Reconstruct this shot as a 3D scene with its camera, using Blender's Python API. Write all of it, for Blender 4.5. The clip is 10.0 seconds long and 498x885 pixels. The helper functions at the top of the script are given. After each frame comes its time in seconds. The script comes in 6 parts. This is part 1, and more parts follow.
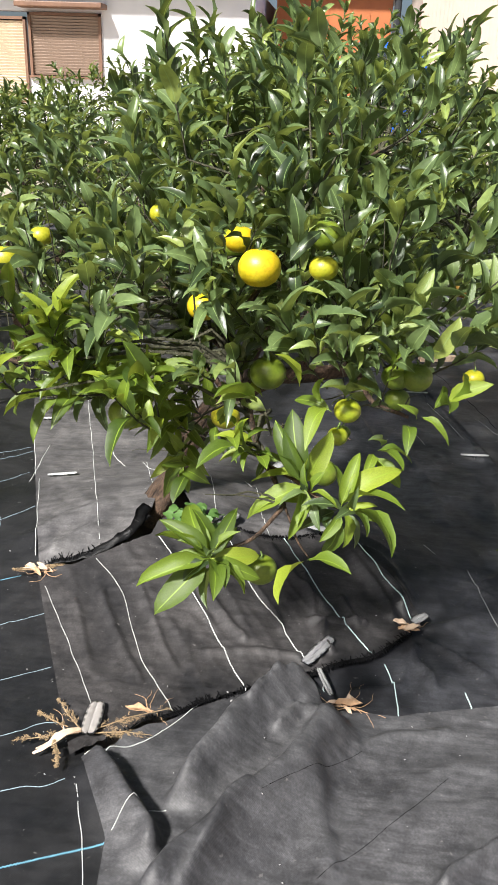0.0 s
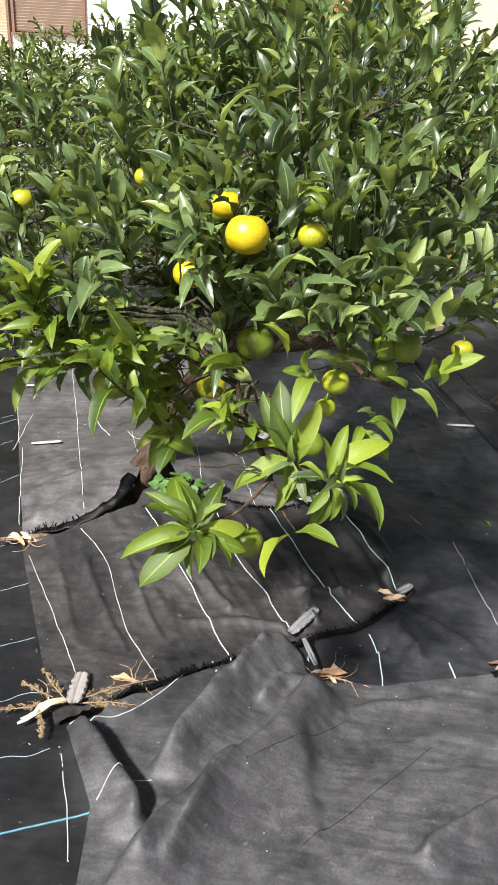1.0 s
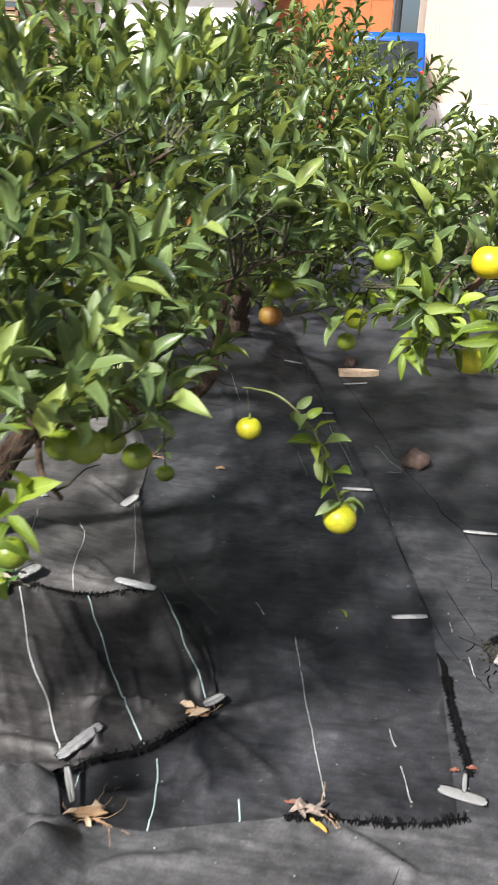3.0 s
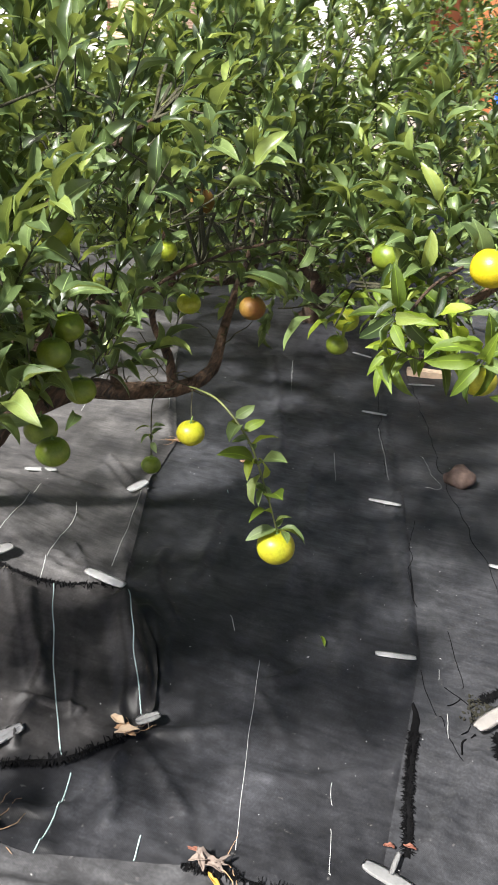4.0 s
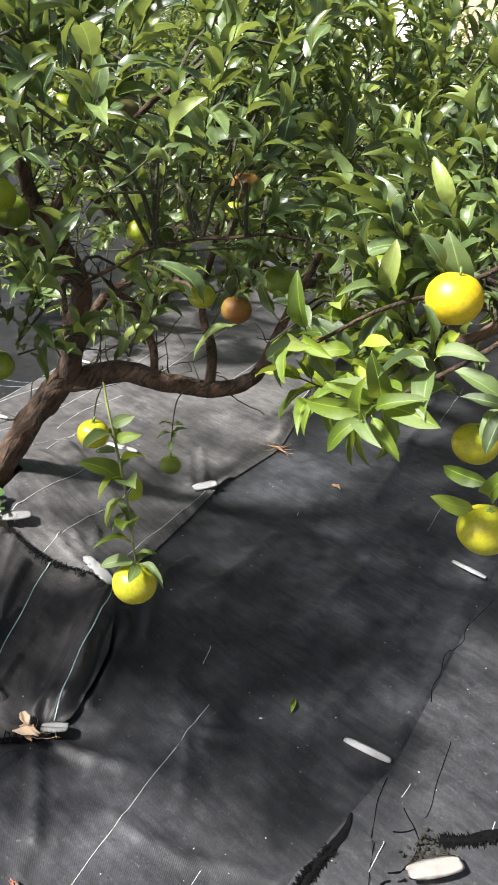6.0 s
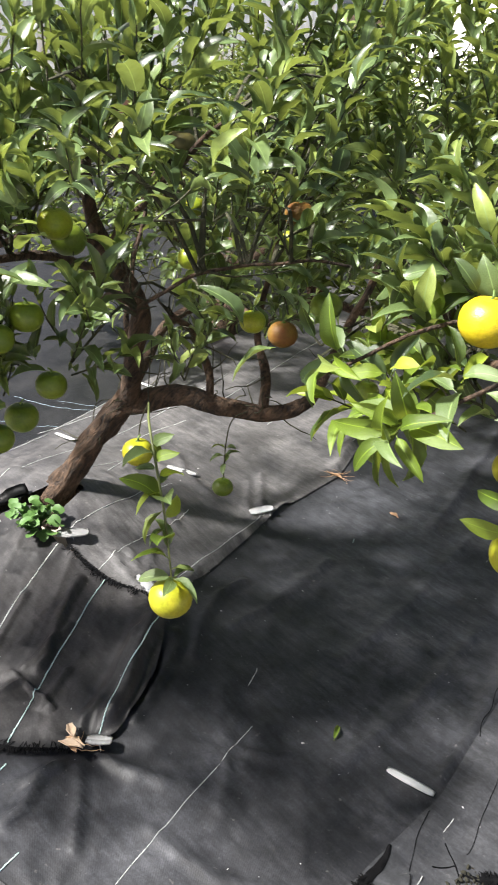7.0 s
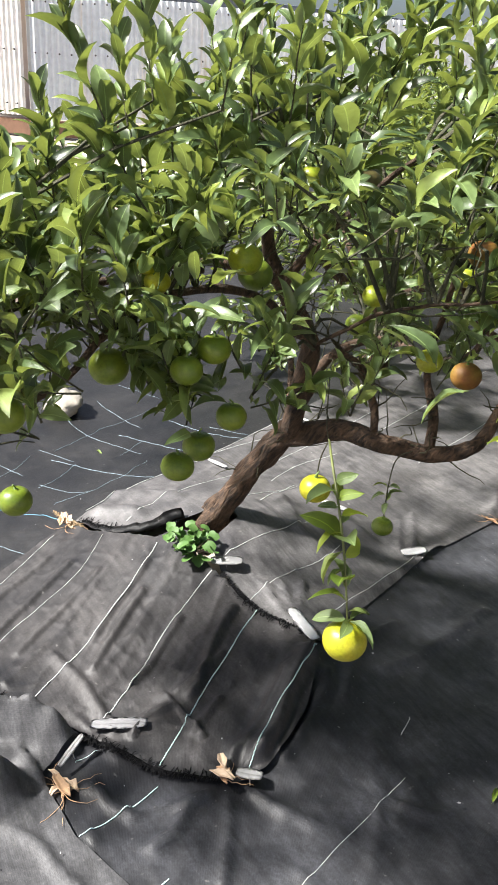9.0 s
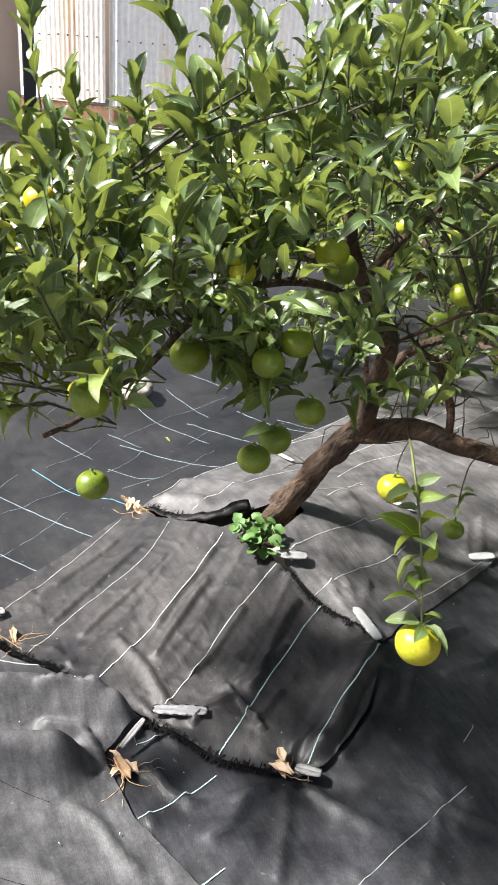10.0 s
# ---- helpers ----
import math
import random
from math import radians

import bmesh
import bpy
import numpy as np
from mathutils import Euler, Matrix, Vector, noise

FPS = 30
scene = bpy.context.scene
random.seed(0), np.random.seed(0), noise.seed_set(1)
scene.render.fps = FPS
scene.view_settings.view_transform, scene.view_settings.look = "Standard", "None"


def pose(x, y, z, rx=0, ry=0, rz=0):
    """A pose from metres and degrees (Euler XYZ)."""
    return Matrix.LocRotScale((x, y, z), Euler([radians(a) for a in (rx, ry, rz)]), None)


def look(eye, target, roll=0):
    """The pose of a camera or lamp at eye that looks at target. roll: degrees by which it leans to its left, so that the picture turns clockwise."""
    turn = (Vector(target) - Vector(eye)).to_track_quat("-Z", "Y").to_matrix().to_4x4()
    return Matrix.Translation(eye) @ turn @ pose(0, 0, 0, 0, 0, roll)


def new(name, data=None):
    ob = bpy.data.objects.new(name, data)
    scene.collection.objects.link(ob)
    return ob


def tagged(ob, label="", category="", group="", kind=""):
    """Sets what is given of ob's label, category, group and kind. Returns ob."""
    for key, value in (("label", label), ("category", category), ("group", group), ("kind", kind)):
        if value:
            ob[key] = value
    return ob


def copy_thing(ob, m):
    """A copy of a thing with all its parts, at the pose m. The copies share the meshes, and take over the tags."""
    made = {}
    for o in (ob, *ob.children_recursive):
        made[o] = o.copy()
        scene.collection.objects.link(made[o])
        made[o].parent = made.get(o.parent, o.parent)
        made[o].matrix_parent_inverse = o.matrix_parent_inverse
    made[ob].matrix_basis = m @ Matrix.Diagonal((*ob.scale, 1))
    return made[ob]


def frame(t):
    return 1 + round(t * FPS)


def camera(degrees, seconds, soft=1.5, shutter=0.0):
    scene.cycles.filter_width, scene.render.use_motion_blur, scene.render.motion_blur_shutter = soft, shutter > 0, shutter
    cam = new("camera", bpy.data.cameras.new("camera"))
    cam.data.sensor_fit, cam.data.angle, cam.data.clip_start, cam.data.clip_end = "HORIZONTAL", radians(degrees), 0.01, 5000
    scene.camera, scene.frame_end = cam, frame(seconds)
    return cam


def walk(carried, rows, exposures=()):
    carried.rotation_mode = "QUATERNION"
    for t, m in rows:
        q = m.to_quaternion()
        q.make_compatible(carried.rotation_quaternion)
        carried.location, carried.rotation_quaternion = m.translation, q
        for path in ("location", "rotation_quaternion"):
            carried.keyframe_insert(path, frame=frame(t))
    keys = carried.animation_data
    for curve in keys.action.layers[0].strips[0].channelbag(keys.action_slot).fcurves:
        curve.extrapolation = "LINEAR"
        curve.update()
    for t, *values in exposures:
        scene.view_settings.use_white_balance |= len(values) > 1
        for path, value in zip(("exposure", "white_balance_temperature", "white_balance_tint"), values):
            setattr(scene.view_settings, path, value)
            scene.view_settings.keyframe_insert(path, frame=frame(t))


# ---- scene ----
cam = camera(34.5, 10.0, shutter=0.25)
PATH = [
    (0, (0.21, -0.075, 1.455), (0.025, 1.75, 0.658), 2.2),
    (0.5, (0.198, -0.066, 1.453), (0.037, 1.743, 0.614), 3.1),
    (1, (0.205, -0.052, 1.452), (0.063, 1.744, 0.583), 3.0),
    (1.5, (0.281, -0.016, 1.449), (0.12, 1.777, 0.578), 2.7),
    (2, (0.44, 0.072, 1.473), (0.219, 1.868, 0.621), 4.0),
    (2.5, (0.617, 0.171, 1.465), (0.358, 1.97, 0.631), 2.7),
    (3, (0.812, 0.38, 1.48), (0.576, 2.192, 0.665), 2.1),
    (3.2, (0.878, 0.46, 1.486), (0.637, 2.273, 0.676), 2.2),
    (4.3, (1.235, 0.756, 1.465), (0.596, 2.417, 0.553), 5.5),
    (4.5, (1.304, 0.825, 1.46), (0.609, 2.457, 0.538), 6.2),
    (5, (1.397, 1.014, 1.483), (0.575, 2.586, 0.56), 6.5),
    (5.2, (1.443, 1.108, 1.513), (0.565, 2.627, 0.551), 5.3),
    (6.3, (1.642, 1.23, 1.446), (0.477, 2.569, 0.524), 6.9),
    (6.5, (1.659, 1.24, 1.454), (0.47, 2.564, 0.541), 6.5),
    (7, (1.672, 1.246, 1.461), (0.399, 2.509, 0.576), 4.8),
    (7.5, (1.629, 1.23, 1.46), (0.235, 2.374, 0.597), 3.3),
    (8, (1.616, 1.221, 1.464), (0.168, 2.315, 0.624), 3.2),
    (8.5, (1.609, 1.2, 1.465), (0.137, 2.271, 0.636), 3.7),
    (9, (1.598, 1.181, 1.463), (0.105, 2.212, 0.622), 3.8),
    (9.5, (1.581, 1.173, 1.459), (0.06, 2.147, 0.602), 4.0),
    (10, (1.572, 1.154, 1.46), (0.013, 2.057, 0.592), 4.6),
]
walk(cam, [(t, look(eye, target, roll)) for t, eye, target, roll in PATH], [(0, 0.93), (2.5, 1.03), (4.5, 1.28), (6.5, 1.42), (8, 1.53), (10, 1.55)])


# ---- light ----
SUN_WAY = Vector((-0.36, -0.60, 0.78)).normalized()      # towards the sun
world = bpy.data.worlds.new("sky")
scene.world = world
world.use_nodes = True
wn = world.node_tree.nodes
sky = wn.new("ShaderNodeTexSky")
sky.sky_type = "NISHITA"
sky.sun_disc = False
sky.dust_density, sky.air_density = 3.5, 0.8
sky.sun_elevation = math.asin(SUN_WAY.z)
sky.sun_rotation = math.atan2(SUN_WAY.x, SUN_WAY.y)
wn["Background"].inputs["Strength"].default_value = 0.05
world.node_tree.links.new(sky.outputs["Color"], wn["Background"].inputs["Color"])
sun = new("sun", bpy.data.lights.new("sun", "SUN"))
sun.data.energy, sun.data.angle, sun.data.color = 5.0, radians(5.0), (1.0, 0.972, 0.935)
sun.matrix_world = look(SUN_WAY * 30, (0, 0, 0))


# ---- materials ----
def nodes_of(name):
    m = bpy.data.materials.new(name)
    m.use_nodes = True
    t = m.node_tree
    return m, t.nodes, t.links, t.nodes["Principled BSDF"]


def ramp(n, l, fac, stops):
    r = n.new("ShaderNodeValToRGB")
    e = r.color_ramp.elements
    while len(e) < len(stops):
        e.new(0.5)
    for k, (p, c) in zip(e, stops):
        k.position, k.color = p, (*c, 1)
    l.new(fac, r.inputs["Fac"])
    return r.outputs["Color"]


def tex_noise(n, l, scale, detail=4, rough=0.55, stretch=None, distort=0.0):
    t = n.new("ShaderNodeTexNoise")
    t.inputs["Scale"].default_value, t.inputs["Detail"].default_value = scale, detail
    t.inputs["Roughness"].default_value, t.inputs["Distortion"].default_value = rough, distort
    co = n.new("ShaderNodeTexCoord").outputs["Object"]
    if stretch:
        mp = n.new("ShaderNodeMapping")
        mp.inputs["Scale"].default_value = stretch
        l.new(co, mp.inputs["Vector"])
        co = mp.outputs["Vector"]
    l.new(co, t.inputs["Vector"])
    return t.outputs["Fac"]


def bump(n, l, height, strength, distance, under=None):
    b = n.new("ShaderNodeBump")
    b.inputs["Strength"].default_value, b.inputs["Distance"].default_value = strength, distance
    l.new(height, b.inputs["Height"])
    if under:
        l.new(under, b.inputs["Normal"])
    return b.outputs["Normal"]


def mix_col(n, l, fac, a, b, kind="MIX"):
    m = n.new("ShaderNodeMix")
    m.data_type, m.blend_type = "RGBA", kind
    for sock, v in ((m.inputs[0], fac), (m.inputs[6], a), (m.inputs[7], b)):
        if isinstance(v, (int, float)):
            sock.default_value = v
        elif isinstance(v, tuple):
            sock.default_value = (*v, 1)
        else:
            l.new(v, sock)
    return m.outputs[2]


def plain(name, col, rough=0.6, metal=0.0, vary=0.25, scale=18.0, bumps=0.15, dist=0.002, detail=5):
    m, n, l, p = nodes_of(name)
    lo = tuple(c * (1 - vary) for c in col)
    hi = tuple(min(1.0, c * (1 + vary)) for c in col)
    big = tex_noise(n, l, scale * 0.17, 3)
    fine = tex_noise(n, l, scale, detail)
    c = mix_col(n, l, 0.5, ramp(n, l, big, [(0.3, lo), (0.7, hi)]), ramp(n, l, fine, [(0.3, lo), (0.72, hi)]))
    l.new(c, p.inputs["Base Color"])
    p.inputs["Roughness"].default_value, p.inputs["Metallic"].default_value = rough, metal
    l.new(bump(n, l, fine, bumps, dist), p.inputs["Normal"])
    return m


def mat_fabric(name, base, dust, dusty, rough=0.5, spec=0.5, wrinkle=0.3, spots=()):
    """Woven ground cover: dark tape weave, with dust in uneven clouds."""
    m, n, l, p = nodes_of(name)
    clouds = tex_noise(n, l, 3.6, 8, 0.68, distort=0.25)
    fine = tex_noise(n, l, 26, 4, 0.6)
    streak = tex_noise(n, l, 9, 4, 0.6, (1.0, 7.0, 1.0))
    k = ramp(n, l, clouds, [(0.36, (0, 0, 0)), (0.7, (dusty,) * 3)])
    c = mix_col(n, l, k, base, dust)
    for sx, sy, reach in spots:   # dust gathered near the pins, and broad pale spots that lighten shaded cloth
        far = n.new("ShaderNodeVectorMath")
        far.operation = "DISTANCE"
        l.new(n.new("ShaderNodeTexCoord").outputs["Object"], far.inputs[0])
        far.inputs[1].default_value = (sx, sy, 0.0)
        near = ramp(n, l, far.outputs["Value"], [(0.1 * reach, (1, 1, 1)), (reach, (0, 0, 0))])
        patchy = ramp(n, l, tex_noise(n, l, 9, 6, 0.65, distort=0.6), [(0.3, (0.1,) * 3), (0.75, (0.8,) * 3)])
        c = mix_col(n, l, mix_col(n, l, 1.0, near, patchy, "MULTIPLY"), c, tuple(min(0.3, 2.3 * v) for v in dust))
    lo = ramp(n, l, fine, [(0.25, (0.62,) * 3), (0.75, (1.2,) * 3)])
    c = mix_col(n, l, 1.0, c, lo, "MULTIPLY")
    speck = tex_noise(n, l, 170, 3, 0.7)
    c = mix_col(n, l, 1.0, c, ramp(n, l, speck, [(0.3, (0.72,) * 3), (0.55, (1.0,) * 3), (0.75, (1.35,) * 3)]), "MULTIPLY")
    lint = tex_noise(n, l, 62, 2, 0.5)
    c = mix_col(n, l, ramp(n, l, lint, [(0.70, (0, 0, 0)), (0.80, (0.5, 0.5, 0.5))]), c, (0.2, 0.19, 0.18))
    lo2 = ramp(n, l, streak, [(0.3, (0.68,) * 3), (0.7, (1.25,) * 3)])
    c = mix_col(n, l, 1.0, c, lo2, "MULTIPLY")
    r = ramp(n, l, clouds, [(0.3, (rough - 0.1,) * 3), (0.7, (rough + 0.14,) * 3)])
    l.new(r, p.inputs["Roughness"])
    p.inputs["Specular IOR Level"].default_value = spec
    # the weave: two crossing sets of flat tapes
    co = n.new("ShaderNodeTexCoord").outputs["Object"]
    mp = n.new("ShaderNodeMapping")
    mp.inputs["Rotation"].default_value = (0, 0, radians(28))
    l.new(co, mp.inputs["Vector"])
    waves = []
    for axis in ("X", "Y"):
        w = n.new("ShaderNodeTexWave")
        w.bands_direction = axis
        w.inputs["Scale"].default_value, w.inputs["Distortion"].default_value = (120 if axis == "X" else 95), 1.2
        l.new(mp.outputs["Vector"], w.inputs["Vector"])
        waves.append(w.outputs["Fac"])
    mx = n.new("ShaderNodeMath")
    mx.operation = "MAXIMUM"
    l.new(waves[0], mx.inputs[0]), l.new(waves[1], mx.inputs[1])
    b1 = bump(n, l, mx.outputs[0], 0.2, 0.0009)
    worn = mix_col(n, l, 1.0, c, ramp(n, l, mx.outputs[0], [(0.25, (0.9,) * 3), (0.9, (1.05,) * 3)]), "MULTIPLY")
    l.new(worn, p.inputs["Base Color"])
    # faint long wrinkles
    ridge = n.new("ShaderNodeTexNoise")
    ridge.noise_type = "RIDGED_MULTIFRACTAL"
    ridge.inputs["Scale"].default_value, ridge.inputs["Detail"].default_value = 4.0, 3
    mp2 = n.new("ShaderNodeMapping")
    mp2.inputs["Rotation"].default_value = (0, 0, radians(33))
    mp2.inputs["Scale"].default_value = (3.4, 0.7, 1.0)
    l.new(co, mp2.inputs["Vector"])
    l.new(mp2.outputs["Vector"], ridge.inputs["Vector"])
    b2 = bump(n, l, ridge.outputs["Fac"], wrinkle, 0.004, b1)
    crumple = n.new("ShaderNodeTexNoise")
    crumple.noise_type = "RIDGED_MULTIFRACTAL"
    crumple.inputs["Scale"].default_value, crumple.inputs["Detail"].default_value, crumple.inputs["Distortion"].default_value = 7.5, 4, 0.5
    l.new(co, crumple.inputs["Vector"])
    b2 = bump(n, l, crumple.outputs["Fac"], wrinkle * 0.8, 0.003, b2)
    b2 = bump(n, l, tex_noise(n, l, 38, 5, 0.65), 0.36, 0.002, b2)
    l.new(b2, p.inputs["Normal"])
    return m


def mat_leaf(name, dark, light, glow, thin=0.3, rough=0.36):
    """Citrus leaf: glossy upper face, light through the blade, each leaf a little different."""
    m, n, l, p = nodes_of(name)
    oi = n.new("ShaderNodeObjectInfo").outputs["Random"]
    isl = n.new("ShaderNodeNewGeometry").outputs["Random Per Island"]
    ad = n.new("ShaderNodeMath")
    ad.operation = "ADD"
    l.new(oi, ad.inputs[0]), l.new(isl, ad.inputs[1])
    fr = n.new("ShaderNodeMath")
    fr.operation = "FRACT"
    l.new(ad.outputs[0], fr.inputs[0])
    tone = ramp(n, l, fr.outputs[0], [(0.0, tuple(v * 0.55 for v in dark)), (0.45, tuple((a + b) / 2 for a, b in zip(dark, light))), (0.85, light), (1.0, tuple((a + b) / 2 for a, b in zip(light, glow)))])
    grain = ramp(n, l, tex_noise(n, l, 60, 3), [(0.3, (0.75,) * 3), (0.7, (1.2,) * 3)])
    c = mix_col(n, l, 1.0, tone, grain, "MULTIPLY")
    # midrib and side veins from the blade's own coordinates
    uv = n.new("ShaderNodeUVMap")
    sep = n.new("ShaderNodeSeparateXYZ")
    l.new(uv.outputs["UV"], sep.inputs[0])
    off = n.new("ShaderNodeMath")
    off.operation = "ABSOLUTE"
    l.new(sep.outputs["Y"], off.inputs[0])
    rib = ramp(n, l, off.outputs[0], [(0.02, (1, 1, 1)), (0.07, (0, 0, 0))])
    c = mix_col(n, l, rib, c, tuple(min(1, v * 1.7) for v in light))
    l.new(c, p.inputs["Base Color"])
    p.inputs["Roughness"].default_value = rough
    p.inputs["Specular IOR Level"].default_value = 0.6
    l.new(bump(n, l, tex_noise(n, l, 90, 3), 0.35, 0.002), p.inputs["Normal"])
    tr = n.new("ShaderNodeBsdfTranslucent")
    l.new(mix_col(n, l, 0.65, c, glow), tr.inputs["Color"])
    ms = n.new("ShaderNodeMixShader")
    ms.inputs[0].default_value = thin
    l.new(p.outputs[0], ms.inputs[1]), l.new(tr.outputs[0], ms.inputs[2])
    l.new(ms.outputs[0], n["Material Output"].inputs["Surface"])
    return m


def mat_peel(name, a, b, rough=0.38):
    """Citrus peel: two colours in patches, fine oil pits."""
    m, n, l, p = nodes_of(name)
    c = ramp(n, l, tex_noise(n, l, 16, 4, 0.6), [(0.32, a), (0.68, b)])
    sp = ramp(n, l, tex_noise(n, l, 170, 2), [(0.3, (0.85,) * 3), (0.6, (1.06,) * 3)])
    l.new(mix_col(n, l, 1.0, c, sp, "MULTIPLY"), p.inputs["Base Color"])
    p.inputs["Roughness"].default_value = rough
    v = n.new("ShaderNodeTexVoronoi")
    v.inputs["Scale"].default_value = 420
    l.new(n.new("ShaderNodeTexCoord").outputs["Object"], v.inputs["Vector"])
    l.new(bump(n, l, v.outputs["Distance"], 0.3, 0.0007), p.inputs["Normal"])
    p.inputs["Subsurface Weight"].default_value = 0.08
    p.inputs["Subsurface Radius"].default_value = (0.01, 0.006, 0.002)
    return m


def mat_bark(name, a, b, lean=(12, -27)):
    """Bark with fissures running up the leaning stem, and grey-brown patches."""
    m, n, l, p = nodes_of(name)
    turn = n.new("ShaderNodeMapping")
    turn.inputs["Rotation"].default_value = (radians(lean[0]), radians(lean[1]), 0)
    l.new(n.new("ShaderNodeTexCoord").outputs["Object"], turn.inputs["Vector"])
    thin = n.new("ShaderNodeMapping")
    thin.inputs["Scale"].default_value = (1.0, 1.0, 0.16)
    l.new(turn.outputs["Vector"], thin.inputs["Vector"])
    f = n.new("ShaderNodeTexNoise")
    f.inputs["Scale"].default_value, f.inputs["Detail"].default_value, f.inputs["Roughness"].default_value = 95, 5, 0.65
    f.inputs["Distortion"].default_value = 0.6
    l.new(thin.outputs["Vector"], f.inputs["Vector"])
    g = tex_noise(n, l, 14, 5, 0.65)
    c = mix_col(n, l, 0.35, ramp(n, l, f.outputs["Fac"], [(0.40, a), (0.55, tuple(v * 0.5 for v in b)), (0.72, b)]), ramp(n, l, g, [(0.35, a), (0.65, b)]))
    l.new(c, p.inputs["Base Color"])
    p.inputs["Roughness"].default_value = 0.85
    nb = bump(n, l, f.outputs["Fac"], 1.0, 0.014)
    l.new(bump(n, l, g, 0.8, 0.012, nb), p.inputs["Normal"])
    return m


FABRIC_MAIN = mat_fabric("fabric_main", (0.0185, 0.0180, 0.0192), (0.084, 0.0775, 0.076), 0.85, 0.52, 0.42, 0.4)
# broad far spots lift the cloth's colour where the crown's shadow falls too deep
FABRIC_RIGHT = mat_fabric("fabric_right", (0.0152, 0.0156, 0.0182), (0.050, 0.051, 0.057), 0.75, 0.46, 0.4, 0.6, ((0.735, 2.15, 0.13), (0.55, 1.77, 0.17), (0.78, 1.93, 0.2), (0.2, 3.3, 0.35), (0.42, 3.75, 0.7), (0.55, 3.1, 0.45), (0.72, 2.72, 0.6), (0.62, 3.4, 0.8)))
FABRIC_FRONT = mat_fabric("fabric_front", (0.040, 0.040, 0.043), (0.127, 0.126, 0.131), 0.85, 0.56, 0.42, 0.5)
FABRIC_BACK = mat_fabric("fabric_back", (0.062, 0.060, 0.0625), (0.185, 0.177, 0.174), 0.9, wrinkle=0.5)
FABRIC_LEFT = mat_fabric("fabric_left", (0.0092, 0.0095, 0.0106), (0.029, 0.0283, 0.029), 0.55, wrinkle=0.5)
FABRIC_SIDE = mat_fabric("fabric_side", (0.034, 0.035, 0.039), (0.092, 0.093, 0.10), 0.8, 0.5, 0.4, 0.5)
THREAD = plain("thread_pale", (0.57, 0.59, 0.57), 0.7, vary=0.2, scale=200)
THREAD_TEAL = plain("thread_teal", (0.52, 0.68, 0.66), 0.7, vary=0.25, scale=200)
THREAD_SKY = plain("thread_sky", (0.27, 0.36, 0.41), 0.6, vary=0.2, scale=120)
THREAD_BLUE = plain("thread_blue", (0.11, 0.28, 0.38), 0.6, vary=0.3, scale=120)
# black of frayed tapes, also of strips and lines that draw fold shadow
FRAY_AND_SHADE = plain("fray_and_shade", (0.0045, 0.0045, 0.005), 0.9, vary=0.4, scale=90)
FRAY_AND_SHADE.node_tree.nodes["Principled BSDF"].inputs["Specular IOR Level"].default_value = 0.08
PIN_SUNNED = plain("pin_sunned", (0.40, 0.40, 0.41), 0.6, vary=0.15, scale=60, bumps=0.25)
PIN_CREAM = plain("pin_cream", (0.55, 0.52, 0.49), 0.6, vary=0.15, scale=60, bumps=0.25)
PIN_WHITE = plain("pin_white", (0.82, 0.82, 0.815), 0.5, vary=0.12, scale=60, bumps=0.25)
PIN_GREY = plain("pin_grey", (0.42, 0.42, 0.417), 0.6, vary=0.2, scale=70, bumps=0.3)
HUSK = plain("dry_husk", (0.52, 0.33, 0.19), 0.75, vary=0.35, scale=60, bumps=0.5)
HUSK_PALE = plain("dry_husk_pale", (0.68, 0.51, 0.36), 0.75, vary=0.25, scale=60, bumps=0.5)
LICHEN = plain("lichen", (0.3, 0.33, 0.1), 0.8, vary=0.35, scale=80, bumps=0.5)
DRY_WEED = plain("dry_weed", (0.32, 0.23, 0.13), 0.85, vary=0.4, scale=120, bumps=0.4)
BARK = mat_bark("bark", (0.009, 0.0065, 0.005), (0.19, 0.115, 0.07))
TWIG = mat_bark("twig_bark", (0.045, 0.05, 0.025), (0.13, 0.12, 0.07))
GREEN_STEM = plain("green_stem", (0.13, 0.15, 0.05), 0.5, vary=0.25, scale=80)
LEAF = mat_leaf("leaf", (0.034, 0.068, 0.028), (0.160, 0.226, 0.08), (0.42, 0.49, 0.08), 0.25, 0.35)
LEAF_YOUNG = mat_leaf("leaf_young", (0.052, 0.105, 0.013), (0.16, 0.235, 0.022), (0.40, 0.47, 0.045), 0.27, 0.48)
LEAF_FAR = mat_leaf("leaf_far", (0.036, 0.068, 0.026), (0.152, 0.212, 0.07), (0.40, 0.47, 0.075), 0.29, 0.38)
WEED_LEAF = mat_leaf("weed_leaf", (0.022, 0.058, 0.013), (0.052, 0.11, 0.024), (0.12, 0.22, 0.05), 0.2, 0.6)
RED_HUSK = plain("reddish_husk", (0.22, 0.085, 0.055), 0.75, vary=0.3, scale=80, bumps=0.5)
GREY_HUSK = plain("grey_husk", (0.24, 0.19, 0.16), 0.85, vary=0.5, scale=70, bumps=0.6)
YELLOW_LEAF = plain("yellow_leaf", (0.55, 0.33, 0.06), 0.6, vary=0.25, scale=60, bumps=0.3)
PEEL_YELLOW = mat_peel("peel_yellow", (0.6, 0.41, 0.01), (0.52, 0.44, 0.016))
PEEL_LEMON = mat_peel("peel_lemon", (0.33, 0.36, 0.02), (0.44, 0.39, 0.02))
PEEL_TURN = mat_peel("peel_turning", (0.24, 0.32, 0.02), (0.38, 0.38, 0.024))
PEEL_GREEN = mat_peel("peel_green", (0.105, 0.165, 0.016), (0.2, 0.25, 0.024))
PEEL_BROWN = mat_peel("peel_brown", (0.19, 0.062, 0.012), (0.2, 0.13, 0.018), 0.6)
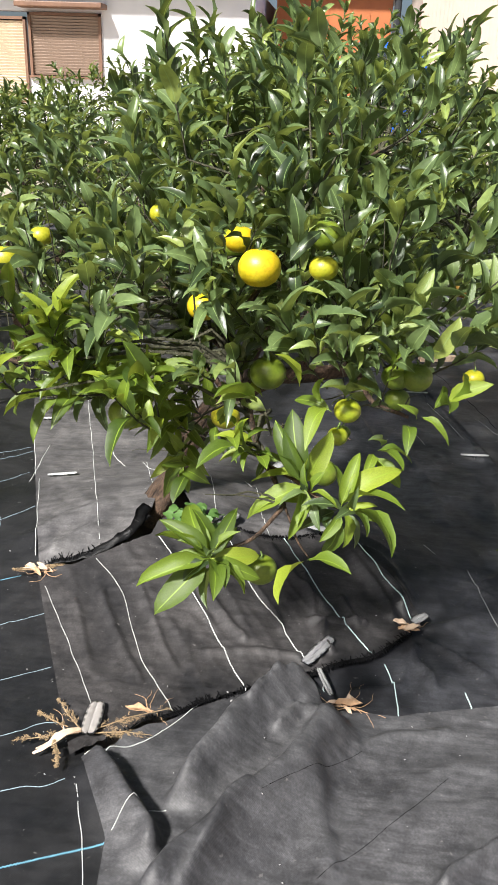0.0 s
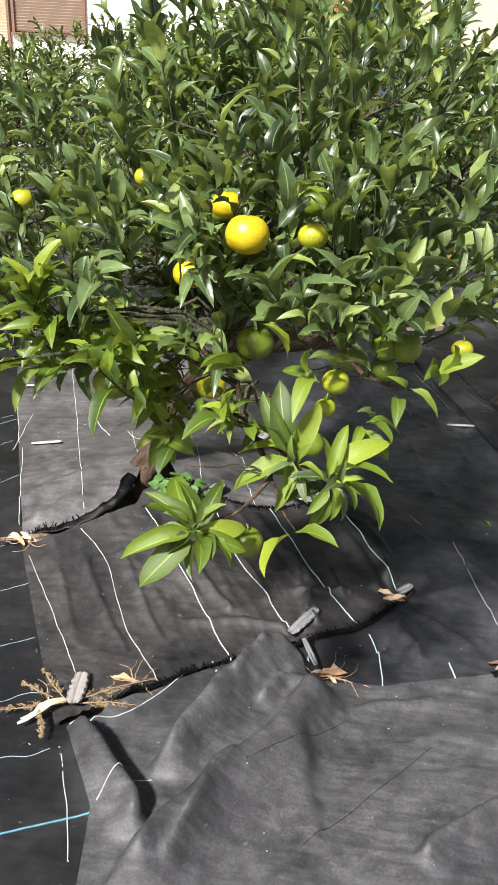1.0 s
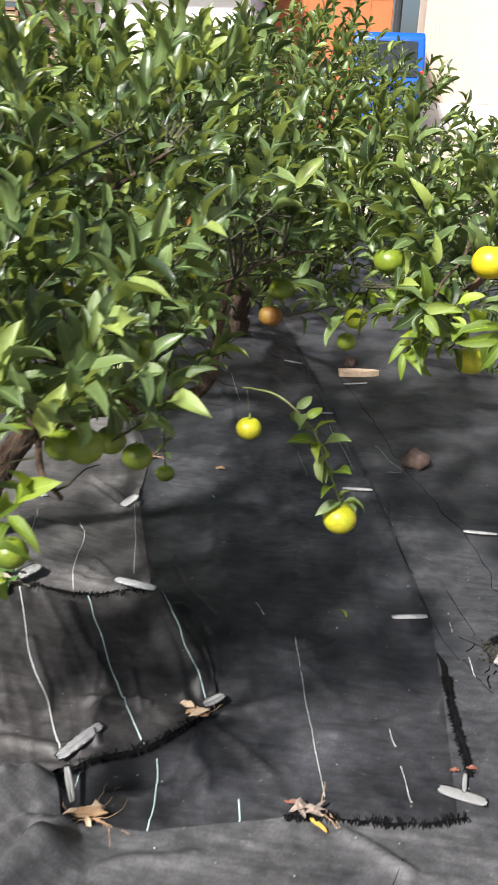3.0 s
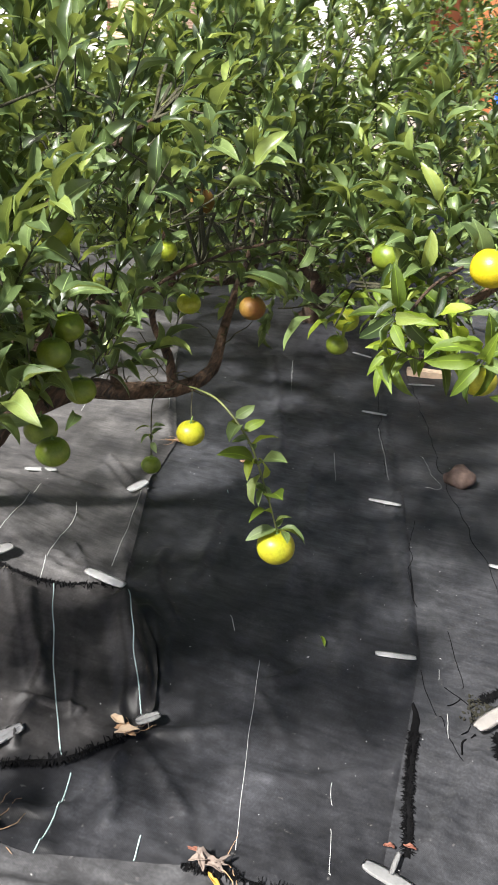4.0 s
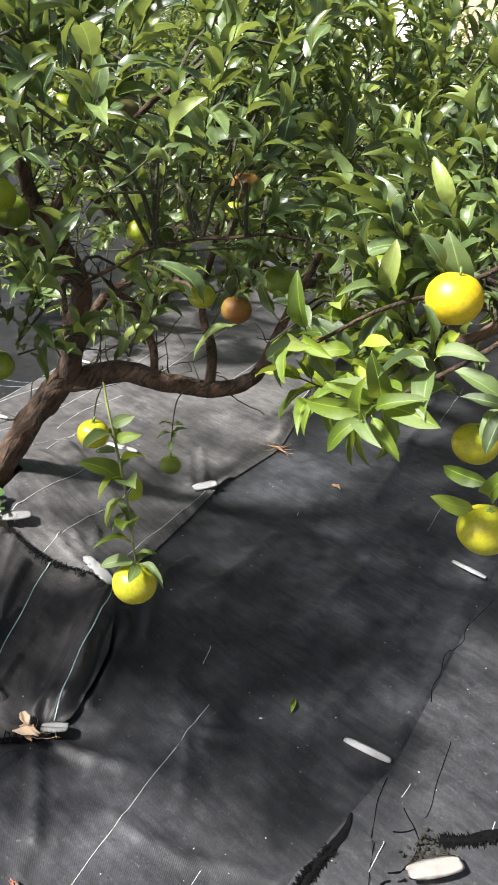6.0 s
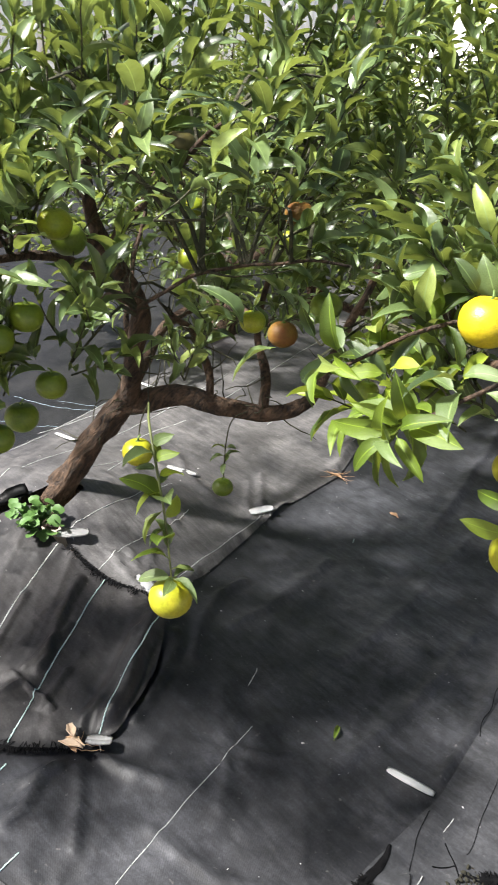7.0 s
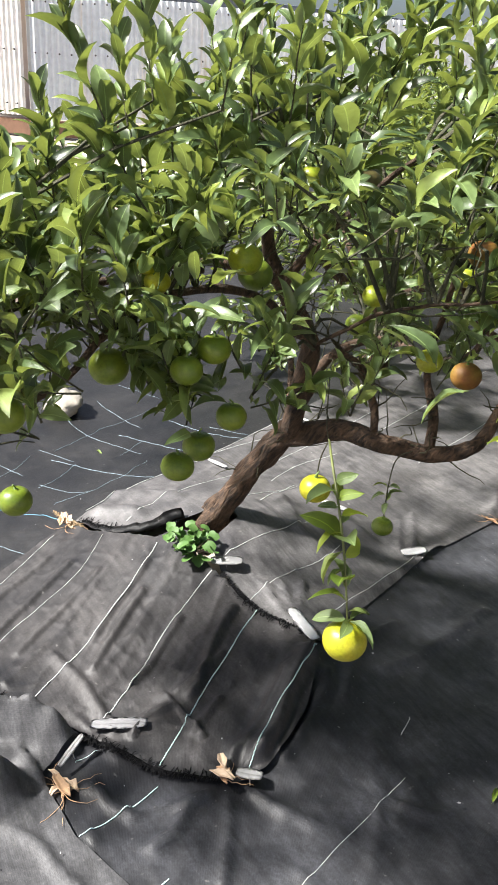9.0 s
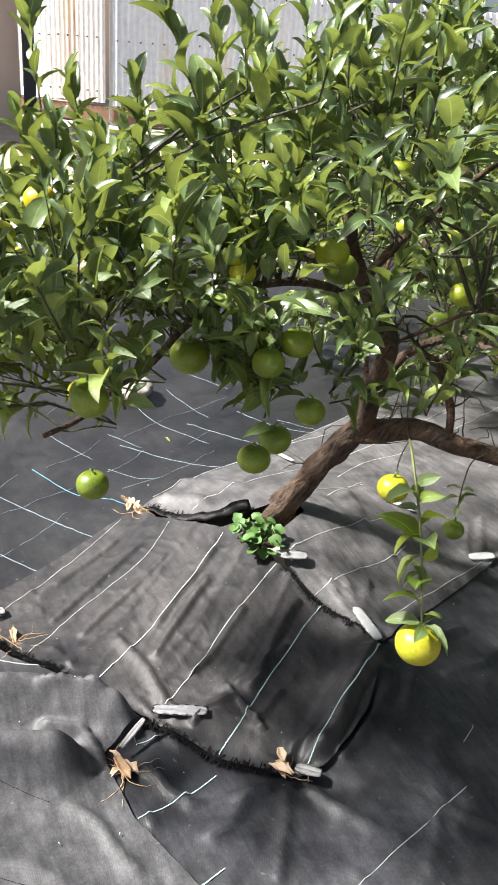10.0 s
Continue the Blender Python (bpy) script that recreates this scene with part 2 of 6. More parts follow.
PEEL_OLIVE = mat_peel("peel_olive", (0.10, 0.085, 0.025), (0.15, 0.125, 0.035), 0.55)
PEEL_ROT = mat_peel("peel_rotten", (0.05, 0.03, 0.025), (0.16, 0.11, 0.09), 0.8)
CALYX = plain("calyx", (0.12, 0.19, 0.04), 0.6, vary=0.3, scale=150)
STONE = plain("stone", (0.36, 0.33, 0.28), 0.85, vary=0.25, scale=30, bumps=0.7, dist=0.01)
DARK_SOIL = plain("dark_soil", (0.02, 0.019, 0.011), 0.95, vary=0.45, scale=60, bumps=0.8, dist=0.01)
SOIL = plain("soil", (0.36, 0.315, 0.25), 0.95, vary=0.3, scale=5, bumps=0.7, dist=0.02)
PAINT_WHITE = plain("wall_white", (0.8, 0.8, 0.82), 0.7, vary=0.05, scale=4, bumps=0.1)
PAINT_BEIGE = plain("wall_beige", (0.56, 0.455, 0.385), 0.6, vary=0.08, scale=4, bumps=0.05)
PAINT_ORANGE = plain("wall_orange", (0.44, 0.14, 0.045), 0.6, vary=0.12, scale=5)
WOOD_BROWN = plain("frame_brown", (0.2, 0.11, 0.07), 0.55, vary=0.25, scale=20)
SHUTTER = plain("shutter_brown", (0.3, 0.22, 0.17), 0.55, vary=0.15, scale=20)
SHUTTER_PALE = plain("shutter_pale", (0.62, 0.5, 0.36), 0.55, vary=0.12, scale=20)
ROOF = plain("roof_grey", (0.12, 0.14, 0.18), 0.6, vary=0.2, scale=6)
DARK = plain("dark_void", (0.025, 0.027, 0.03), 0.8, vary=0.3, scale=5)
VAN_BLUE = plain("van_blue", (0.012, 0.09, 0.5), 0.25, vary=0.05, scale=3, bumps=0.0)
GLASS_DARK = plain("van_glass", (0.06, 0.075, 0.085), 0.08, vary=0.1, scale=3, bumps=0.0)
LAMP_RED = plain("lamp_red", (0.55, 0.02, 0.03), 0.25, vary=0.1, scale=8, bumps=0.0)
CHROME = plain("chrome", (0.7, 0.72, 0.74), 0.2, 1.0, vary=0.05, bumps=0.0)
RUBBER = plain("rubber", (0.02, 0.02, 0.02), 0.8, vary=0.3)


def mat_zinc(name, rusty=False):
    """Corrugated zinc sheet; a rusty one has orange runs down some of its waves."""
    m, n, l, p = nodes_of(name)
    run = tex_noise(n, l, 2.2, 3, 0.5, (1.0, 1.0, 0.05))
    c = ramp(n, l, run, [(0.3, (0.87, 0.93, 1.0)), (0.63, (0.9, 0.95, 1.0)), (0.67, (0.86, 0.82, 0.78)), (0.71, (0.88, 0.93, 1.0))])
    if rusty:
        sep = n.new("ShaderNodeSeparateXYZ")
        l.new(n.new("ShaderNodeTexCoord").outputs["Object"], sep.inputs[0])
        white, rust = (0.93, 0.91, 0.88), (0.62, 0.38, 0.2)
        bands = ramp(n, l, sep.outputs["X"], [(0.08, white), (0.12, (0.8, 0.62, 0.44)), (0.17, white), (0.20, rust), (0.235, (0.85, 0.7, 0.55)), (0.26, rust), (0.285, (0.9, 0.85, 0.8)), (0.31, rust), (0.34, white)])
        worn = tex_noise(n, l, 9, 3, 0.6, (1.0, 1.0, 0.12))
        c = mix_col(n, l, ramp(n, l, worn, [(0.3, (0.55,) * 3), (0.6, (1.0,) * 3)]), c, bands)
    f = ramp(n, l, tex_noise(n, l, 12, 4), [(0.3, (0.88,) * 3), (0.7, (1.05,) * 3)])
    l.new(mix_col(n, l, 1.0, c, f, "MULTIPLY"), p.inputs["Base Color"])
    p.inputs["Roughness"].default_value, p.inputs["Metallic"].default_value = 0.55, 0.0
    return m


ZINC = mat_zinc("zinc")
ZINC_RUST = mat_zinc("zinc_rusty", True)


# ---- mesh helpers ----
def link(name, bm, material, parent=None, label="", smooth=True):
    me = bpy.data.meshes.new(name)
    bm.to_mesh(me)
    bm.free()
    return link_mesh(name, me, material, parent, label, smooth)


def link_mesh(name, me, material, parent=None, label="", smooth=True):
    if material:
        me.materials.append(material)
    me.polygons.foreach_set("use_smooth", [smooth] * len(me.polygons))
    ob = new(name, me)
    if parent:
        ob.parent = parent
    if label:
        tagged(ob, label)
    return ob


def part(name, bm, material, parent, label="", smooth=False):
    return link(name, bm, material, parent, label, smooth)


def thing(name, label, category, at=(0, 0, 0), turn=0.0, group="", kind=""):
    ob = new(name)
    ob.empty_display_size = 0.05
    ob.matrix_world = pose(*at, 0, 0, turn)
    return tagged(ob, label, category, group, kind)


def box(bm, lo, hi, bevel=0.0):
    c = [(a + b) / 2 for a, b in zip(lo, hi)]
    s = [abs(b - a) for a, b in zip(lo, hi)]
    r = bmesh.ops.create_cube(bm, size=1.0, matrix=Matrix.Translation(c) @ Matrix.Diagonal((*s, 1)))
    if bevel:
        es = list({e for v in r["verts"] for e in v.link_edges})
        bmesh.ops.bevel(bm, geom=es, offset=bevel, segments=2, profile=0.5, affect="EDGES")
    return bm


def tube(bm, pts, radii, sides=8, rough=0.0, seed=0, cap=True):
    """A tapered tube along points."""
    pts = [Vector(p) for p in pts]
    rnd = random.Random(seed)
    ref = Vector((0.31, 0.74, 0.6)).normalized()
    rings = []
    for i, p in enumerate(pts):
        way = (pts[min(i + 1, len(pts) - 1)] - pts[max(i - 1, 0)]).normalized()
        a = way.cross(ref)
        if a.length < 0.05:
            a = way.cross(Vector((1, 0, 0)))
        a.normalize()
        b = way.cross(a)
        ring = []
        for k in range(sides):
            an = math.tau * k / sides
            r = radii[i]
            if rough:
                q = p * 14 + Vector((math.cos(an), math.sin(an), seed)) * 1.7
                r *= 1 + rough * noise.noise(q) + rough * 0.25 * (rnd.random() - 0.5)
                r *= 1 + rough * 0.5 * noise.noise(Vector((math.cos(an) * 3.5, math.sin(an) * 3.5, i * 0.12 + seed)))
            ring.append(bm.verts.new(p + a * math.cos(an) * r + b * math.sin(an) * r))
        rings.append(ring)
    for r0, r1 in zip(rings, rings[1:]):
        for k in range(sides):
            bm.faces.new((r0[k], r0[(k + 1) % sides], r1[(k + 1) % sides], r1[k]))
    if cap:
        bm.faces.new(rings[-1])
        bm.faces.new(rings[0][::-1])
    return bm


def smooth_line(pts, per=8):
    """Points along a rounded line through the given ones."""
    pts = [Vector(p) for p in pts]
    ext = [pts[0] * 2 - pts[1], *pts, pts[-1] * 2 - pts[-2]]
    out = []
    for i in range(1, len(ext) - 2):
        a, b, c, d = ext[i - 1:i + 3]
        for k in range(per):
            u = k / per
            out.append(0.5 * (2 * b + (c - a) * u + (2 * a - 5 * b + 4 * c - d) * u * u + (3 * b - a - 3 * c + d) * u ** 3))
    out.append(pts[-1])
    return out


# ---- ground ----
TRUNK = (-0.33, 2.42)
PINS = [(0.23, 1.74), (0.30, 1.60), (0.52, 1.95), (0.24, 2.37), (-0.09, 2.30), (0.03, 2.96), (-0.30, 1.40), (-0.66, 2.04), (0.78, 1.70), (1.28, 2.27), (-0.27, 2.82), (0.73, 2.2)]
FOLDS = [  # lines on the ground, height, half width
    # the sheet in front: big soft folds running to its corner pin
    ([(0.235, 1.69), (0.15, 1.62), (0.069, 1.515), (-0.035, 1.296), (-0.06, 1.20)], 0.062, 0.06), ([(0.30, 1.56), (0.254, 1.473), (0.189, 1.315), (0.109, 1.188), (0.051, 1.126), (-0.025, 1.019), (-0.1, 0.9)], 0.074, 0.075),
    ([(-0.29, 1.33), (-0.258, 1.309), (-0.167, 1.201), (-0.088, 1.105), (-0.071, 1.035)], 0.046, 0.045), ([(0.11, 1.22), (0.069, 1.155), (0.039, 1.063), (0.0, 0.95)], 0.02, 0.03),
    ([(0.24, 1.36), (0.261, 1.296), (0.287, 1.16), (0.29, 1.05)], 0.012, 0.045), ([(0.72, 1.25), (0.643, 1.20), (0.537, 1.112), (0.5, 1.06)], 0.034, 0.035), ([(-0.162, 1.479), (-0.22, 1.39), (-0.251, 1.326)], 0.016, 0.03),
    ([(0.71, 1.27), (1.0, 1.42), (1.5, 1.5)], 0.03, 0.03), ([(0.87, 1.67), (1.05, 1.58)], 0.016, 0.03), ([(0.073, 1.487), (0.102, 1.575), (0.15, 1.634)], 0.022, 0.025), ([(0.139, 1.468), (0.196, 1.559), (0.302, 1.587)], 0.024, 0.03),
    ([(0.368, 1.469), (0.428, 1.516), (0.6, 1.56)], 0.010, 0.03), ([(0.45, 1.35), (0.6, 1.42), (0.8, 1.45)], 0.006, 0.05), ([(0.35, 1.2), (0.5, 1.28), (0.75, 1.33)], 0.006, 0.05),
    # the patch before the trunk: wrinkles along its threads and a crumpled corner
    ([(-0.16, 2.06), (-0.129, 2.018), (-0.04, 1.9), (0.038, 1.80)], 0.012, 0.028), ([(-0.10, 1.75), (-0.04, 1.761), (0.121, 1.78), (0.231, 1.79)], 0.008, 0.03), ([(0.05, 2.24), (0.068, 2.221), (0.151, 2.104), (0.237, 2.018), (0.26, 1.97)], 0.016, 0.028),
    ([(0.20, 1.931), (0.258, 1.937), (0.254, 1.853), (0.29, 1.8)], 0.014, 0.022), ([(0.18, 2.13), (0.22, 2.0), (0.227, 1.95)], 0.010, 0.018), ([(-0.26, 2.13), (-0.16, 1.98), (-0.07, 1.86)], 0.008, 0.022), ([(-0.33, 2.0), (-0.2, 1.76), (-0.13, 1.66)], 0.007, 0.022),
    ([(-0.43, 1.95), (-0.3, 1.72), (-0.22, 1.6)], 0.008, 0.025), ([(-0.5, 1.9), (-0.38, 1.66)], 0.006, 0.02), ([(0.0, 2.1), (0.1, 1.95), (0.14, 1.86)], 0.009, 0.02), ([(0.30, 2.05), (0.36, 1.92)], 0.009, 0.02),
    ([(0.28, 2.34), (0.36, 2.26), (0.44, 2.13), (0.51, 2.0)], 0.026, 0.04), ([(0.35, 2.342), (0.42, 2.30), (0.471, 2.22), (0.53, 2.06)], 0.014, 0.03), ([(0.32, 2.25), (0.40, 2.12), (0.47, 1.97)], 0.010, 0.03),
    # tension pleats at the pins
    ([(0.015, 2.415), (0.10, 2.39), (0.20, 2.365)], 0.014, 0.018), ([(0.04, 2.49), (0.081, 2.457), (0.159, 2.39), (0.21, 2.37)], 0.015, 0.018), ([(0.0, 2.36), (0.022, 2.364), (0.118, 2.347), (0.19, 2.35)], 0.012, 0.018),
    ([(-0.196, 3.175), (-0.08, 3.07), (0.002, 2.995)], 0.014, 0.02), ([(-0.17, 3.09), (-0.134, 3.059), (0.0, 2.93)], 0.012, 0.02), ([(0.282, 2.676), (0.30, 2.55), (0.364, 2.432), (0.48, 2.295)], 0.014, 0.03),
    ([(0.26, 2.42), (0.22, 2.50), (0.173, 2.575), (0.095, 2.847), (0.03, 3.1)], 0.014, 0.03), ([(0.353, 2.981), (0.40, 2.7), (0.435, 2.466)], 0.010, 0.035), ([(0.33, 1.679), (0.437, 1.698), (0.473, 1.732)], 0.012, 0.025),
    ([(0.54, 1.93), (0.587, 1.897), (0.671, 1.837), (0.73, 1.80)], 0.013, 0.022), ([(0.525, 1.90), (0.515, 1.846), (0.565, 1.774), (0.57, 1.70)], 0.015, 0.022), ([(0.52, 1.89), (0.49, 1.80), (0.48, 1.70)], 0.010, 0.016), ([(0.55, 1.97), (0.64, 2.0), (0.72, 2.05)], 0.009, 0.025), ([(0.506, 1.632), (0.453, 1.628)], 0.008, 0.015),
    ([(0.73, 2.2), (0.65, 2.24), (0.60, 2.30)], 0.008, 0.016), ([(0.73, 2.2), (0.80, 2.25), (0.84, 2.31)], 0.008, 0.016), ([(0.73, 2.2), (0.70, 2.12), (0.66, 2.06)], 0.008, 0.014), ([(0.73, 2.2), (0.80, 2.14), (0.84, 2.07)], 0.008, 0.016),
    # the long sheets beside
    ([(1.10, 2.5), (1.0, 3.0), (0.92, 3.4)], 0.012, 0.022), ([(1.02, 2.8), (0.87, 3.5), (0.72, 4.1)], 0.010, 0.02), ([(1.18, 2.5), (1.02, 3.2)], 0.009, 0.018), ([(1.22, 2.3), (1.10, 2.05)], 0.012, 0.025), ([(1.3, 2.2), (1.22, 1.9)], 0.012, 0.025),
    ([(-0.41, 4.40), (-0.25, 3.88), (-0.04, 3.42)], 0.016, 0.035), ([(0.03, 4.63), (0.32, 3.81), (0.45, 3.39)], 0.014, 0.035), ([(0.55, 3.5), (0.66, 2.95), (0.7, 2.6)], 0.007, 0.03), ([(0.85, 3.1), (0.92, 2.6), (0.93, 2.3)], 0.007, 0.03), ([(0.75, 1.95), (0.95, 1.98), (1.08, 2.08)], 0.007, 0.03),
    ([(-0.70, 2.10), (-0.60, 2.17), (-0.50, 2.24)], 0.022, 0.05), ([(-0.82, 2.2), (-0.66, 2.3), (-0.50, 2.38)], 0.014, 0.05), ([(-0.45, 2.75), (-0.2, 2.65), (0.0, 2.62)], 0.01, 0.04), ([(-0.5, 3.0), (-0.3, 2.9), (-0.05, 2.88)], 0.01, 0.04),
]
FOLD_BOX = [(min(p[0] for p in pts) - 4 * w, max(p[0] for p in pts) + 4 * w, min(p[1] for p in pts) - 4 * w, max(p[1] for p in pts) + 4 * w) for pts, h, w in FOLDS]


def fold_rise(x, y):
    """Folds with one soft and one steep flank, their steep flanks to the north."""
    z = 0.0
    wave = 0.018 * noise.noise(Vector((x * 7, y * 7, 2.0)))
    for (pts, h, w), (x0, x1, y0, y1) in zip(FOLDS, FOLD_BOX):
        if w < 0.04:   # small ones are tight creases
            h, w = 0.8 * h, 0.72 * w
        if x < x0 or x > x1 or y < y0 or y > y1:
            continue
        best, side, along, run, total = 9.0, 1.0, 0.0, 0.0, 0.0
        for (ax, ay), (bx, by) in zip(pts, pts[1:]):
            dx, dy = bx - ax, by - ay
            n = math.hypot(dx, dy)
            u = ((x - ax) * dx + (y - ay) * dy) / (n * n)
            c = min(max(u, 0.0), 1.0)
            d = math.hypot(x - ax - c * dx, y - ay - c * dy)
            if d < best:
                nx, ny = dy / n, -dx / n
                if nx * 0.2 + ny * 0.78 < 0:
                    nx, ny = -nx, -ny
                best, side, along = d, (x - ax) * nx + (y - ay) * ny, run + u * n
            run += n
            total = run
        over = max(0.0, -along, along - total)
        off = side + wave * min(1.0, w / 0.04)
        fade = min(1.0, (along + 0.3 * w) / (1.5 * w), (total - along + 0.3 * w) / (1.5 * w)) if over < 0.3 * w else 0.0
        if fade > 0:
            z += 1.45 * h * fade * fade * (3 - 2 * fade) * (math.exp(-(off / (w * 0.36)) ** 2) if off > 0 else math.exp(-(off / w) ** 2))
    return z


def height(x, y, rise=True):
    """The lie of the cloth: a low mound at the trunk, folds, pleats at the pins and fine wrinkles."""
    r2 = (x - TRUNK[0]) ** 2 + (y - TRUNK[1]) ** 2
    z = 0.135 * math.exp(-r2 / 0.17) + 0.038 * math.exp(-(x - 0.35) ** 2 / 0.25 - (y - 2.3) ** 2 / 0.06) - 0.024 * math.exp(-((y - 1.62) / 0.36) ** 2)
    p = Vector((x, y, 0.0))
    warp = noise.noise(p * 2.3) * 0.35
    z += 0.007 * noise.noise(Vector((x * 2.1 + warp, y * 2.1, 3.0)))
    across, along = (x * 0.84 + y * 0.54, x * 0.54 - y * 0.84) if y > 1.6 else (x * 0.9 - y * 0.44, x * 0.44 + y * 0.9)
    patch = math.exp(-((x - 0.02) ** 2 + (y - 1.85) ** 2) / 0.16)
    crease = 1 - abs(noise.noise(Vector((across * 5 + warp, along * 1.6 + warp, 7.0))))
    z += (0.004 + 0.004 * patch) * crease ** 12
    crease = 1 - abs(noise.noise(Vector((across * 19 + warp * 3, along * 4.6, 4.0))))
    z += (0.0016 + 0.0022 * patch) * crease ** 8 + 0.0004 * noise.noise(p * 30)
    crumple = 1 - abs(noise.noise(Vector((x * 11 + warp * 4, y * 11 - warp * 3, 9.0))))
    z += (0.0020 + 0.0014 * patch) * crumple ** 14
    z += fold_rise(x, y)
    for px, py in PINS:
        d = math.hypot(x - px, y - py)
        if d < 0.45:
            z += (0.014 * (0.6 - abs(math.sin(4 * math.atan2(y - py, x - px) + px * 9 + 3 * warp))) * min(1, d / 0.03) - 0.005) * math.exp(-d / 0.075)
    far = math.hypot(x * 0.9, y - 2.2)
    if rise and far > 4.2:
        u = min(1.0, (far - 4.2) / 4.5)
        z += 0.52 * u * u * (3 - 2 * u)
    return z


def ground_sheet():
    """One sheet from under the camera to the horizon: fine near, coarse far off."""
    rings = [0.0, 0.5, 1.0, 1.5, 2, 2.5, 3, 3.5, 4, 4.5, 5, 5.5, 6, 7, 8, 9, 10, 12, 15, 20, 30, 50, 90, 180, 400, 1200]
    bm = bmesh.new()
    rows = []
    for r in rings[1:]:
        row = []
        for k in range(72):
            a = math.tau * k / 72
            x, y = r * math.cos(a), 2.2 + r * math.sin(a)
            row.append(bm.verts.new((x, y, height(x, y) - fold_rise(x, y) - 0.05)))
        rows.append(row)
    mid = bm.verts.new((0, 2.2, -0.05))
    for k in range(72):
        bm.faces.new((mid, rows[0][k], rows[0][(k + 1) % 72]))
    for a, b in zip(rows, rows[1:]):
        for k in range(72):
            bm.faces.new((a[k], b[k], b[(k + 1) % 72], a[(k + 1) % 72]))
    return tagged(link("ground", bm, SOIL), "pale dusty earth and concrete yard round the orchard", "ground", kind="structure")


ground_sheet()


def cloth(name, outline, layer, cell, material, label):
    """A cut piece of woven ground cover, with thickness, lying in folds."""
    poly = np.array(outline)
    a, b = poly, np.roll(poly, -1, axis=0)
    lo, hi = poly.min(0), poly.max(0)
    nx, ny = int((hi[0] - lo[0]) / cell) + 2, int((hi[1] - lo[1]) / cell) + 2
    xs, ys = lo[0] + cell * (np.arange(nx) - 0.5), lo[1] + cell * (np.arange(ny) - 0.5)
    gx, gy = np.meshgrid(xs, ys, indexing="ij")
    inside = np.zeros(gx.shape, bool)
    near = np.full(gx.shape, 1e9)
    nxp, nyp = gx.copy(), gy.copy()
    for (ax, ay), (bx, by) in zip(a, b):
        if ay != by:
            cross = ((ay > gy) != (by > gy)) & (gx < (bx - ax) * (gy - ay) / (by - ay) + ax)
            inside ^= cross
        u = np.clip(((gx - ax) * (bx - ax) + (gy - ay) * (by - ay)) / ((bx - ax) ** 2 + (by - ay) ** 2), 0, 1)
        qx, qy = ax + u * (bx - ax), ay + u * (by - ay)
        d = np.hypot(gx - qx, gy - qy)
        hit = d < near
        near, nxp, nyp = np.where(hit, d, near), np.where(hit, qx, nxp), np.where(hit, qy, nyp)
    keep = inside | (near < cell * 1.45)
    snap = ~inside & keep
    gx, gy = np.where(snap, nxp, gx), np.where(snap, nyp, gy)
    index = -np.ones(gx.shape, int)
    index[keep] = np.arange(keep.sum())
    verts = [(x, y, height(x, y) + layer) for x, y in zip(gx[keep], gy[keep])]
    q = np.stack([index[:-1, :-1], index[1:, :-1], index[1:, 1:], index[:-1, 1:]], -1).reshape(-1, 4)
    q = q[(q >= 0).all(1)]
    outer = ~inside[keep]
    q = q[~outer[q].all(1)]
    me = bpy.data.meshes.new(name)
    me.from_pydata(verts, [], q.tolist())
    ob = link_mesh(name, me, material, smooth=True)
    tagged(ob, label, "ground cover", "pieces of ground cover", "structure")
    ob["layer"] = layer
    return ob


mat_left = cloth("pavement", [(-0.15, -0.6), (-0.12, 1.0), (-0.33, 1.40), (-0.64, 2.06), (-1.10, 3.25), (-2.9, 8.6), (-6.2, 7.5), (-4.4, -0.6)], 0.0, 0.024, FABRIC_LEFT, "black woven ground cover with pale blue cross threads")
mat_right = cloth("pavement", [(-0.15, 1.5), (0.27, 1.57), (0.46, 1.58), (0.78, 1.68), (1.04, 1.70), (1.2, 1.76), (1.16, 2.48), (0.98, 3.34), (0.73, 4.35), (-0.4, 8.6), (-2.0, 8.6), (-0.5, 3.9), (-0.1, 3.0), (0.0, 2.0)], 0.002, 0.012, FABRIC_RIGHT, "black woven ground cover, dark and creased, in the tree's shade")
mat_side = cloth("pavement", [(1.14, 1.74), (1.12, 2.48), (0.94, 3.34), (0.69, 4.35), (-0.45, 8.6), (5.0, 8.6), (4.2, 1.6), (1.7, 1.78)], 0.010, 0.02, FABRIC_SIDE, "sun-bleached grey ground cover with long creases")
mat_front = cloth("pavement", [(-0.30, 1.31), (-0.16, 1.45), (-0.04, 1.56), (0.1, 1.645), (0.21, 1.70), (0.245, 1.64), (0.27, 1.585), (0.46, 1.592), (0.62, 1.64), (0.78, 1.688), (1.04, 1.708), (1.2, 1.76), (1.7, 1.86), (3.4, 1.7), (3.4, -0.9), (-0.13, -0.9), (-0.155, 0.9), (-0.18, 1.1)], 0.012, 0.010, FABRIC_FRONT, "grey dusty ground cover lying in big soft folds")
mat_back = cloth("pavement", [(-0.67, 2.05), (-0.55, 2.10), (-0.43, 2.17), (-0.36, 2.26), (-0.36, 2.44), (-0.28, 2.46), (-0.20, 2.30), (-0.07, 2.27), (0.10, 2.30), (0.27, 2.375), (0.05, 3.02), (-0.01, 3.42), (-0.32, 4.1), (-2.0, 8.6), (-3.0, 8.6), (-1.14, 3.25)], 0.008, 0.014, FABRIC_BACK, "grey faded ground cover behind the trunk")
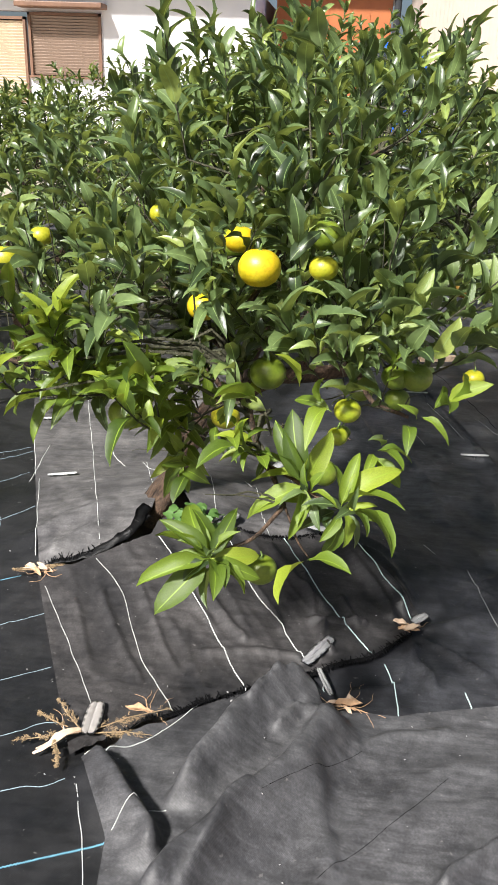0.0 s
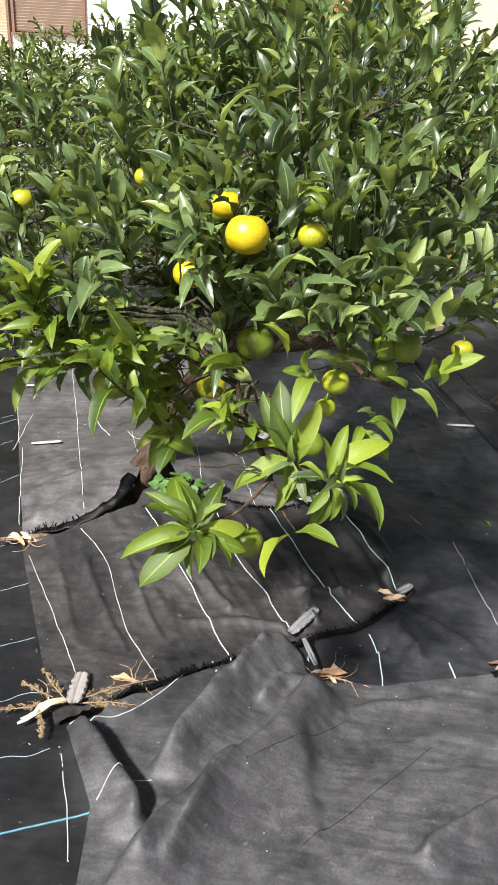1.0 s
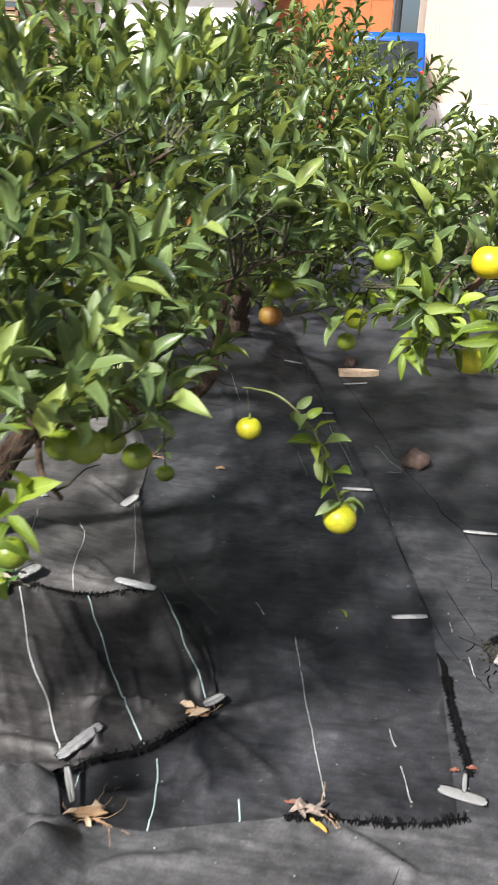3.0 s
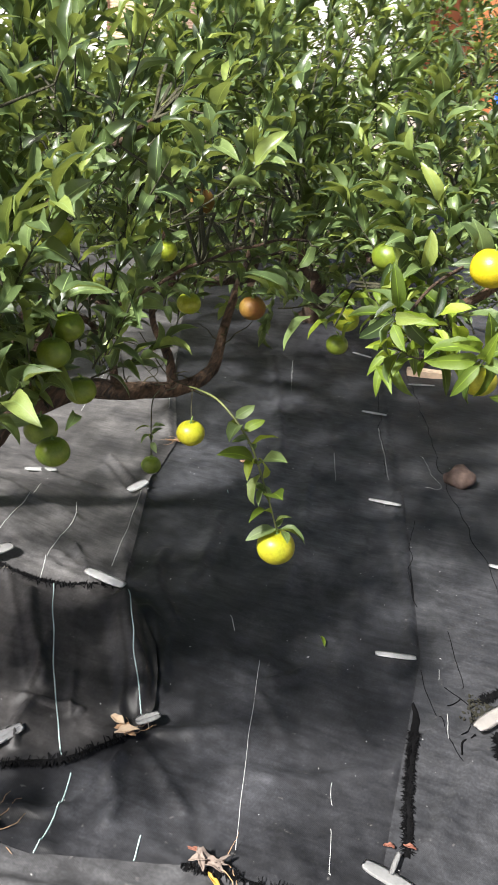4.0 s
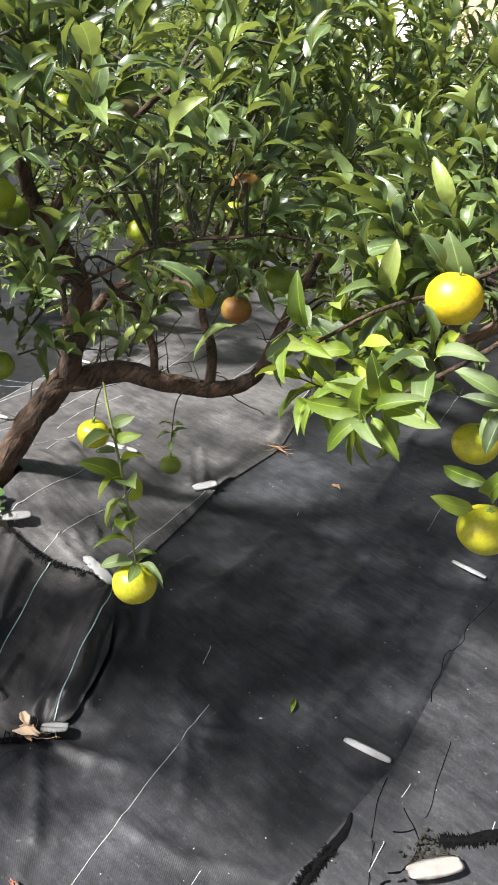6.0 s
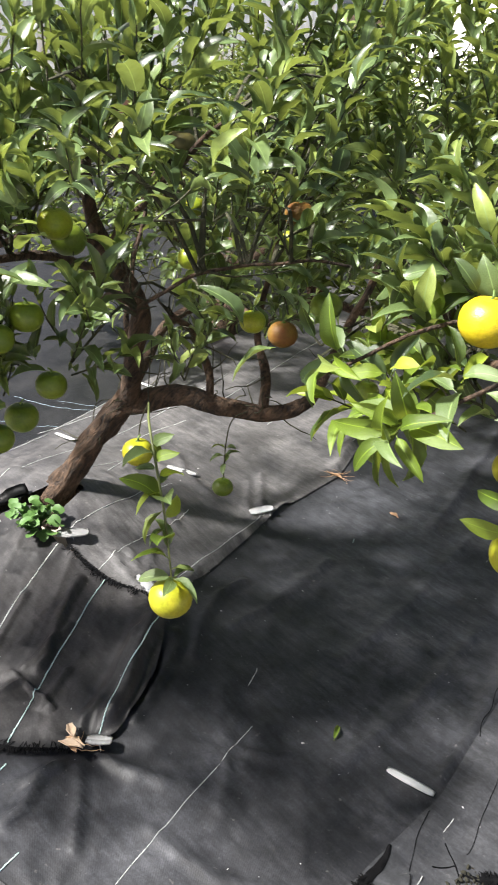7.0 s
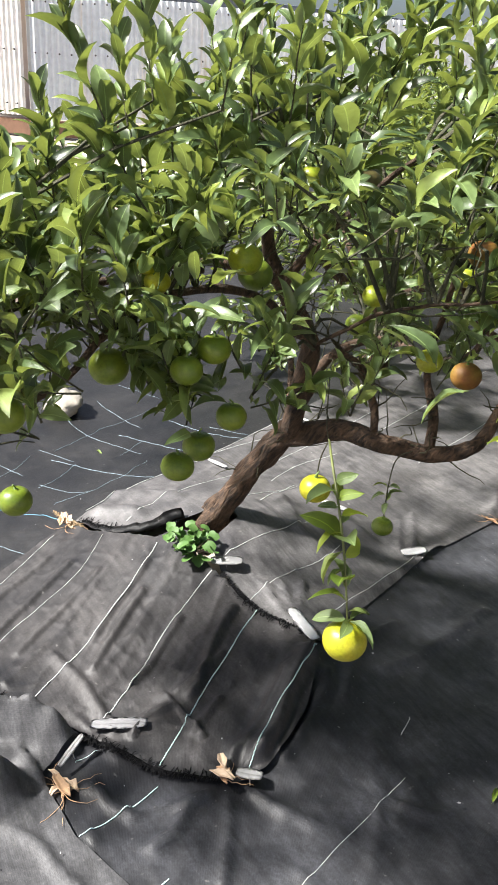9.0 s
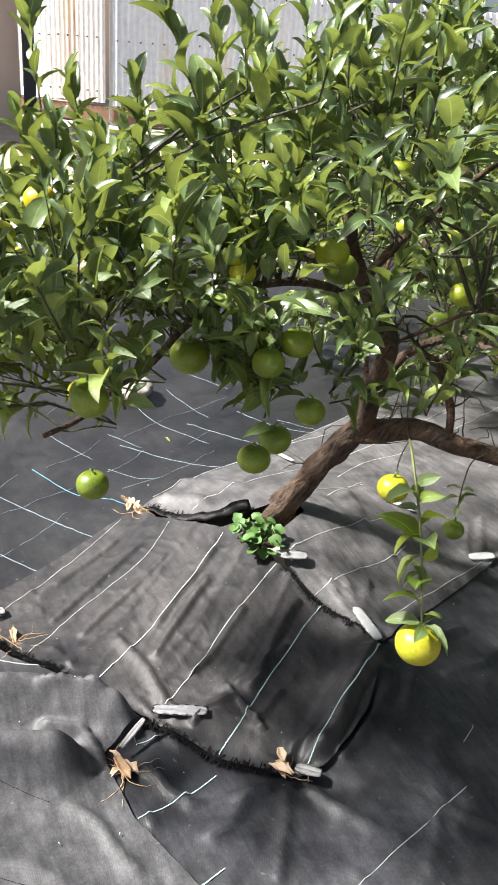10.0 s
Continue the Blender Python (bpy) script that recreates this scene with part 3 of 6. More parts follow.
mat_main = cloth("pavement", [(-0.33, 1.32), (-0.24, 1.41), (-0.13, 1.50), (0.04, 1.62), (0.21, 1.715), (0.40, 1.82), (0.53, 1.95), (0.535, 2.018), (0.505, 2.104), (0.459, 2.19), (0.381, 2.273), (0.268, 2.366), (0.097, 2.275), (-0.07, 2.255), (-0.18, 2.24), (-0.25, 2.30), (-0.32, 2.24), (-0.33, 2.18), (-0.43, 2.12), (-0.56, 2.045), (-0.67, 2.03)], 0.018, 0.007, FABRIC_MAIN, "dusty black ground cover patch before the trunk, rumpled, with frayed edges")


def on_cloth(x, y, mat, up=0.0):
    return Vector((x, y, height(x, y, False) + mat["layer"] + up))


def marking(mat, pts, material=None, width=0.0022, seed=0, wob=0.004):
    """A coloured marking thread, stitched to and fro through the weave; also dark crease lines."""
    rnd = random.Random(seed + int(pts[0][0] * 977))
    near = max(y for _, y in pts) < 3.0 and min(x for x, _ in pts) > -0.75 and width > 0.0011
    line = smooth_line([(x, y, 0) for x, y in pts], 44 if near else 14)
    out = []
    for i, p in enumerate(line):
        w = 0 if i in (0, len(line) - 1) else wob * noise.noise(Vector((p.x * 11, p.y * 11, seed)))
        way = (line[min(i + 1, len(line) - 1)] - line[max(i - 1, 0)]).normalized()
        zig = (width * 0.3 if i % 2 else -width * 0.3) if near else 0.0
        out.append(on_cloth(p.x + w - way.y * zig, p.y + w * 0.6 + way.x * zig, mat, 0.0006 + (0.0008 if i % 2 and near else 0.0)))
    bm = tube(bmesh.new(), out, [width * (0.62 if near else 0.8) * (0.85 + 0.3 * rnd.random()) for _ in out], 5)
    part("marking_thread", bm, material or THREAD, mat, smooth=True)


def fringe(mat, pts, count, long=0.022, seed=3, out_way=None, both=0.35):
    """A cut edge, its loose dark tapes standing off it."""
    rnd = random.Random(seed)
    line = smooth_line([(x, y, 0) for x, y in pts], 20)
    bm = bmesh.new()
    for _ in range(count):
        i = rnd.randrange(len(line) - 1)
        p = line[i].lerp(line[i + 1], rnd.random())
        way = (line[i + 1] - line[i]).normalized()
        side = Vector((way.y, -way.x, 0)) * (-1 if rnd.random() < both * 0.4 else 1)
        d = (side + way * rnd.uniform(-0.8, 0.8)).normalized()
        n = long * rnd.uniform(0.4, 1.25)
        a = on_cloth(p.x, p.y, mat, 0.002)
        b = on_cloth(p.x + d.x * n * 0.6, p.y + d.y * n * 0.6, mat, rnd.uniform(0.001, 0.007))
        c = on_cloth(p.x + d.x * n, p.y + d.y * n, mat, rnd.uniform(-0.004, 0.005))
        w = way * rnd.uniform(0.0008, 0.002)
        vs = [bm.verts.new(v) for v in (a - w, a + w, b + w, b - w, c)]
        bm.faces.new(vs[:4])
        bm.faces.new((vs[3], vs[2], vs[4]))
    ob = part("frayed_edge", bm, FRAY_AND_SHADE, mat, "loose black frayed tapes")
    tagged(ob, kind="stuff")


# marking threads, piece by piece
for k, pts in enumerate([
    [(-0.615, 1.95), (-0.46, 1.715), (-0.31, 1.465)], [(-0.485, 2.07), (-0.37, 1.945), (-0.26, 1.72), (-0.12, 1.51)],
    [(-0.303, 2.172), (-0.195, 2.03), (-0.06, 1.82), (0.055, 1.618)], [(-0.095, 2.248), (0.02, 2.035), (0.115, 1.905), (0.21, 1.75)],
    [(0.102, 2.28), (0.195, 2.12), (0.30, 1.955), (0.393, 1.825)], [(0.294, 2.344), (0.342, 2.277), (0.423, 2.135), (0.513, 1.985)],
]):
    marking(mat_main, pts, THREAD if k < 2 else THREAD_TEAL if k > 3 else THREAD, 0.0015 if k < 2 else 0.0025, seed=k)
for k, pts in enumerate([
    [(-0.93, 2.72), (-1.13, 3.24)], [(-0.70, 2.10), (-0.90, 2.68)], [(-1.03, 3.74), (-0.77, 2.97), (-0.50, 2.16)], [(-0.51, 2.87), (-0.37, 2.4)],
    [(0.053, 2.29), (0.015, 2.40), (-0.02, 2.60), (-0.085, 2.733)], [(-0.135, 2.315), (-0.16, 2.45), (-0.21, 2.66), (-0.263, 2.80)], [(0.05, 2.96), (0.11, 2.76), (0.19, 2.46)], [(-0.374, 2.606), (-0.45, 2.73), (-0.526, 2.87)], [(-0.585, 2.806), (-0.69, 3.0), (-0.72, 3.24)],
    [(-0.93, 2.65), (-0.98, 3.03)], [(-0.16, 3.67), (-0.29, 3.99)], [(-0.5, 3.5), (-0.75, 4.4)], [(-0.8, 3.5), (-1.2, 4.7)],
]):
    marking(mat_back, pts, THREAD, 0.0017, seed=20 + k)
for k, pts in enumerate([
    [(0.43, 1.80), (0.455, 1.70), (0.46, 1.60)], [(0.645, 1.715), (0.655, 1.66)], [(0.72, 2.28), (0.77, 2.05), (0.84, 1.76)],
    [(0.99, 1.985), (1.005, 1.93)], [(1.015, 1.875), (1.03, 1.82), (1.04, 1.775)], [(0.61, 3.61), (0.67, 3.38)], [(0.26, 4.18), (0.15, 4.59)],
    [(0.73, 3.95), (0.80, 3.7), (0.86, 3.47)], [(0.62, 2.36), (0.585, 2.42)], [(0.265, 1.67), (0.262, 1.73)],
]):
    marking(mat_right, pts, THREAD_TEAL if k in (0, 1, 9) else THREAD, 0.0024 if k < 2 else 0.0010, seed=40 + k)
marking(mat_front, [(-0.29, 1.31), (-0.24, 1.345), (-0.16, 1.40), (-0.06, 1.55)], THREAD, 0.002, 60)
marking(mat_front, [(-0.17, 1.11), (-0.13, 1.17), (-0.07, 1.19)], THREAD, 0.0016, 61)
marking(mat_side, [(1.213, 2.282), (1.227, 2.211)], THREAD, 0.0012, 62)
marking(mat_side, [(1.174, 2.449), (1.179, 2.406)], THREAD, 0.0008, 63)
marking(mat_side, [(1.353, 2.5), (1.361, 2.468)], THREAD, 0.0012, 67)
for k, pts in enumerate([
    [(-1.14, 3.25), (-0.91, 2.72), (-0.70, 2.14)], [(-0.50, 1.72), (-0.42, 1.52), (-0.36, 1.38)], [(-0.30, 1.26), (-0.24, 1.12), (-0.19, 0.98)],
    [(-1.35, 2.77), (-1.14, 2.87), (-1.03, 2.98)], [(-1.3, 2.5), (-1.07, 2.65), (-0.97, 2.76)], [(-1.2, 2.16), (-0.93, 2.34), (-0.82, 2.44)], 
    [(-1.0, 1.63), (-0.70, 1.79), (-0.58, 1.86)], [(-0.95, 1.36), (-0.61, 1.57), (-0.49, 1.645)], [(-0.85, 1.2), (-0.52, 1.37), (-0.45, 1.42), (-0.38, 1.44)], [(-0.8, 1.0), (-0.45, 1.2), (-0.36, 1.23), (-0.32, 1.255)],
]):
    marking(mat_left, pts, THREAD if k < 3 else THREAD_SKY, 0.0018 if k < 3 else 0.0013, seed=70 + k, wob=0.006)
CROSSING = [   # threads running away from the seam, and those that cross them
    [(-0.62, 1.55), (-0.69, 1.68), (-0.79, 1.82)], [(-0.87, 1.61), (-0.9, 1.69), (-0.95, 1.89)], [(-1.06, 1.65), (-1.13, 1.73)], [(-1.01, 2.04), (-1.05, 2.14), (-1.12, 2.23)],
    [(-0.85, 2.04), (-0.87, 2.2), (-0.93, 2.35), (-1.01, 2.49)], [(-1.14, 1.84), (-1.2, 2.01), (-1.28, 2.1)], [(-1.27, 2.2), (-1.36, 2.38), (-1.42, 2.55), (-1.51, 2.8)], [(-1.6, 1.95), (-1.69, 2.06)], [(-1.11, 2.42), (-1.2, 2.56)],
]
ACROSS = [
    [(-1.4, 1.93), (-1.21, 1.99), (-1.13, 2.02)], [(-1.03, 2.05), (-0.91, 2.12), (-0.87, 2.18)], [(-1.32, 2.15), (-1.14, 2.23)],
    [(-1.58, 2.37), (-1.36, 2.38), (-1.08, 2.5)], [(-1.7, 2.57), (-1.44, 2.59), (-1.32, 2.62)], [(-1.21, 2.9), (-1.06, 3.01)], [(-1.85, 2.75), (-1.6, 2.85)], [(-2.1, 2.4), (-1.8, 2.45)],
]
for k, pts in enumerate(CROSSING + ACROSS):
    marking(mat_left, pts, THREAD_SKY, 0.001, seed=140 + k, wob=0.012)
marking(mat_left, [(-0.62, 0.89), (-0.37, 1.01), (-0.27, 1.055), (-0.175, 1.095)], THREAD_BLUE, 0.0036, 95)
marking(mat_left, [(-0.72, 2.02), (-0.81, 1.97), (-0.9, 1.88), (-1.15, 1.79)], THREAD_BLUE, 0.002, 96)

fringe(mat_main, [(-0.26, 1.39), (-0.13, 1.495), (-0.04, 1.57)], 220, 0.016, 1)
fringe(mat_main, [(-0.08, 1.55), (0.04, 1.615), (0.16, 1.69)], 160, 0.016, 5)
fringe(mat_main, [(0.22, 1.715), (0.31, 1.77), (0.40, 1.82), (0.50, 1.92)], 420, 0.019, 2)
fringe(mat_main, [(0.25, 2.35), (0.097, 2.275), (-0.07, 2.255)], 260, 0.02, 3)
# the first two draw the shade of faint creases as thin black lines
marking(mat_front, [(0.36, 1.44), (0.25, 1.31), (0.136, 1.193)], FRAY_AND_SHADE, 0.0005, 64)
marking(mat_front, [(0.56, 1.38), (0.40, 1.2), (0.264, 1.061)], FRAY_AND_SHADE, 0.0005, 65)
marking(mat_front, [(1.02, 1.62), (0.9, 1.35), (0.8, 1.2)], FRAY_AND_SHADE, 0.0008, 66)


def slit(mat, pts, widths, seed):
    """A black strip, uneven in width: a fold's shadow laid on as colour, and torn slit edges."""
    line = smooth_line([(x, y, 0) for x, y in pts], 10)
    bm = bmesh.new()
    cols = []
    for i, p in enumerate(line):
        u = i / (len(line) - 1) * (len(widths) - 1)
        k = min(int(u), len(widths) - 2)
        w = widths[k] + (widths[k + 1] - widths[k]) * (u - k)
        way = (line[min(i + 1, len(line) - 1)] - line[max(i - 1, 0)]).normalized()
        side = Vector((way.y, -way.x, 0))
        col = []
        for v in (-1, -0.5, 0, 0.5, 1):
            q = p + side * w * (v + 0.35 * noise.noise(Vector((p.x * 40, p.y * 40, v + seed))))
            col.append(bm.verts.new(on_cloth(q.x, q.y, mat, 0.0012 + (1 - v * v) * (0.003 + 0.003 * noise.noise(Vector((q.x * 60, q.y * 60, seed)))))))
        cols.append(col)
    for c0, c1 in zip(cols, cols[1:]):
        for k in range(4):
            bm.faces.new((c0[k], c1[k], c1[k + 1], c0[k + 1]))
    part("torn_edge", bm, FRAY_AND_SHADE, mat, "black strip for a fold's shadow and for torn slit edges", smooth=True)


# the long strip by the seam is a soft fold's shadow, laid on in black
slit(mat_side, [(1.127, 2.29), (1.14, 2.25), (1.148, 2.16), (1.152, 2.09), (1.16, 2.0), (1.175, 1.93), (1.18, 1.86)], (0.003, 0.009, 0.010, 0.009, 0.009, 0.009, 0.006), 3)
fringe(mat_side, [(1.145, 2.20), (1.15, 2.1), (1.16, 2.0), (1.18, 1.87)], 800, 0.017, 4, both=1.25)
slit(mat_side, [(1.26, 2.35), (1.298, 2.375), (1.327, 2.408), (1.374, 2.477), (1.44, 2.54)], (0.002, 0.006, 0.010, 0.013, 0.008), 5)
slit(mat_side, [(1.335, 2.275), (1.345, 2.237), (1.352, 2.205), (1.376, 2.175), (1.43, 2.13)], (0.004, 0.007, 0.010, 0.009, 0.004), 6)
for k, pts in enumerate([   # thin dark roots and cracks round the broad pin
    [(1.197, 2.388), (1.237, 2.366), (1.263, 2.342)], [(1.211, 2.321), (1.226, 2.337), (1.239, 2.36)], [(1.261, 2.174), (1.26, 2.215), (1.287, 2.25)], [(1.255, 2.237), (1.269, 2.259), (1.276, 2.304)], [(1.261, 2.355), (1.269, 2.318), (1.28, 2.28)],
]):
    marking(mat_side, pts, FRAY_AND_SHADE, 0.003 if k == 2 else 0.0018, 110 + k, 0.006)
fringe(mat_front, [(0.75, 1.685), (0.90, 1.70), (1.04, 1.712), (1.16, 1.75)], 380, 0.019, 6, both=0.4)
fringe(mat_side, [(1.29, 2.372), (1.34, 2.42), (1.42, 2.52)], 300, 0.02, 7, both=1.25)
fringe(mat_side, [(1.338, 2.265), (1.352, 2.2), (1.40, 2.15)], 260, 0.02, 8, both=1.25)
fringe(mat_back, [(-0.66, 2.06), (-0.55, 2.10), (-0.43, 2.17), (-0.36, 2.28)], 160, 0.02, 9)


# ---- surroundings ----
def house():
    top = 3.62
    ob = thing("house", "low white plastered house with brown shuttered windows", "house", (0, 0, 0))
    wx0, wx1, wz0, wz1 = -7.30, -5.58, 1.68, 3.02
    vx0 = -9.05
    for lo, hi in (((-13, 20, 0.2), (vx0, 20.3, top)), ((vx0, 20, 0.2), (wx1, 20.3, wz0)), ((vx0, 20, wz1), (wx1, 20.3, top)), ((wx1, 20, 0.2), (-2.05, 20.3, top)), ((-2.35, 20.3, 0.2), (-2.05, 27, top))):
        part("wall", box(bmesh.new(), lo, hi), PAINT_WHITE, ob)
    bm = bmesh.new()
    vs = [bm.verts.new(p) for p in ((-13.6, 19.5, top), (-1.6, 19.5, top), (-1.6, 24, top + 1.6), (-13.6, 24, top + 1.6), (-13.6, 19.5, top + 0.14), (-1.6, 19.5, top + 0.14), (-1.6, 24, top + 1.74), (-13.6, 24, top + 1.74))]
    for f in ((0, 1, 2, 3), (4, 7, 6, 5), (0, 4, 5, 1), (1, 5, 6, 2), (2, 6, 7, 3), (3, 7, 4, 0)):
        bm.faces.new([vs[i] for i in f])
    part("roof", bm, ROOF, ob)
    part("hood", box(bmesh.new(), (wx0 - 0.15, 19.52, wz1 + 0.06), (wx1 + 0.15, 20.0, wz1 + 0.17), 0.02), WOOD_BROWN, ob, "brown window hood")
    for x0, x1, z0, m, lab in ((wx0, wx1, wz0, SHUTTER, "brown louvred shutter window"), (vx0, wx0 - 0.06, wz0 - 0.55, SHUTTER_PALE, "pale louvred shutter window")):
        bm = bmesh.new()
        z1 = wz1 - (0.02 if m is SHUTTER else 0.12)
        for lo, hi in (((x0, 19.93, z0), (x0 + 0.06, 20.05, z1)), ((x1 - 0.06, 19.93, z0), (x1, 20.05, z1)), ((x0, 19.93, z1 - 0.06), (x1, 20.05, z1)), ((x0 - 0.03, 19.9, z0 - 0.05), (x1 + 0.03, 20.05, z0))):
            box(bm, lo, hi)
        win = part("window", bm, WOOD_BROWN, ob, lab)
        part("backing", box(bmesh.new(), (x0 + 0.06, 20.04, z0), (x1 - 0.06, 20.07, z1 - 0.06)), DARK, win)
        slat = None
        for k in range(int((z1 - z0 - 0.08) / 0.062)):
            z = z0 + 0.02 + 0.062 * k
            if slat is None:
                bm = box(bmesh.new(), (x0 + 0.06, -0.012, -0.027), (x1 - 0.06, 0.012, 0.027))
                bmesh.ops.rotate(bm, verts=bm.verts, matrix=Matrix.Rotation(radians(24), 3, "X"))
                slat = part("slat", bm, m, win)
            else:
                s = new("slat", slat.data)
                s.parent = win
                slat = s
            slat.location = (0, 20.0, z + 0.03)


def wall_block(name, label, category, lo, hi, material, ribs=0.0, depth=0.03):
    """A plain building face, closed all round; ribbed siding where it has it."""
    ob = thing(name, label, category)
    part("wall", box(bmesh.new(), lo, hi), material, ob)
    if ribs:
        bm = bmesh.new()
        x = lo[0] + ribs / 2
        while x < hi[0]:
            box(bm, (x - 0.02, lo[1] - depth, lo[2]), (x + 0.02, lo[1], hi[2]))
            x += ribs
        tagged(part("siding_ribs", bm, material, ob), kind="stuff")
    return ob


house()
shed = wall_block("shed", "beige ribbed metal shed on a pale plinth", "shed", (1.95, 25, 1.2), (12, 30, 5.2), PAINT_BEIGE, 0.105, 0.008)
part("plinth", box(bmesh.new(), (1.9, 24.96, 0.2), (12, 30, 1.19)), PAINT_WHITE, shed)
part("roof", box(bmesh.new(), (1.5, 24.5, 5.2), (12.5, 30.5, 5.4), 0.03), ROOF, shed)
orange = wall_block("outbuilding", "rust-orange wall of an outbuilding behind the van", "outbuilding", (-1.75, 22, 0.3), (1.04, 26, 3.9), PAINT_ORANGE, 0.5, 0.015)
part("roof", box(bmesh.new(), (-2.0, 21.6, 3.9), (1.3, 26.3, 4.05), 0.02), ROOF, orange)
part("downpipe", tube(bmesh.new(), [(1.16, 21.9, 0.4), (1.16, 21.9, 3.8)], [0.09, 0.09], 10), DARK, orange)


def van():
    """A small blue van seen from behind."""
    ob = thing("van", "parked bright blue small van, its tailgate to the orchard", "van", (0.98, 18.0, 0.52))
    w, h, n = 0.74, 2.0, 3.4
    prof = [(0.0, 0.3), (-0.04, 0.95), (0.06, 1.15), (0.22, h - 0.08), (0.34, h), (2.2, h), (2.7, 1.25), (3.3, 1.1), (n, 0.85), (n, 0.3)]
    bm = bmesh.new()
    l = [bm.verts.new((-w * (1 if z < 1.2 else 0.94), y, z)) for y, z in prof]
    r = [bm.verts.new((w * (1 if z < 1.2 else 0.94), y, z)) for y, z in prof]
    bm.faces.new(l)
    bm.faces.new(r[::-1])
    for i in range(len(prof)):
        j = (i + 1) % len(prof)
        bm.faces.new((l[j], l[i], r[i], r[j]))
    bmesh.ops.recalc_face_normals(bm, faces=bm.faces)
    bmesh.ops.bevel(bm, geom=list(bm.edges), offset=0.045, segments=3, profile=0.5, affect="EDGES")
    part("body", bm, VAN_BLUE, ob, smooth=True)
    bm = bmesh.new()
    q = [bm.verts.new(p) for p in ((-0.6, 0.055, 1.2), (0.6, 0.055, 1.2), (0.56, 0.185, 1.84), (-0.56, 0.185, 1.84))]
    bm.faces.new(q)
    bmesh.ops.solidify(bm, geom=bm.faces[:], thickness=0.02)
    part("rear_window", bm, GLASS_DARK, ob, "dark tinted rear window")
    part("bumper", box(bmesh.new(), (-0.72, -0.1, 0.3), (0.72, 0.05, 0.52), 0.03), VAN_BLUE, ob)
    part("handle", box(bmesh.new(), (-0.02, -0.055, 1.02), (0.3, -0.02, 1.05), 0.008), CHROME, ob)
    for s in (-1, 1):
        part("tail_lamp", box(bmesh.new(), (s * 0.70 - 0.055, -0.06, 0.9), (s * 0.70 + 0.055, 0.04, 1.32), 0.02), LAMP_RED, ob)
        part("reversing_lamp", box(bmesh.new(), (s * 0.70 - 0.055, -0.06, 0.68), (s * 0.70 + 0.055, 0.04, 0.88), 0.02), PIN_WHITE, ob)
        for y in (0.6, 2.7):
            bm = bmesh.new()
            bmesh.ops.create_cone(bm, cap_ends=True, segments=20, radius1=0.28, radius2=0.28, depth=0.16, matrix=Matrix.Translation((s * 0.68, y, 0.28)) @ Matrix.Rotation(radians(90), 4, "Y"))
            wh = part("wheel", bm, RUBBER, ob)
            bm = bmesh.new()
            bmesh.ops.create_cone(bm, cap_ends=True, segments=16, radius1=0.17, radius2=0.15, depth=0.03, matrix=Matrix.Translation((s * 0.765, y, 0.28)) @ Matrix.Rotation(radians(90), 4, "Y"))
            part("rim", bm, CHROME, wh)


van()


def zinc_fence():
    """Upright corrugated sheets nailed to rails, on a timber sill and posts."""
    ob = thing("fence", "white corrugated zinc fence with rust streaks on a timber sill", "fence")
    line = [Vector((-11.38, 3.58, 0)), Vector((-9.44, 5.035, 0)), Vector((-6.7, 9.8, 0))]
    base, top, wide = 0.72, 2.16, 0.76
    made = None
    k = 0
    for a, b in zip(line, line[1:]):
        run = (b - a).length
        turn = math.atan2(b.y - a.y, b.x - a.x)
        for i in range(math.ceil(run / wide - 0.2)):
            p = a.lerp(b, i * wide / run)
            if made is None:
                bm = bmesh.new()
                cols = []
                for c in range(81):
                    x = c * (wide + 0.02) / 80
                    y = 0.011 * math.sin(x / 0.076 * math.tau)
                    cols.append([bm.verts.new((x, y, z)) for z in (base, 1.2, 1.7, top)])
                for c0, c1 in zip(cols, cols[1:]):
                    for j in range(3):
                        bm.faces.new((c0[j], c1[j], c1[j + 1], c0[j + 1]))
                made = part("zinc_sheet", bm, ZINC, ob, smooth=True)
                clean = made.data
            else:
                s = new("zinc_sheet", clean)
                s.parent = ob
                made = s
            made.matrix_basis = pose(p.x, p.y, 0.012 * (k % 3), 0, 0, math.degrees(turn))
            if k == 2:
                made.data = clean.copy()
                made.data.materials[0] = ZINC_RUST
                tagged(made, "white zinc sheet with orange rust runs")
            bm = bmesh.new()
            for z in (0.86, 1.5, 2.08):
                for c in range(5):
                    x = 0.057 + c * 0.152
                    bmesh.ops.create_cone(bm, cap_ends=True, segments=6, radius1=0.012, radius2=0.008, depth=0.02, matrix=Matrix.Translation((x, -0.02, z)) @ Matrix.Rotation(radians(90), 4, "X"))
            nb = part("bolt", bm, DARK, made)
            tagged(nb, kind="stuff")
            if k % 3 == 0:
                post = part("post", box(bmesh.new(), (-0.05, 0.03, 0.3), (0.05, 0.13, 2.1), 0.005), PIN_GREY, ob)
                post.matrix_basis = pose(p.x, p.y, 0, 0, 0, math.degrees(turn))
            k += 1
        sill = part("sill_beam", box(bmesh.new(), (0, 0.02, 0.5), (run, 0.16, 0.70), 0.008), WOOD_BROWN, ob, "weathered brown timber sill")
        sill.matrix_basis = pose(a.x, a.y, 0, 0, 0, math.degrees(turn))


zinc_fence()
annex = wall_block("neighbour_house", "grey house with a dark eave behind the fence", "house", (-24, 5, 0.3), (-14.6, 22, 2.4), PAINT_BEIGE)
part("roof", box(bmesh.new(), (-24.4, 4.4, 2.4), (-14.0, 22.4, 2.75), 0.03), ROOF, annex)
pillar = wall_block("garden_wall", "grey-beige plastered end wall beside a dark post", "wall", (-9.5, -3.0, 0.2), (-9.25, 3.78, 3.2), PAINT_BEIGE)
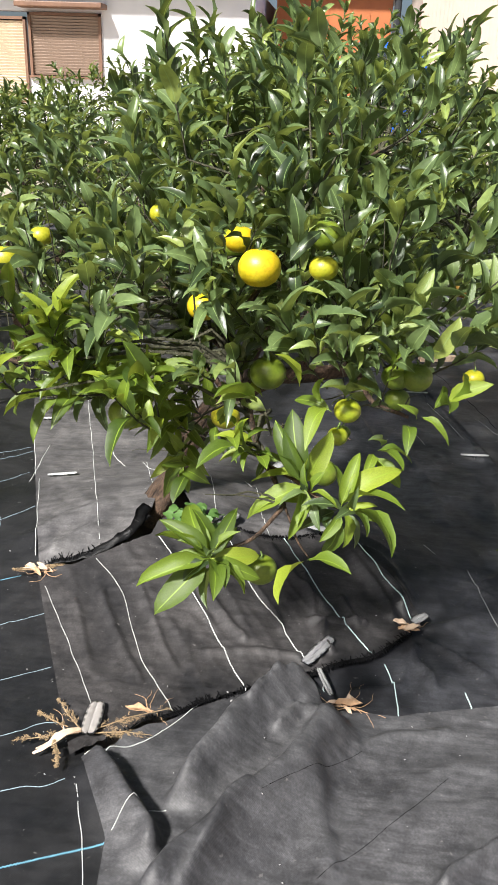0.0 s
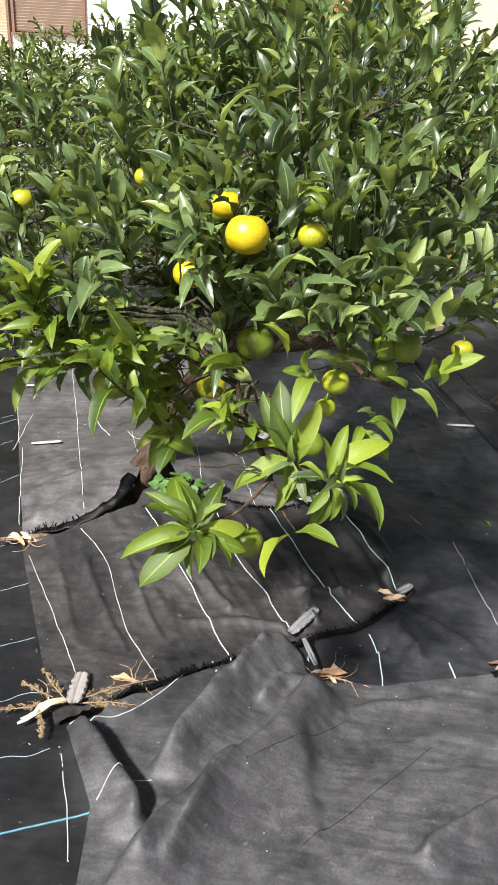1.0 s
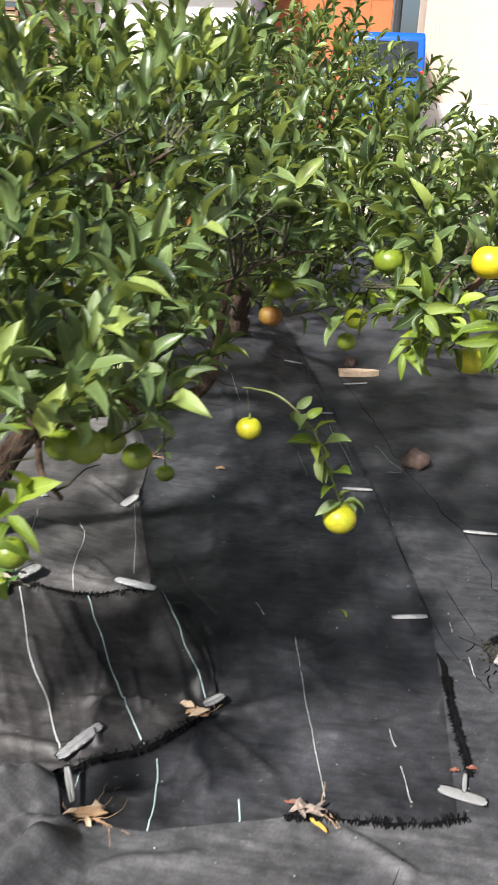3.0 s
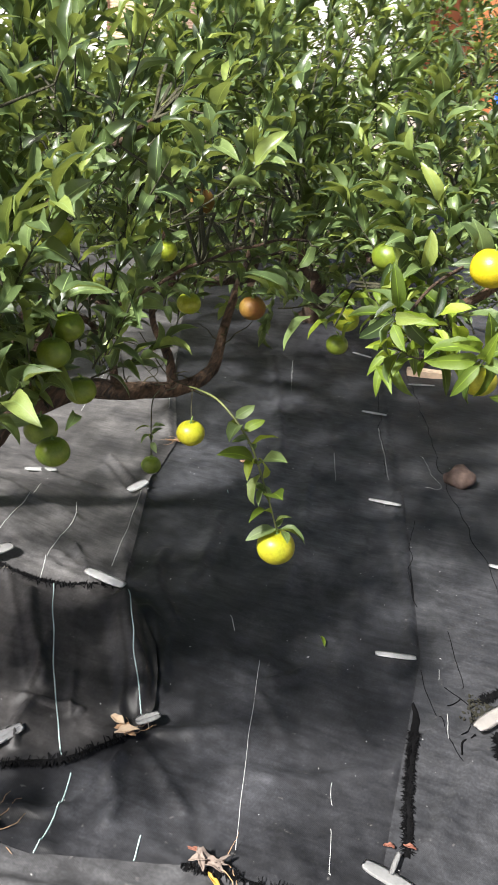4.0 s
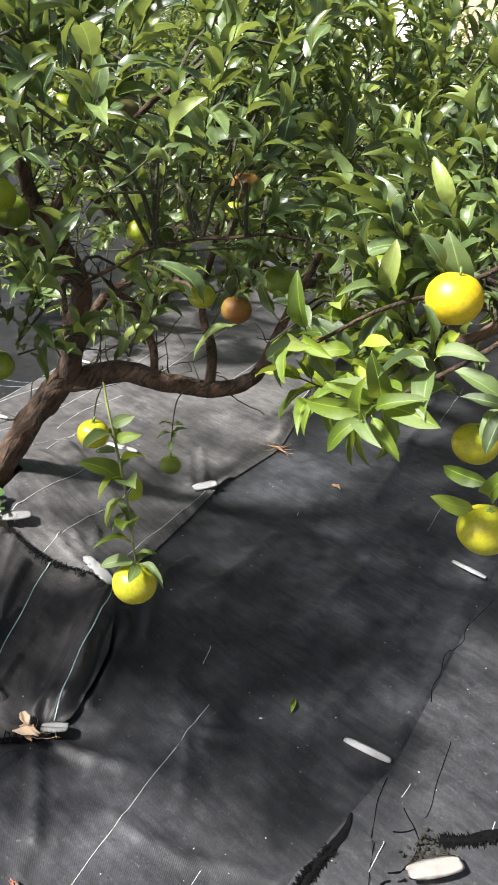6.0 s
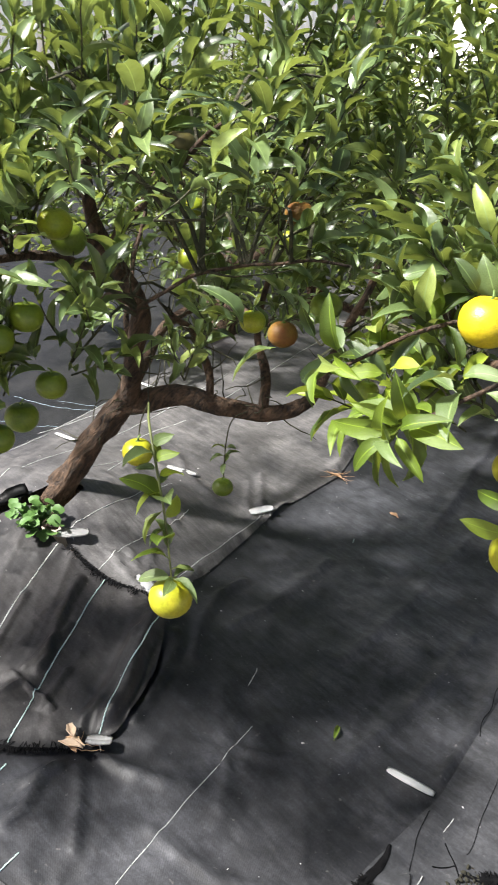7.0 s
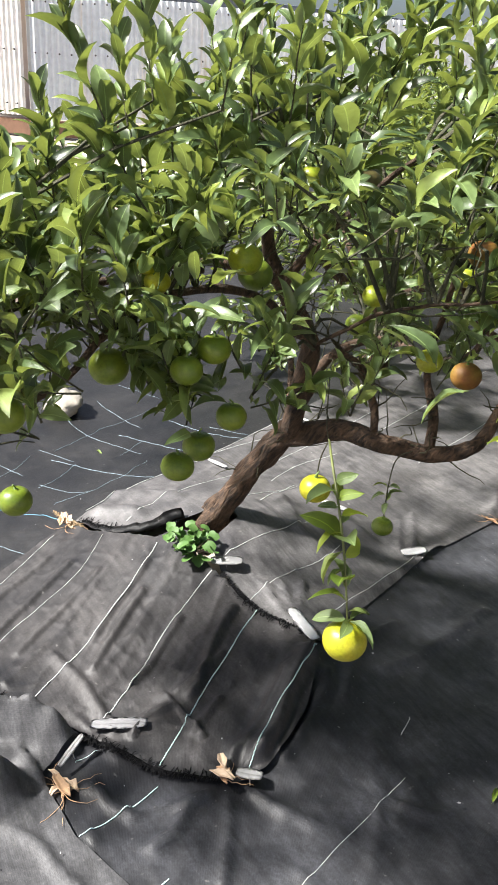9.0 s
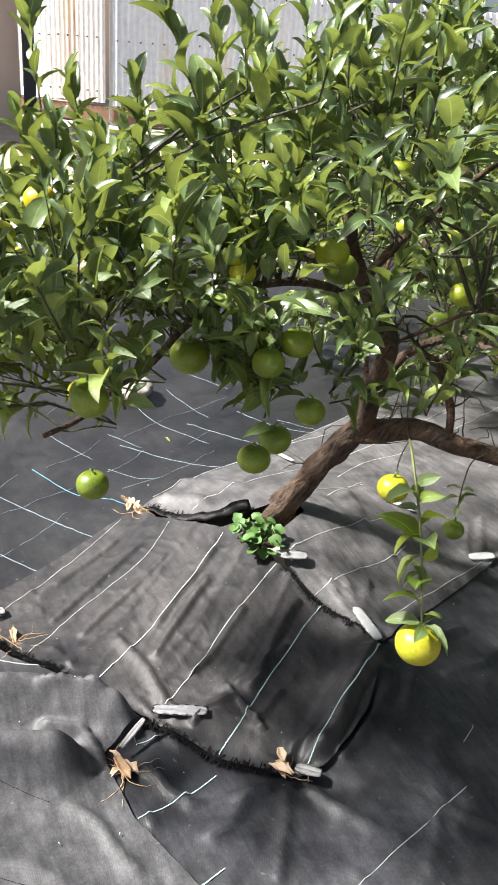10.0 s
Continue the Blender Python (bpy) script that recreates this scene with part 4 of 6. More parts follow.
part("post", box(bmesh.new(), (-9.2, 3.80, 0.2), (-9.08, 3.93, 3.2), 0.008), DARK, pillar, "dark steel post")
# plain walls that close the yard behind the camera
for k, (lo, hi) in enumerate((((-14, -14, 0), (16, -13.7, 3.2)), ((15.7, -13.7, 0), (16, 24, 3.2)))):
    tagged(link("wall_" + ("south", "east")[k], box(bmesh.new(), lo, hi), PAINT_BEIGE, smooth=False), "plain pale yard wall", "wall", kind="structure")


# ---- fruit places: middle, radius, peel, look ----
YELLOW, LEMON, TURNING, GREENF = "ripe yellow mandarin on the tree", "lemon-yellow mandarin on a twig", "mandarin turning from green to yellow", "unripe green mandarin on a twig"
FRUIT_MAIN = [
    ((0.065, 1.427, 1.157), 0.041, PEEL_YELLOW, "large glossy ripe yellow mandarin in the sun"), ((0.01, 1.56, 1.185), 0.032, PEEL_YELLOW, "ripe yellow mandarin half behind leaves"),
    ((-0.055, 1.515, 1.055), 0.034, PEEL_YELLOW, "ripe yellow mandarin half behind leaves"), ((-0.022, 1.645, 0.766), 0.034, PEEL_LEMON, "ripe yellow mandarin low before the trunk"),
    ((0.085, 1.49, 0.93), 0.038, PEEL_GREEN, GREENF + " in the shade of the crown"), ((0.596, 2.027, 0.774), 0.029, PEEL_LEMON, "lemon-yellow mandarin hanging on a bare thread-like twig"),
    ((0.816, 1.94, 0.616), 0.0375, PEEL_LEMON, "lemon-yellow mandarin hanging low on a leafy shoot"), ((0.272, 2.548, 0.376), 0.029, PEEL_GREEN, "small green mandarin hanging under the limb"),
    ((0.292, 2.046, 1.129), 0.034, PEEL_TURN, TURNING), ((0.25, 2.10, 1.085), 0.036, PEEL_GREEN, GREENF + " tucked behind another"), ((0.378, 1.977, 0.842), 0.031, PEEL_GREEN, GREENF),
    ((0.297, 1.953, 0.748), 0.035, PEEL_GREEN, GREENF), ((0.385, 1.855, 0.762), 0.033, PEEL_GREEN, GREENF + " with a leaf across it"), ((0.38, 1.93, 0.988), 0.032, PEEL_GREEN, GREENF),
    ((0.186, 1.803, 0.908), 0.041, PEEL_GREEN, GREENF + ", large"), ((0.214, 1.589, 0.668), 0.033, PEEL_GREEN, TURNING + ", hanging below the crown"), ((0.39, 1.53, 0.93), 0.033, PEEL_GREEN, GREENF),
    ((0.35, 1.54, 0.925), 0.032, PEEL_GREEN, GREENF), ((0.18, 1.608, 1.195), 0.036, PEEL_GREEN, GREENF + " half behind leaves"), ((0.594, 2.386, 0.939), 0.031, PEEL_BROWN, "browned mandarin with a split peel"),
    ((0.392, 2.495, 0.89), 0.031, PEEL_TURN, TURNING), ((0.123, 2.478, 1.241), 0.040, PEEL_OLIVE, "dull brown-green mandarin in the shade"), ((-0.387, 2.737, 1.185), 0.030, PEEL_TURN, TURNING),
    ((-0.325, 2.732, 1.039), 0.032, PEEL_TURN, TURNING), ((0.346, 2.666, 1.111), 0.036, PEEL_BROWN, "browned mandarin among shaded leaves"), ((0.61, 2.493, 0.987), 0.034, PEEL_GREEN, GREENF), ((-0.042, 2.033, 1.222), 0.028, PEEL_LEMON, LEMON), ((0.237, 1.883, 1.085), 0.026, PEEL_LEMON, LEMON + " half behind leaves"), ((0.225, 1.87, 1.115), 0.022, PEEL_LEMON, LEMON + " half behind leaves"), ((0.25, 1.36, 0.91), 0.026, PEEL_TURN, TURNING), ((0.235, 1.35, 0.86), 0.02, PEEL_TURN, "small half-green mandarin on a twig"),
    ((0.109, 1.229, 0.624), 0.032, PEEL_GREEN, GREENF + " under the low leaves"), ((-0.60, 1.83, 1.064), 0.036, PEEL_LEMON, LEMON), ((-0.414, 1.90, 1.064), 0.04, PEEL_GREEN, TURNING),
    ((-0.555, 1.96, 1.10), 0.03, PEEL_LEMON, LEMON + " half behind leaves"), ((-0.26, 2.05, 1.16), 0.03, PEEL_LEMON, LEMON), ((-0.181, 1.944, 1.185), 0.028, PEEL_LEMON, LEMON), ((0.037, 2.388, 1.246), 0.03, PEEL_TURN, TURNING),
    ((-0.13, 2.385, 0.893), 0.033, PEEL_GREEN, GREENF + " in deep shade"), ((0.388, 1.867, 0.958), 0.031, PEEL_GREEN, GREENF), ((-0.018, 1.67, 1.158), 0.036, PEEL_GREEN, GREENF + " half behind leaves"), ((0.423, 2.275, 1.068), 0.026, PEEL_TURN, TURNING),
    ((0.184, 1.443, 1.16), 0.028, PEEL_LEMON, LEMON + " half behind leaves"), ((-0.188, 1.382, 0.861), 0.034, PEEL_GREEN, GREENF + " in the shade of low leaves"), ((0.01, 2.623, 1.074), 0.03, PEEL_TURN, TURNING),
    ((0.142, 2.863, 0.992), 0.03, PEEL_TURN, TURNING), ((0.169, 2.467, 0.915), 0.031, PEEL_GREEN, GREENF),
]
FRUIT_SIDE = [
    ((1.103, 2.273, 1.13), 0.042, PEEL_YELLOW, "very large glossy ripe yellow mandarin"), ((1.12, 2.45, 0.84), 0.042, PEEL_LEMON, "lemon-yellow mandarin under a rosette of leaves"), ((1.25, 2.24, 0.82), 0.042, PEEL_LEMON, "lemon-yellow mandarin partly covered by a leaf"),
    ((0.812, 2.397, 0.945), 0.03, PEEL_TURN, TURNING), ((0.793, 2.427, 0.873), 0.026, PEEL_GREEN, GREENF), ((0.883, 2.441, 1.088), 0.04, PEEL_GREEN, "large dull green mandarin in shade"),
]


FRONT = Vector((0.0, -0.93, 0.36)).normalized()
LANE = Vector((0.9, -0.37, 0.23)).normalized()
LANE_NORTH = Vector((0.68, -0.67, 0.30)).normalized()


def near_fruit(p, heart, slack):
    """Whether p lies in a fruit, or in the open air just outside one that hangs at the crown's face."""
    for at, rad, _, label in FRUIT_MAIN + FRUIT_SIDE:
        d = p - Vector(at)
        if d.length > 0.85:
            continue
        reach = 0.05 if "behind" in label or "covered" in label else 0.30 if at[0] < 0.7 else 0.10
        out = Vector((at[0] - heart[0], at[1] - heart[1], 0.12)).normalized()
        u = min(max(d.dot(out), 0.0), reach)
        if (d - out * u).length < rad * 0.95 + slack:
            return True
        if at[0] < 0.33 and 1.3 < at[1] < 1.75 or at[0] < -0.45 and at[1] < 2.4:   # and so are those of the front
            u = min(max(d.dot(FRONT), 0.0), 0.05 if "half behind" in label else 0.6 if "low before" in label else 0.34)
            if (d - FRONT * u).length < rad * 0.8 + slack:
                return True
        if rad > 0.031 and label.startswith(("ripe", "large glossy", "very large")):   # ripe ones sit in the sun
            u = min(max(d.dot(SUN_WAY), 0.0), 0.4)
            if (d - SUN_WAY * u).length < rad * 0.8 + slack:
                return True
        if 0.0 < at[0] < 0.45 and at[1] < 2.15 and "behind" not in label and "across" not in label:   # open to the picking lane too
            u = min(max(d.dot(LANE), 0.0), 0.75)
            if (d - LANE * u).length < rad * 0.8 + slack:
                return True
        if at[0] < 0.62 and 2.3 < at[1] < 2.56 and at[2] > 0.88 and "half" not in label:
            u = min(max(d.dot(LANE_NORTH), 0.0), 0.9)
            if (d - LANE_NORTH * u).length < rad * 0.8 + slack:
                return True
    return False


# ---- citrus trees ----
def leaf_shape(fold, droop, twist, wide=0.19):
    """A pointed oval blade of length 1 on a short stalk, folded at the midrib and arched."""
    rows = [(0.0, 0.012), (0.08, 0.013), (0.14, wide * 0.44), (0.27, wide * 0.86), (0.45, wide), (0.62, wide * 0.97), (0.78, wide * 0.78), (0.90, wide * 0.46), (1.0, 0.0)]
    vs, fs, uv = [], [], []
    for i, (x, w) in enumerate(rows):
        z = -droop * x ** 2.4 + 0.08 * math.sin(x * 3.1)
        tw = twist * x
        wave = 0.024 * math.sin(i * 2.1)
        bend = fold * (0.75 + 0.35 * math.sin(x * 2.6))
        for s in (-1, 0, 1):
            y = s * w * math.cos(bend)
            up = w * abs(s) * math.sin(bend) + (wave if s else 0)
            vs.append((x, y * math.cos(tw) - up * math.sin(tw), z + y * math.sin(tw) + up * math.cos(tw)))
            uv.append((x, s * 1.0 if w else 0.0))
    for i in range(len(rows) - 1):
        for s in (0, 1):
            a = i * 3 + s
            fs.append((a, a + 1, a + 4, a + 3))
    return np.array(vs), fs, uv


SHAPES = [leaf_shape(0.5, 0.15, 0.3, 0.2), leaf_shape(0.36, 0.25, -0.4, 0.21), leaf_shape(0.72, 0.12, 0.2, 0.21), leaf_shape(0.45, 0.38, 0.55, 0.195), leaf_shape(0.82, 0.19, -0.3, 0.22), leaf_shape(0.33, 0.08, 0.5, 0.2), leaf_shape(0.92, 0.25, 0.25, 0.235), leaf_shape(0.55, 0.46, -0.35, 0.19)]


def leaf_mesh(shape, name, material):
    vs, fs, uv = shape
    me = bpy.data.meshes.new(name)
    me.from_pydata([tuple(v) for v in vs], [], fs)
    lay = me.uv_layers.new(name="UVMap")
    lay.data.foreach_set("uv", [c for f in fs for i in f for c in uv[i]])
    me.materials.append(material)
    me.polygons.foreach_set("use_smooth", [True] * len(me.polygons))
    return me


def leaf_cloud(name, leaves, material, parent, label=""):
    """Many leaves in one mesh."""
    vs, fs, uvs, at = [], [], [], 0
    for m, k in leaves:
        v, f, uv = SHAPES[k]
        a = np.array(m)
        vs.append(v @ a[:3, :3].T + a[:3, 3])
        fs += [tuple(i + at for i in q) for q in f]
        uvs += [c for q in f for i in q for c in uv[i]]
        at += len(v)
    me = bpy.data.meshes.new(name)
    me.from_pydata(np.concatenate(vs).tolist(), [], fs)
    me.uv_layers.new(name="UVMap").data.foreach_set("uv", uvs)
    ob = link_mesh(name, me, material, parent, label)
    return tagged(ob, kind="stuff")


def shoot(rnd, base, way, size, leaves, twigs, leaf_len=(0.055, 0.088), spread=1.0, droop=0.25):
    """A leafy shoot: a thin stem with leaves set round it, closer towards the tip."""
    way = way.normalized()
    n = max(5, int(size / 0.0155))
    pts = []
    p = Vector(base)
    d = way.copy()
    for i in range(n + 1):
        pts.append(p.copy())
        p = p + d * (size / n)
        d = (d + Vector((rnd.uniform(-0.08, 0.08), rnd.uniform(-0.08, 0.08), rnd.uniform(-0.06, 0.09)))).normalized()
    twigs.append((pts[::2] if len(pts) % 2 else pts[::2] + [pts[-1]], 0.0024, 0.0011))
    ang = rnd.uniform(0, math.tau)
    for i in range(1, n + 1):
        u = i / n
        if rnd.random() < 0.07:
            continue
        here = pts[i]
        axis = (pts[i] - pts[i - 1]).normalized()
        ang += 2.4 + rnd.uniform(-0.35, 0.35)
        side = axis.cross(Vector((0.3, 0.2, 1))).normalized()
        out = Matrix.Rotation(ang, 3, axis) @ side
        open_ = spread * (1.12 - 0.72 * u + rnd.uniform(-0.18, 0.22))
        tip = (axis * math.cos(open_) + out * math.sin(open_) + Vector((0, 0, rnd.uniform(-droop, 0.22)))).normalized()
        up = Vector((rnd.uniform(-0.5, 0.5), rnd.uniform(-0.5, 0.5), 0.7)) + axis * 0.6 + out * rnd.uniform(-0.5, 0.3)
        yv = up.cross(tip)
        if yv.length < 0.1:
            yv = Vector((1, 0, 0)).cross(tip)
        yv.normalize()
        zv = tip.cross(yv)
        s = rnd.uniform(*leaf_len) * (0.78 + 0.35 * math.sin(u * 2.6))
        m = Matrix((tip * s, yv * s * rnd.uniform(0.85, 1.15), zv * s)).transposed().to_4x4()
        m.translation = here
        leaves.append((m, rnd.randrange(len(SHAPES))))


def twig_mesh(name, twigs, parent, material=None):
    """All thin twigs of a tree."""
    bm = bmesh.new()
    vs, fs = [], []
    for pts, r0, r1 in twigs:
        n = len(pts)
        start = len(vs)
        for i, p in enumerate(pts):
            r = r0 + (r1 - r0) * i / max(1, n - 1)
            way = (pts[min(i + 1, n - 1)] - pts[max(i - 1, 0)]).normalized()
            a = way.cross(Vector((0.4, 0.8, 0.45))).normalized() * r
            b = way.cross(a).normalized() * r
            vs += [tuple(p + a), tuple(p - a * 0.5 + b * 0.87), tuple(p - a * 0.5 - b * 0.87)]
        for i in range(n - 1):
            q = start + 3 * i
            for k in range(3):
                fs.append((q + k, q + (k + 1) % 3, q + 3 + (k + 1) % 3, q + 3 + k))
    bm.free()
    me = bpy.data.meshes.new(name)
    me.from_pydata(vs, [], fs)
    return tagged(link_mesh(name, me, material or TWIG, parent), kind="stuff")


def tree_limb(pts, r0, r1, parent, name="limb", sides=10, seed=0, rough=0.22, flare=0.0):
    line = smooth_line(pts, 16 if r0 > 0.04 else 8)
    n = len(line)
    line = [p + Vector((noise.noise(p * 7), noise.noise(p * 7 + Vector((5, 0, 0))), noise.noise(p * 7 + Vector((0, 9, 0))))) * (0.014 if r0 > 0.02 else 0.022) for p in line]
    radii = [r0 + (r1 - r0) * i / (n - 1) + flare * math.exp(-i / (5.0 if r0 > 0.04 else 2.2)) for i in range(n)]
    part(name, tube(bmesh.new(), line, radii, sides, rough, seed), BARK, parent, smooth=True)
    return line


def grow(tree, rnd, lumps, wood, leaves, twigs, heart, up=0.55, leaf_len=(0.047, 0.092), size=(0.10, 0.25), spread=0.92):
    """Fill rounded masses with leafy shoots, each joined by a twig to the nearest wood."""
    for c, r, count, lift in lumps:
        c = Vector(c)
        for _ in range(count):
            while True:
                v = Vector((rnd.uniform(-1, 1), rnd.uniform(-1, 1), rnd.uniform(-1, 1)))
                if 0.15 < v.length < 1:
                    break
            v = v.normalized() * v.length ** 0.5
            p = c + Vector((v.x * r[0], v.y * r[1], v.z * r[2]))
            out = (p - Vector(heart))
            out.z *= 0.3
            way = v * 0.7 + out.normalized() * 0.45 + Vector((0, 0, up + lift)) + Vector((rnd.uniform(-0.4, 0.4), rnd.uniform(-0.4, 0.4), rnd.uniform(-0.3, 0.3)))
            shoot(rnd, p, way, rnd.uniform(*size), leaves, twigs, leaf_len, spread)
            if rnd.random() < 0.36:
                q = min(wood, key=lambda w: (w - p).length + (0.25 if w.z > p.z + 0.1 else 0))
                mid = q.lerp(p, 0.55) + Vector((rnd.uniform(-0.05, 0.05), rnd.uniform(-0.05, 0.05), 0.05))
                if (q - p).length < 0.75:
                    twigs.append(([q, q.lerp(mid, 0.5) + Vector((0, 0, 0.02)), mid, mid.lerp(p, 0.6), p], 0.0055, 0.0024))


SUNNY = [(0.225, 2.35), (0.10, 2.38), (0.03, 2.96), (0.88, 3.27), (0.38, 2.2), (0.868, 2.405)]   # places on the cloth that the sun reaches through gaps in the crown


def in_gap(p):
    for x, y in SUNNY:
        d = p - Vector((x, y, 0.02))
        if (d - SUN_WAY * d.dot(SUN_WAY)).length < 0.06:
            return True
    return False


def clear_fruit(pool, heart):
    keep = []
    for m, k in pool:
        x = m.to_3x3().col[0]
        if not in_gap(m.translation + x * 0.5) and not near_fruit(m.translation + x * 0.5, heart, 0.018) and not near_fruit(m.translation + x * 0.95, heart, 0.004):
            keep.append((m, k))
    return keep


def dress(tree, wood, heart, crown, low, seed, own=(230, 70), spot=(0.45, 1.45, 0.95), leaf=None, sprouts=(), bare=0):
    """Hang shoots, leaves and twigs on a tree's wood."""
    rnd = random.Random(seed)
    leaves, young, twigs = [], [], []
    grow(tree, rnd, crown, wood, leaves, twigs, heart, 0.85, spread=0.8)
    if low:
        grow(tree, rnd, low, wood, young, twigs, heart, 0.5, size=(0.09, 0.16))
    for a, b in sprouts:
        a, b = Vector(a), Vector(b)
        shoot(rnd, a, b - a, (b - a).length, leaves, twigs, (0.052, 0.09), 0.62, 0.02)
        q = min(wood, key=lambda w: (w - a).length)
        if (q - a).length < 0.5:
            twigs.append(([q, q.lerp(a, 0.5) + Vector((0.02, 0.01, 0.03)), a], 0.005, 0.0026))
    for _ in range(bare):   # crooked bare twigs round the limbs
        p = wood[rnd.randrange(18, len(wood))].copy()
        d = Vector((rnd.uniform(-1, 1), rnd.uniform(-1, 1), rnd.uniform(-0.12, 0.9))).normalized()
        pts = [p.copy()]
        for _ in range(rnd.randrange(3, 7)):
            p = p + d * rnd.uniform(0.02, 0.042)
            d = (d + Vector((rnd.uniform(-0.6, 0.6), rnd.uniform(-0.6, 0.6), rnd.uniform(-0.4, 0.4)))).normalized()
            d.z = max(d.z, -0.2)
            pts.append(p.copy())
        twigs.append((pts, 0.003, 0.001))
    spot = Vector(spot)
    leaves, young = clear_fruit(leaves, heart), clear_fruit(young, heart)
    for pool, mat, own_n in ((leaves, leaf or LEAF, own[0]), (young, LEAF_YOUNG, own[1])):
        if not pool:
            continue
        pool.sort(key=lambda q: (q[0].translation - spot).length)
        shared = [leaf_mesh(s, "leaf", mat) for s in SHAPES]
        for m, k in pool[:own_n]:
            ob = new("leaf", shared[k])
            ob.parent = tree
            ob.matrix_basis = m
        if pool[own_n:]:
            leaf_cloud("crown" if mat is not LEAF_YOUNG else "young_foliage", pool[own_n:], mat, tree, "" if mat is not LEAF_YOUNG else "bright yellow-green young leaves")
    twigs = [t for t in twigs if not any(near_fruit(p, heart, 0.004) for p in t[0])]
    twig_mesh("fine_wood", twigs, tree)


def ball(x, y, z, r, n, lift=0.0, flat=0.85):
    return ((x, y, z), (r, r, r * flat), n, lift)


def rosette(tree, at, way, count, leaf_len, seed, heart=(0.0, 2.3, 0.9)):
    """A whorl of large young leaves at a twig's end, spread wide and arching over."""
    rnd = random.Random(seed)
    way = Vector(way).normalized()
    side = way.cross(Vector((0.2, 0.1, 1))).normalized()
    shared = [leaf_mesh(s, "leaf", LEAF_YOUNG if k % 3 else LEAF) for k, s in enumerate(SHAPES)]
    for k in range(count):
        u = k / count
        out = Matrix.Rotation(2.4 * k + rnd.uniform(-0.25, 0.25), 3, way) @ side
        tip = (out * (1.0 - 0.35 * u) + way * (0.1 + 0.75 * u) + Vector((rnd.uniform(-0.35, 0.35), rnd.uniform(-0.35, 0.35), rnd.uniform(-0.3, 0.35)))).normalized()
        yv = (way + Vector((0, 0, 0.7)) + Vector((rnd.uniform(-0.8, 0.8), rnd.uniform(-0.8, 0.8), 0))).cross(tip).normalized()
        s = rnd.uniform(*leaf_len) * (1.0 - 0.3 * u)
        m = Matrix((tip * s, yv * s * rnd.uniform(0.88, 1.06), tip.cross(yv) * s)).transposed().to_4x4()
        m.translation = Vector(at) + way * 0.06 * (u - 0.5) + out * 0.004
        if near_fruit(m.translation + tip * s * 0.5, heart, 0.012):
            continue
        leaf = new("leaf", shared[rnd.randrange(len(SHAPES))])
        leaf.parent = tree
        leaf.matrix_basis = m


def blade(tree, a, b, material):
    """One leaf from its base to its tip."""
    a, b = Vector(a), Vector(b)
    tip = b - a
    roll = random.Random(int(b.x * 9173 + b.z * 7919)).uniform(-0.9, 0.9)
    yv = Matrix.Rotation(roll, 3, tip.normalized()) @ Vector((0.1, -0.2, 1)).cross(tip).normalized() * tip.length
    m = Matrix((tip, yv * 0.96, tip.cross(yv) / tip.length)).transposed().to_4x4()
    m.translation = a
    leaf = new("leaf", leaf_mesh(SHAPES[int(abs(b.x) * 9173) % 8], "leaf", material))
    leaf.parent = tree
    leaf.matrix_basis = m


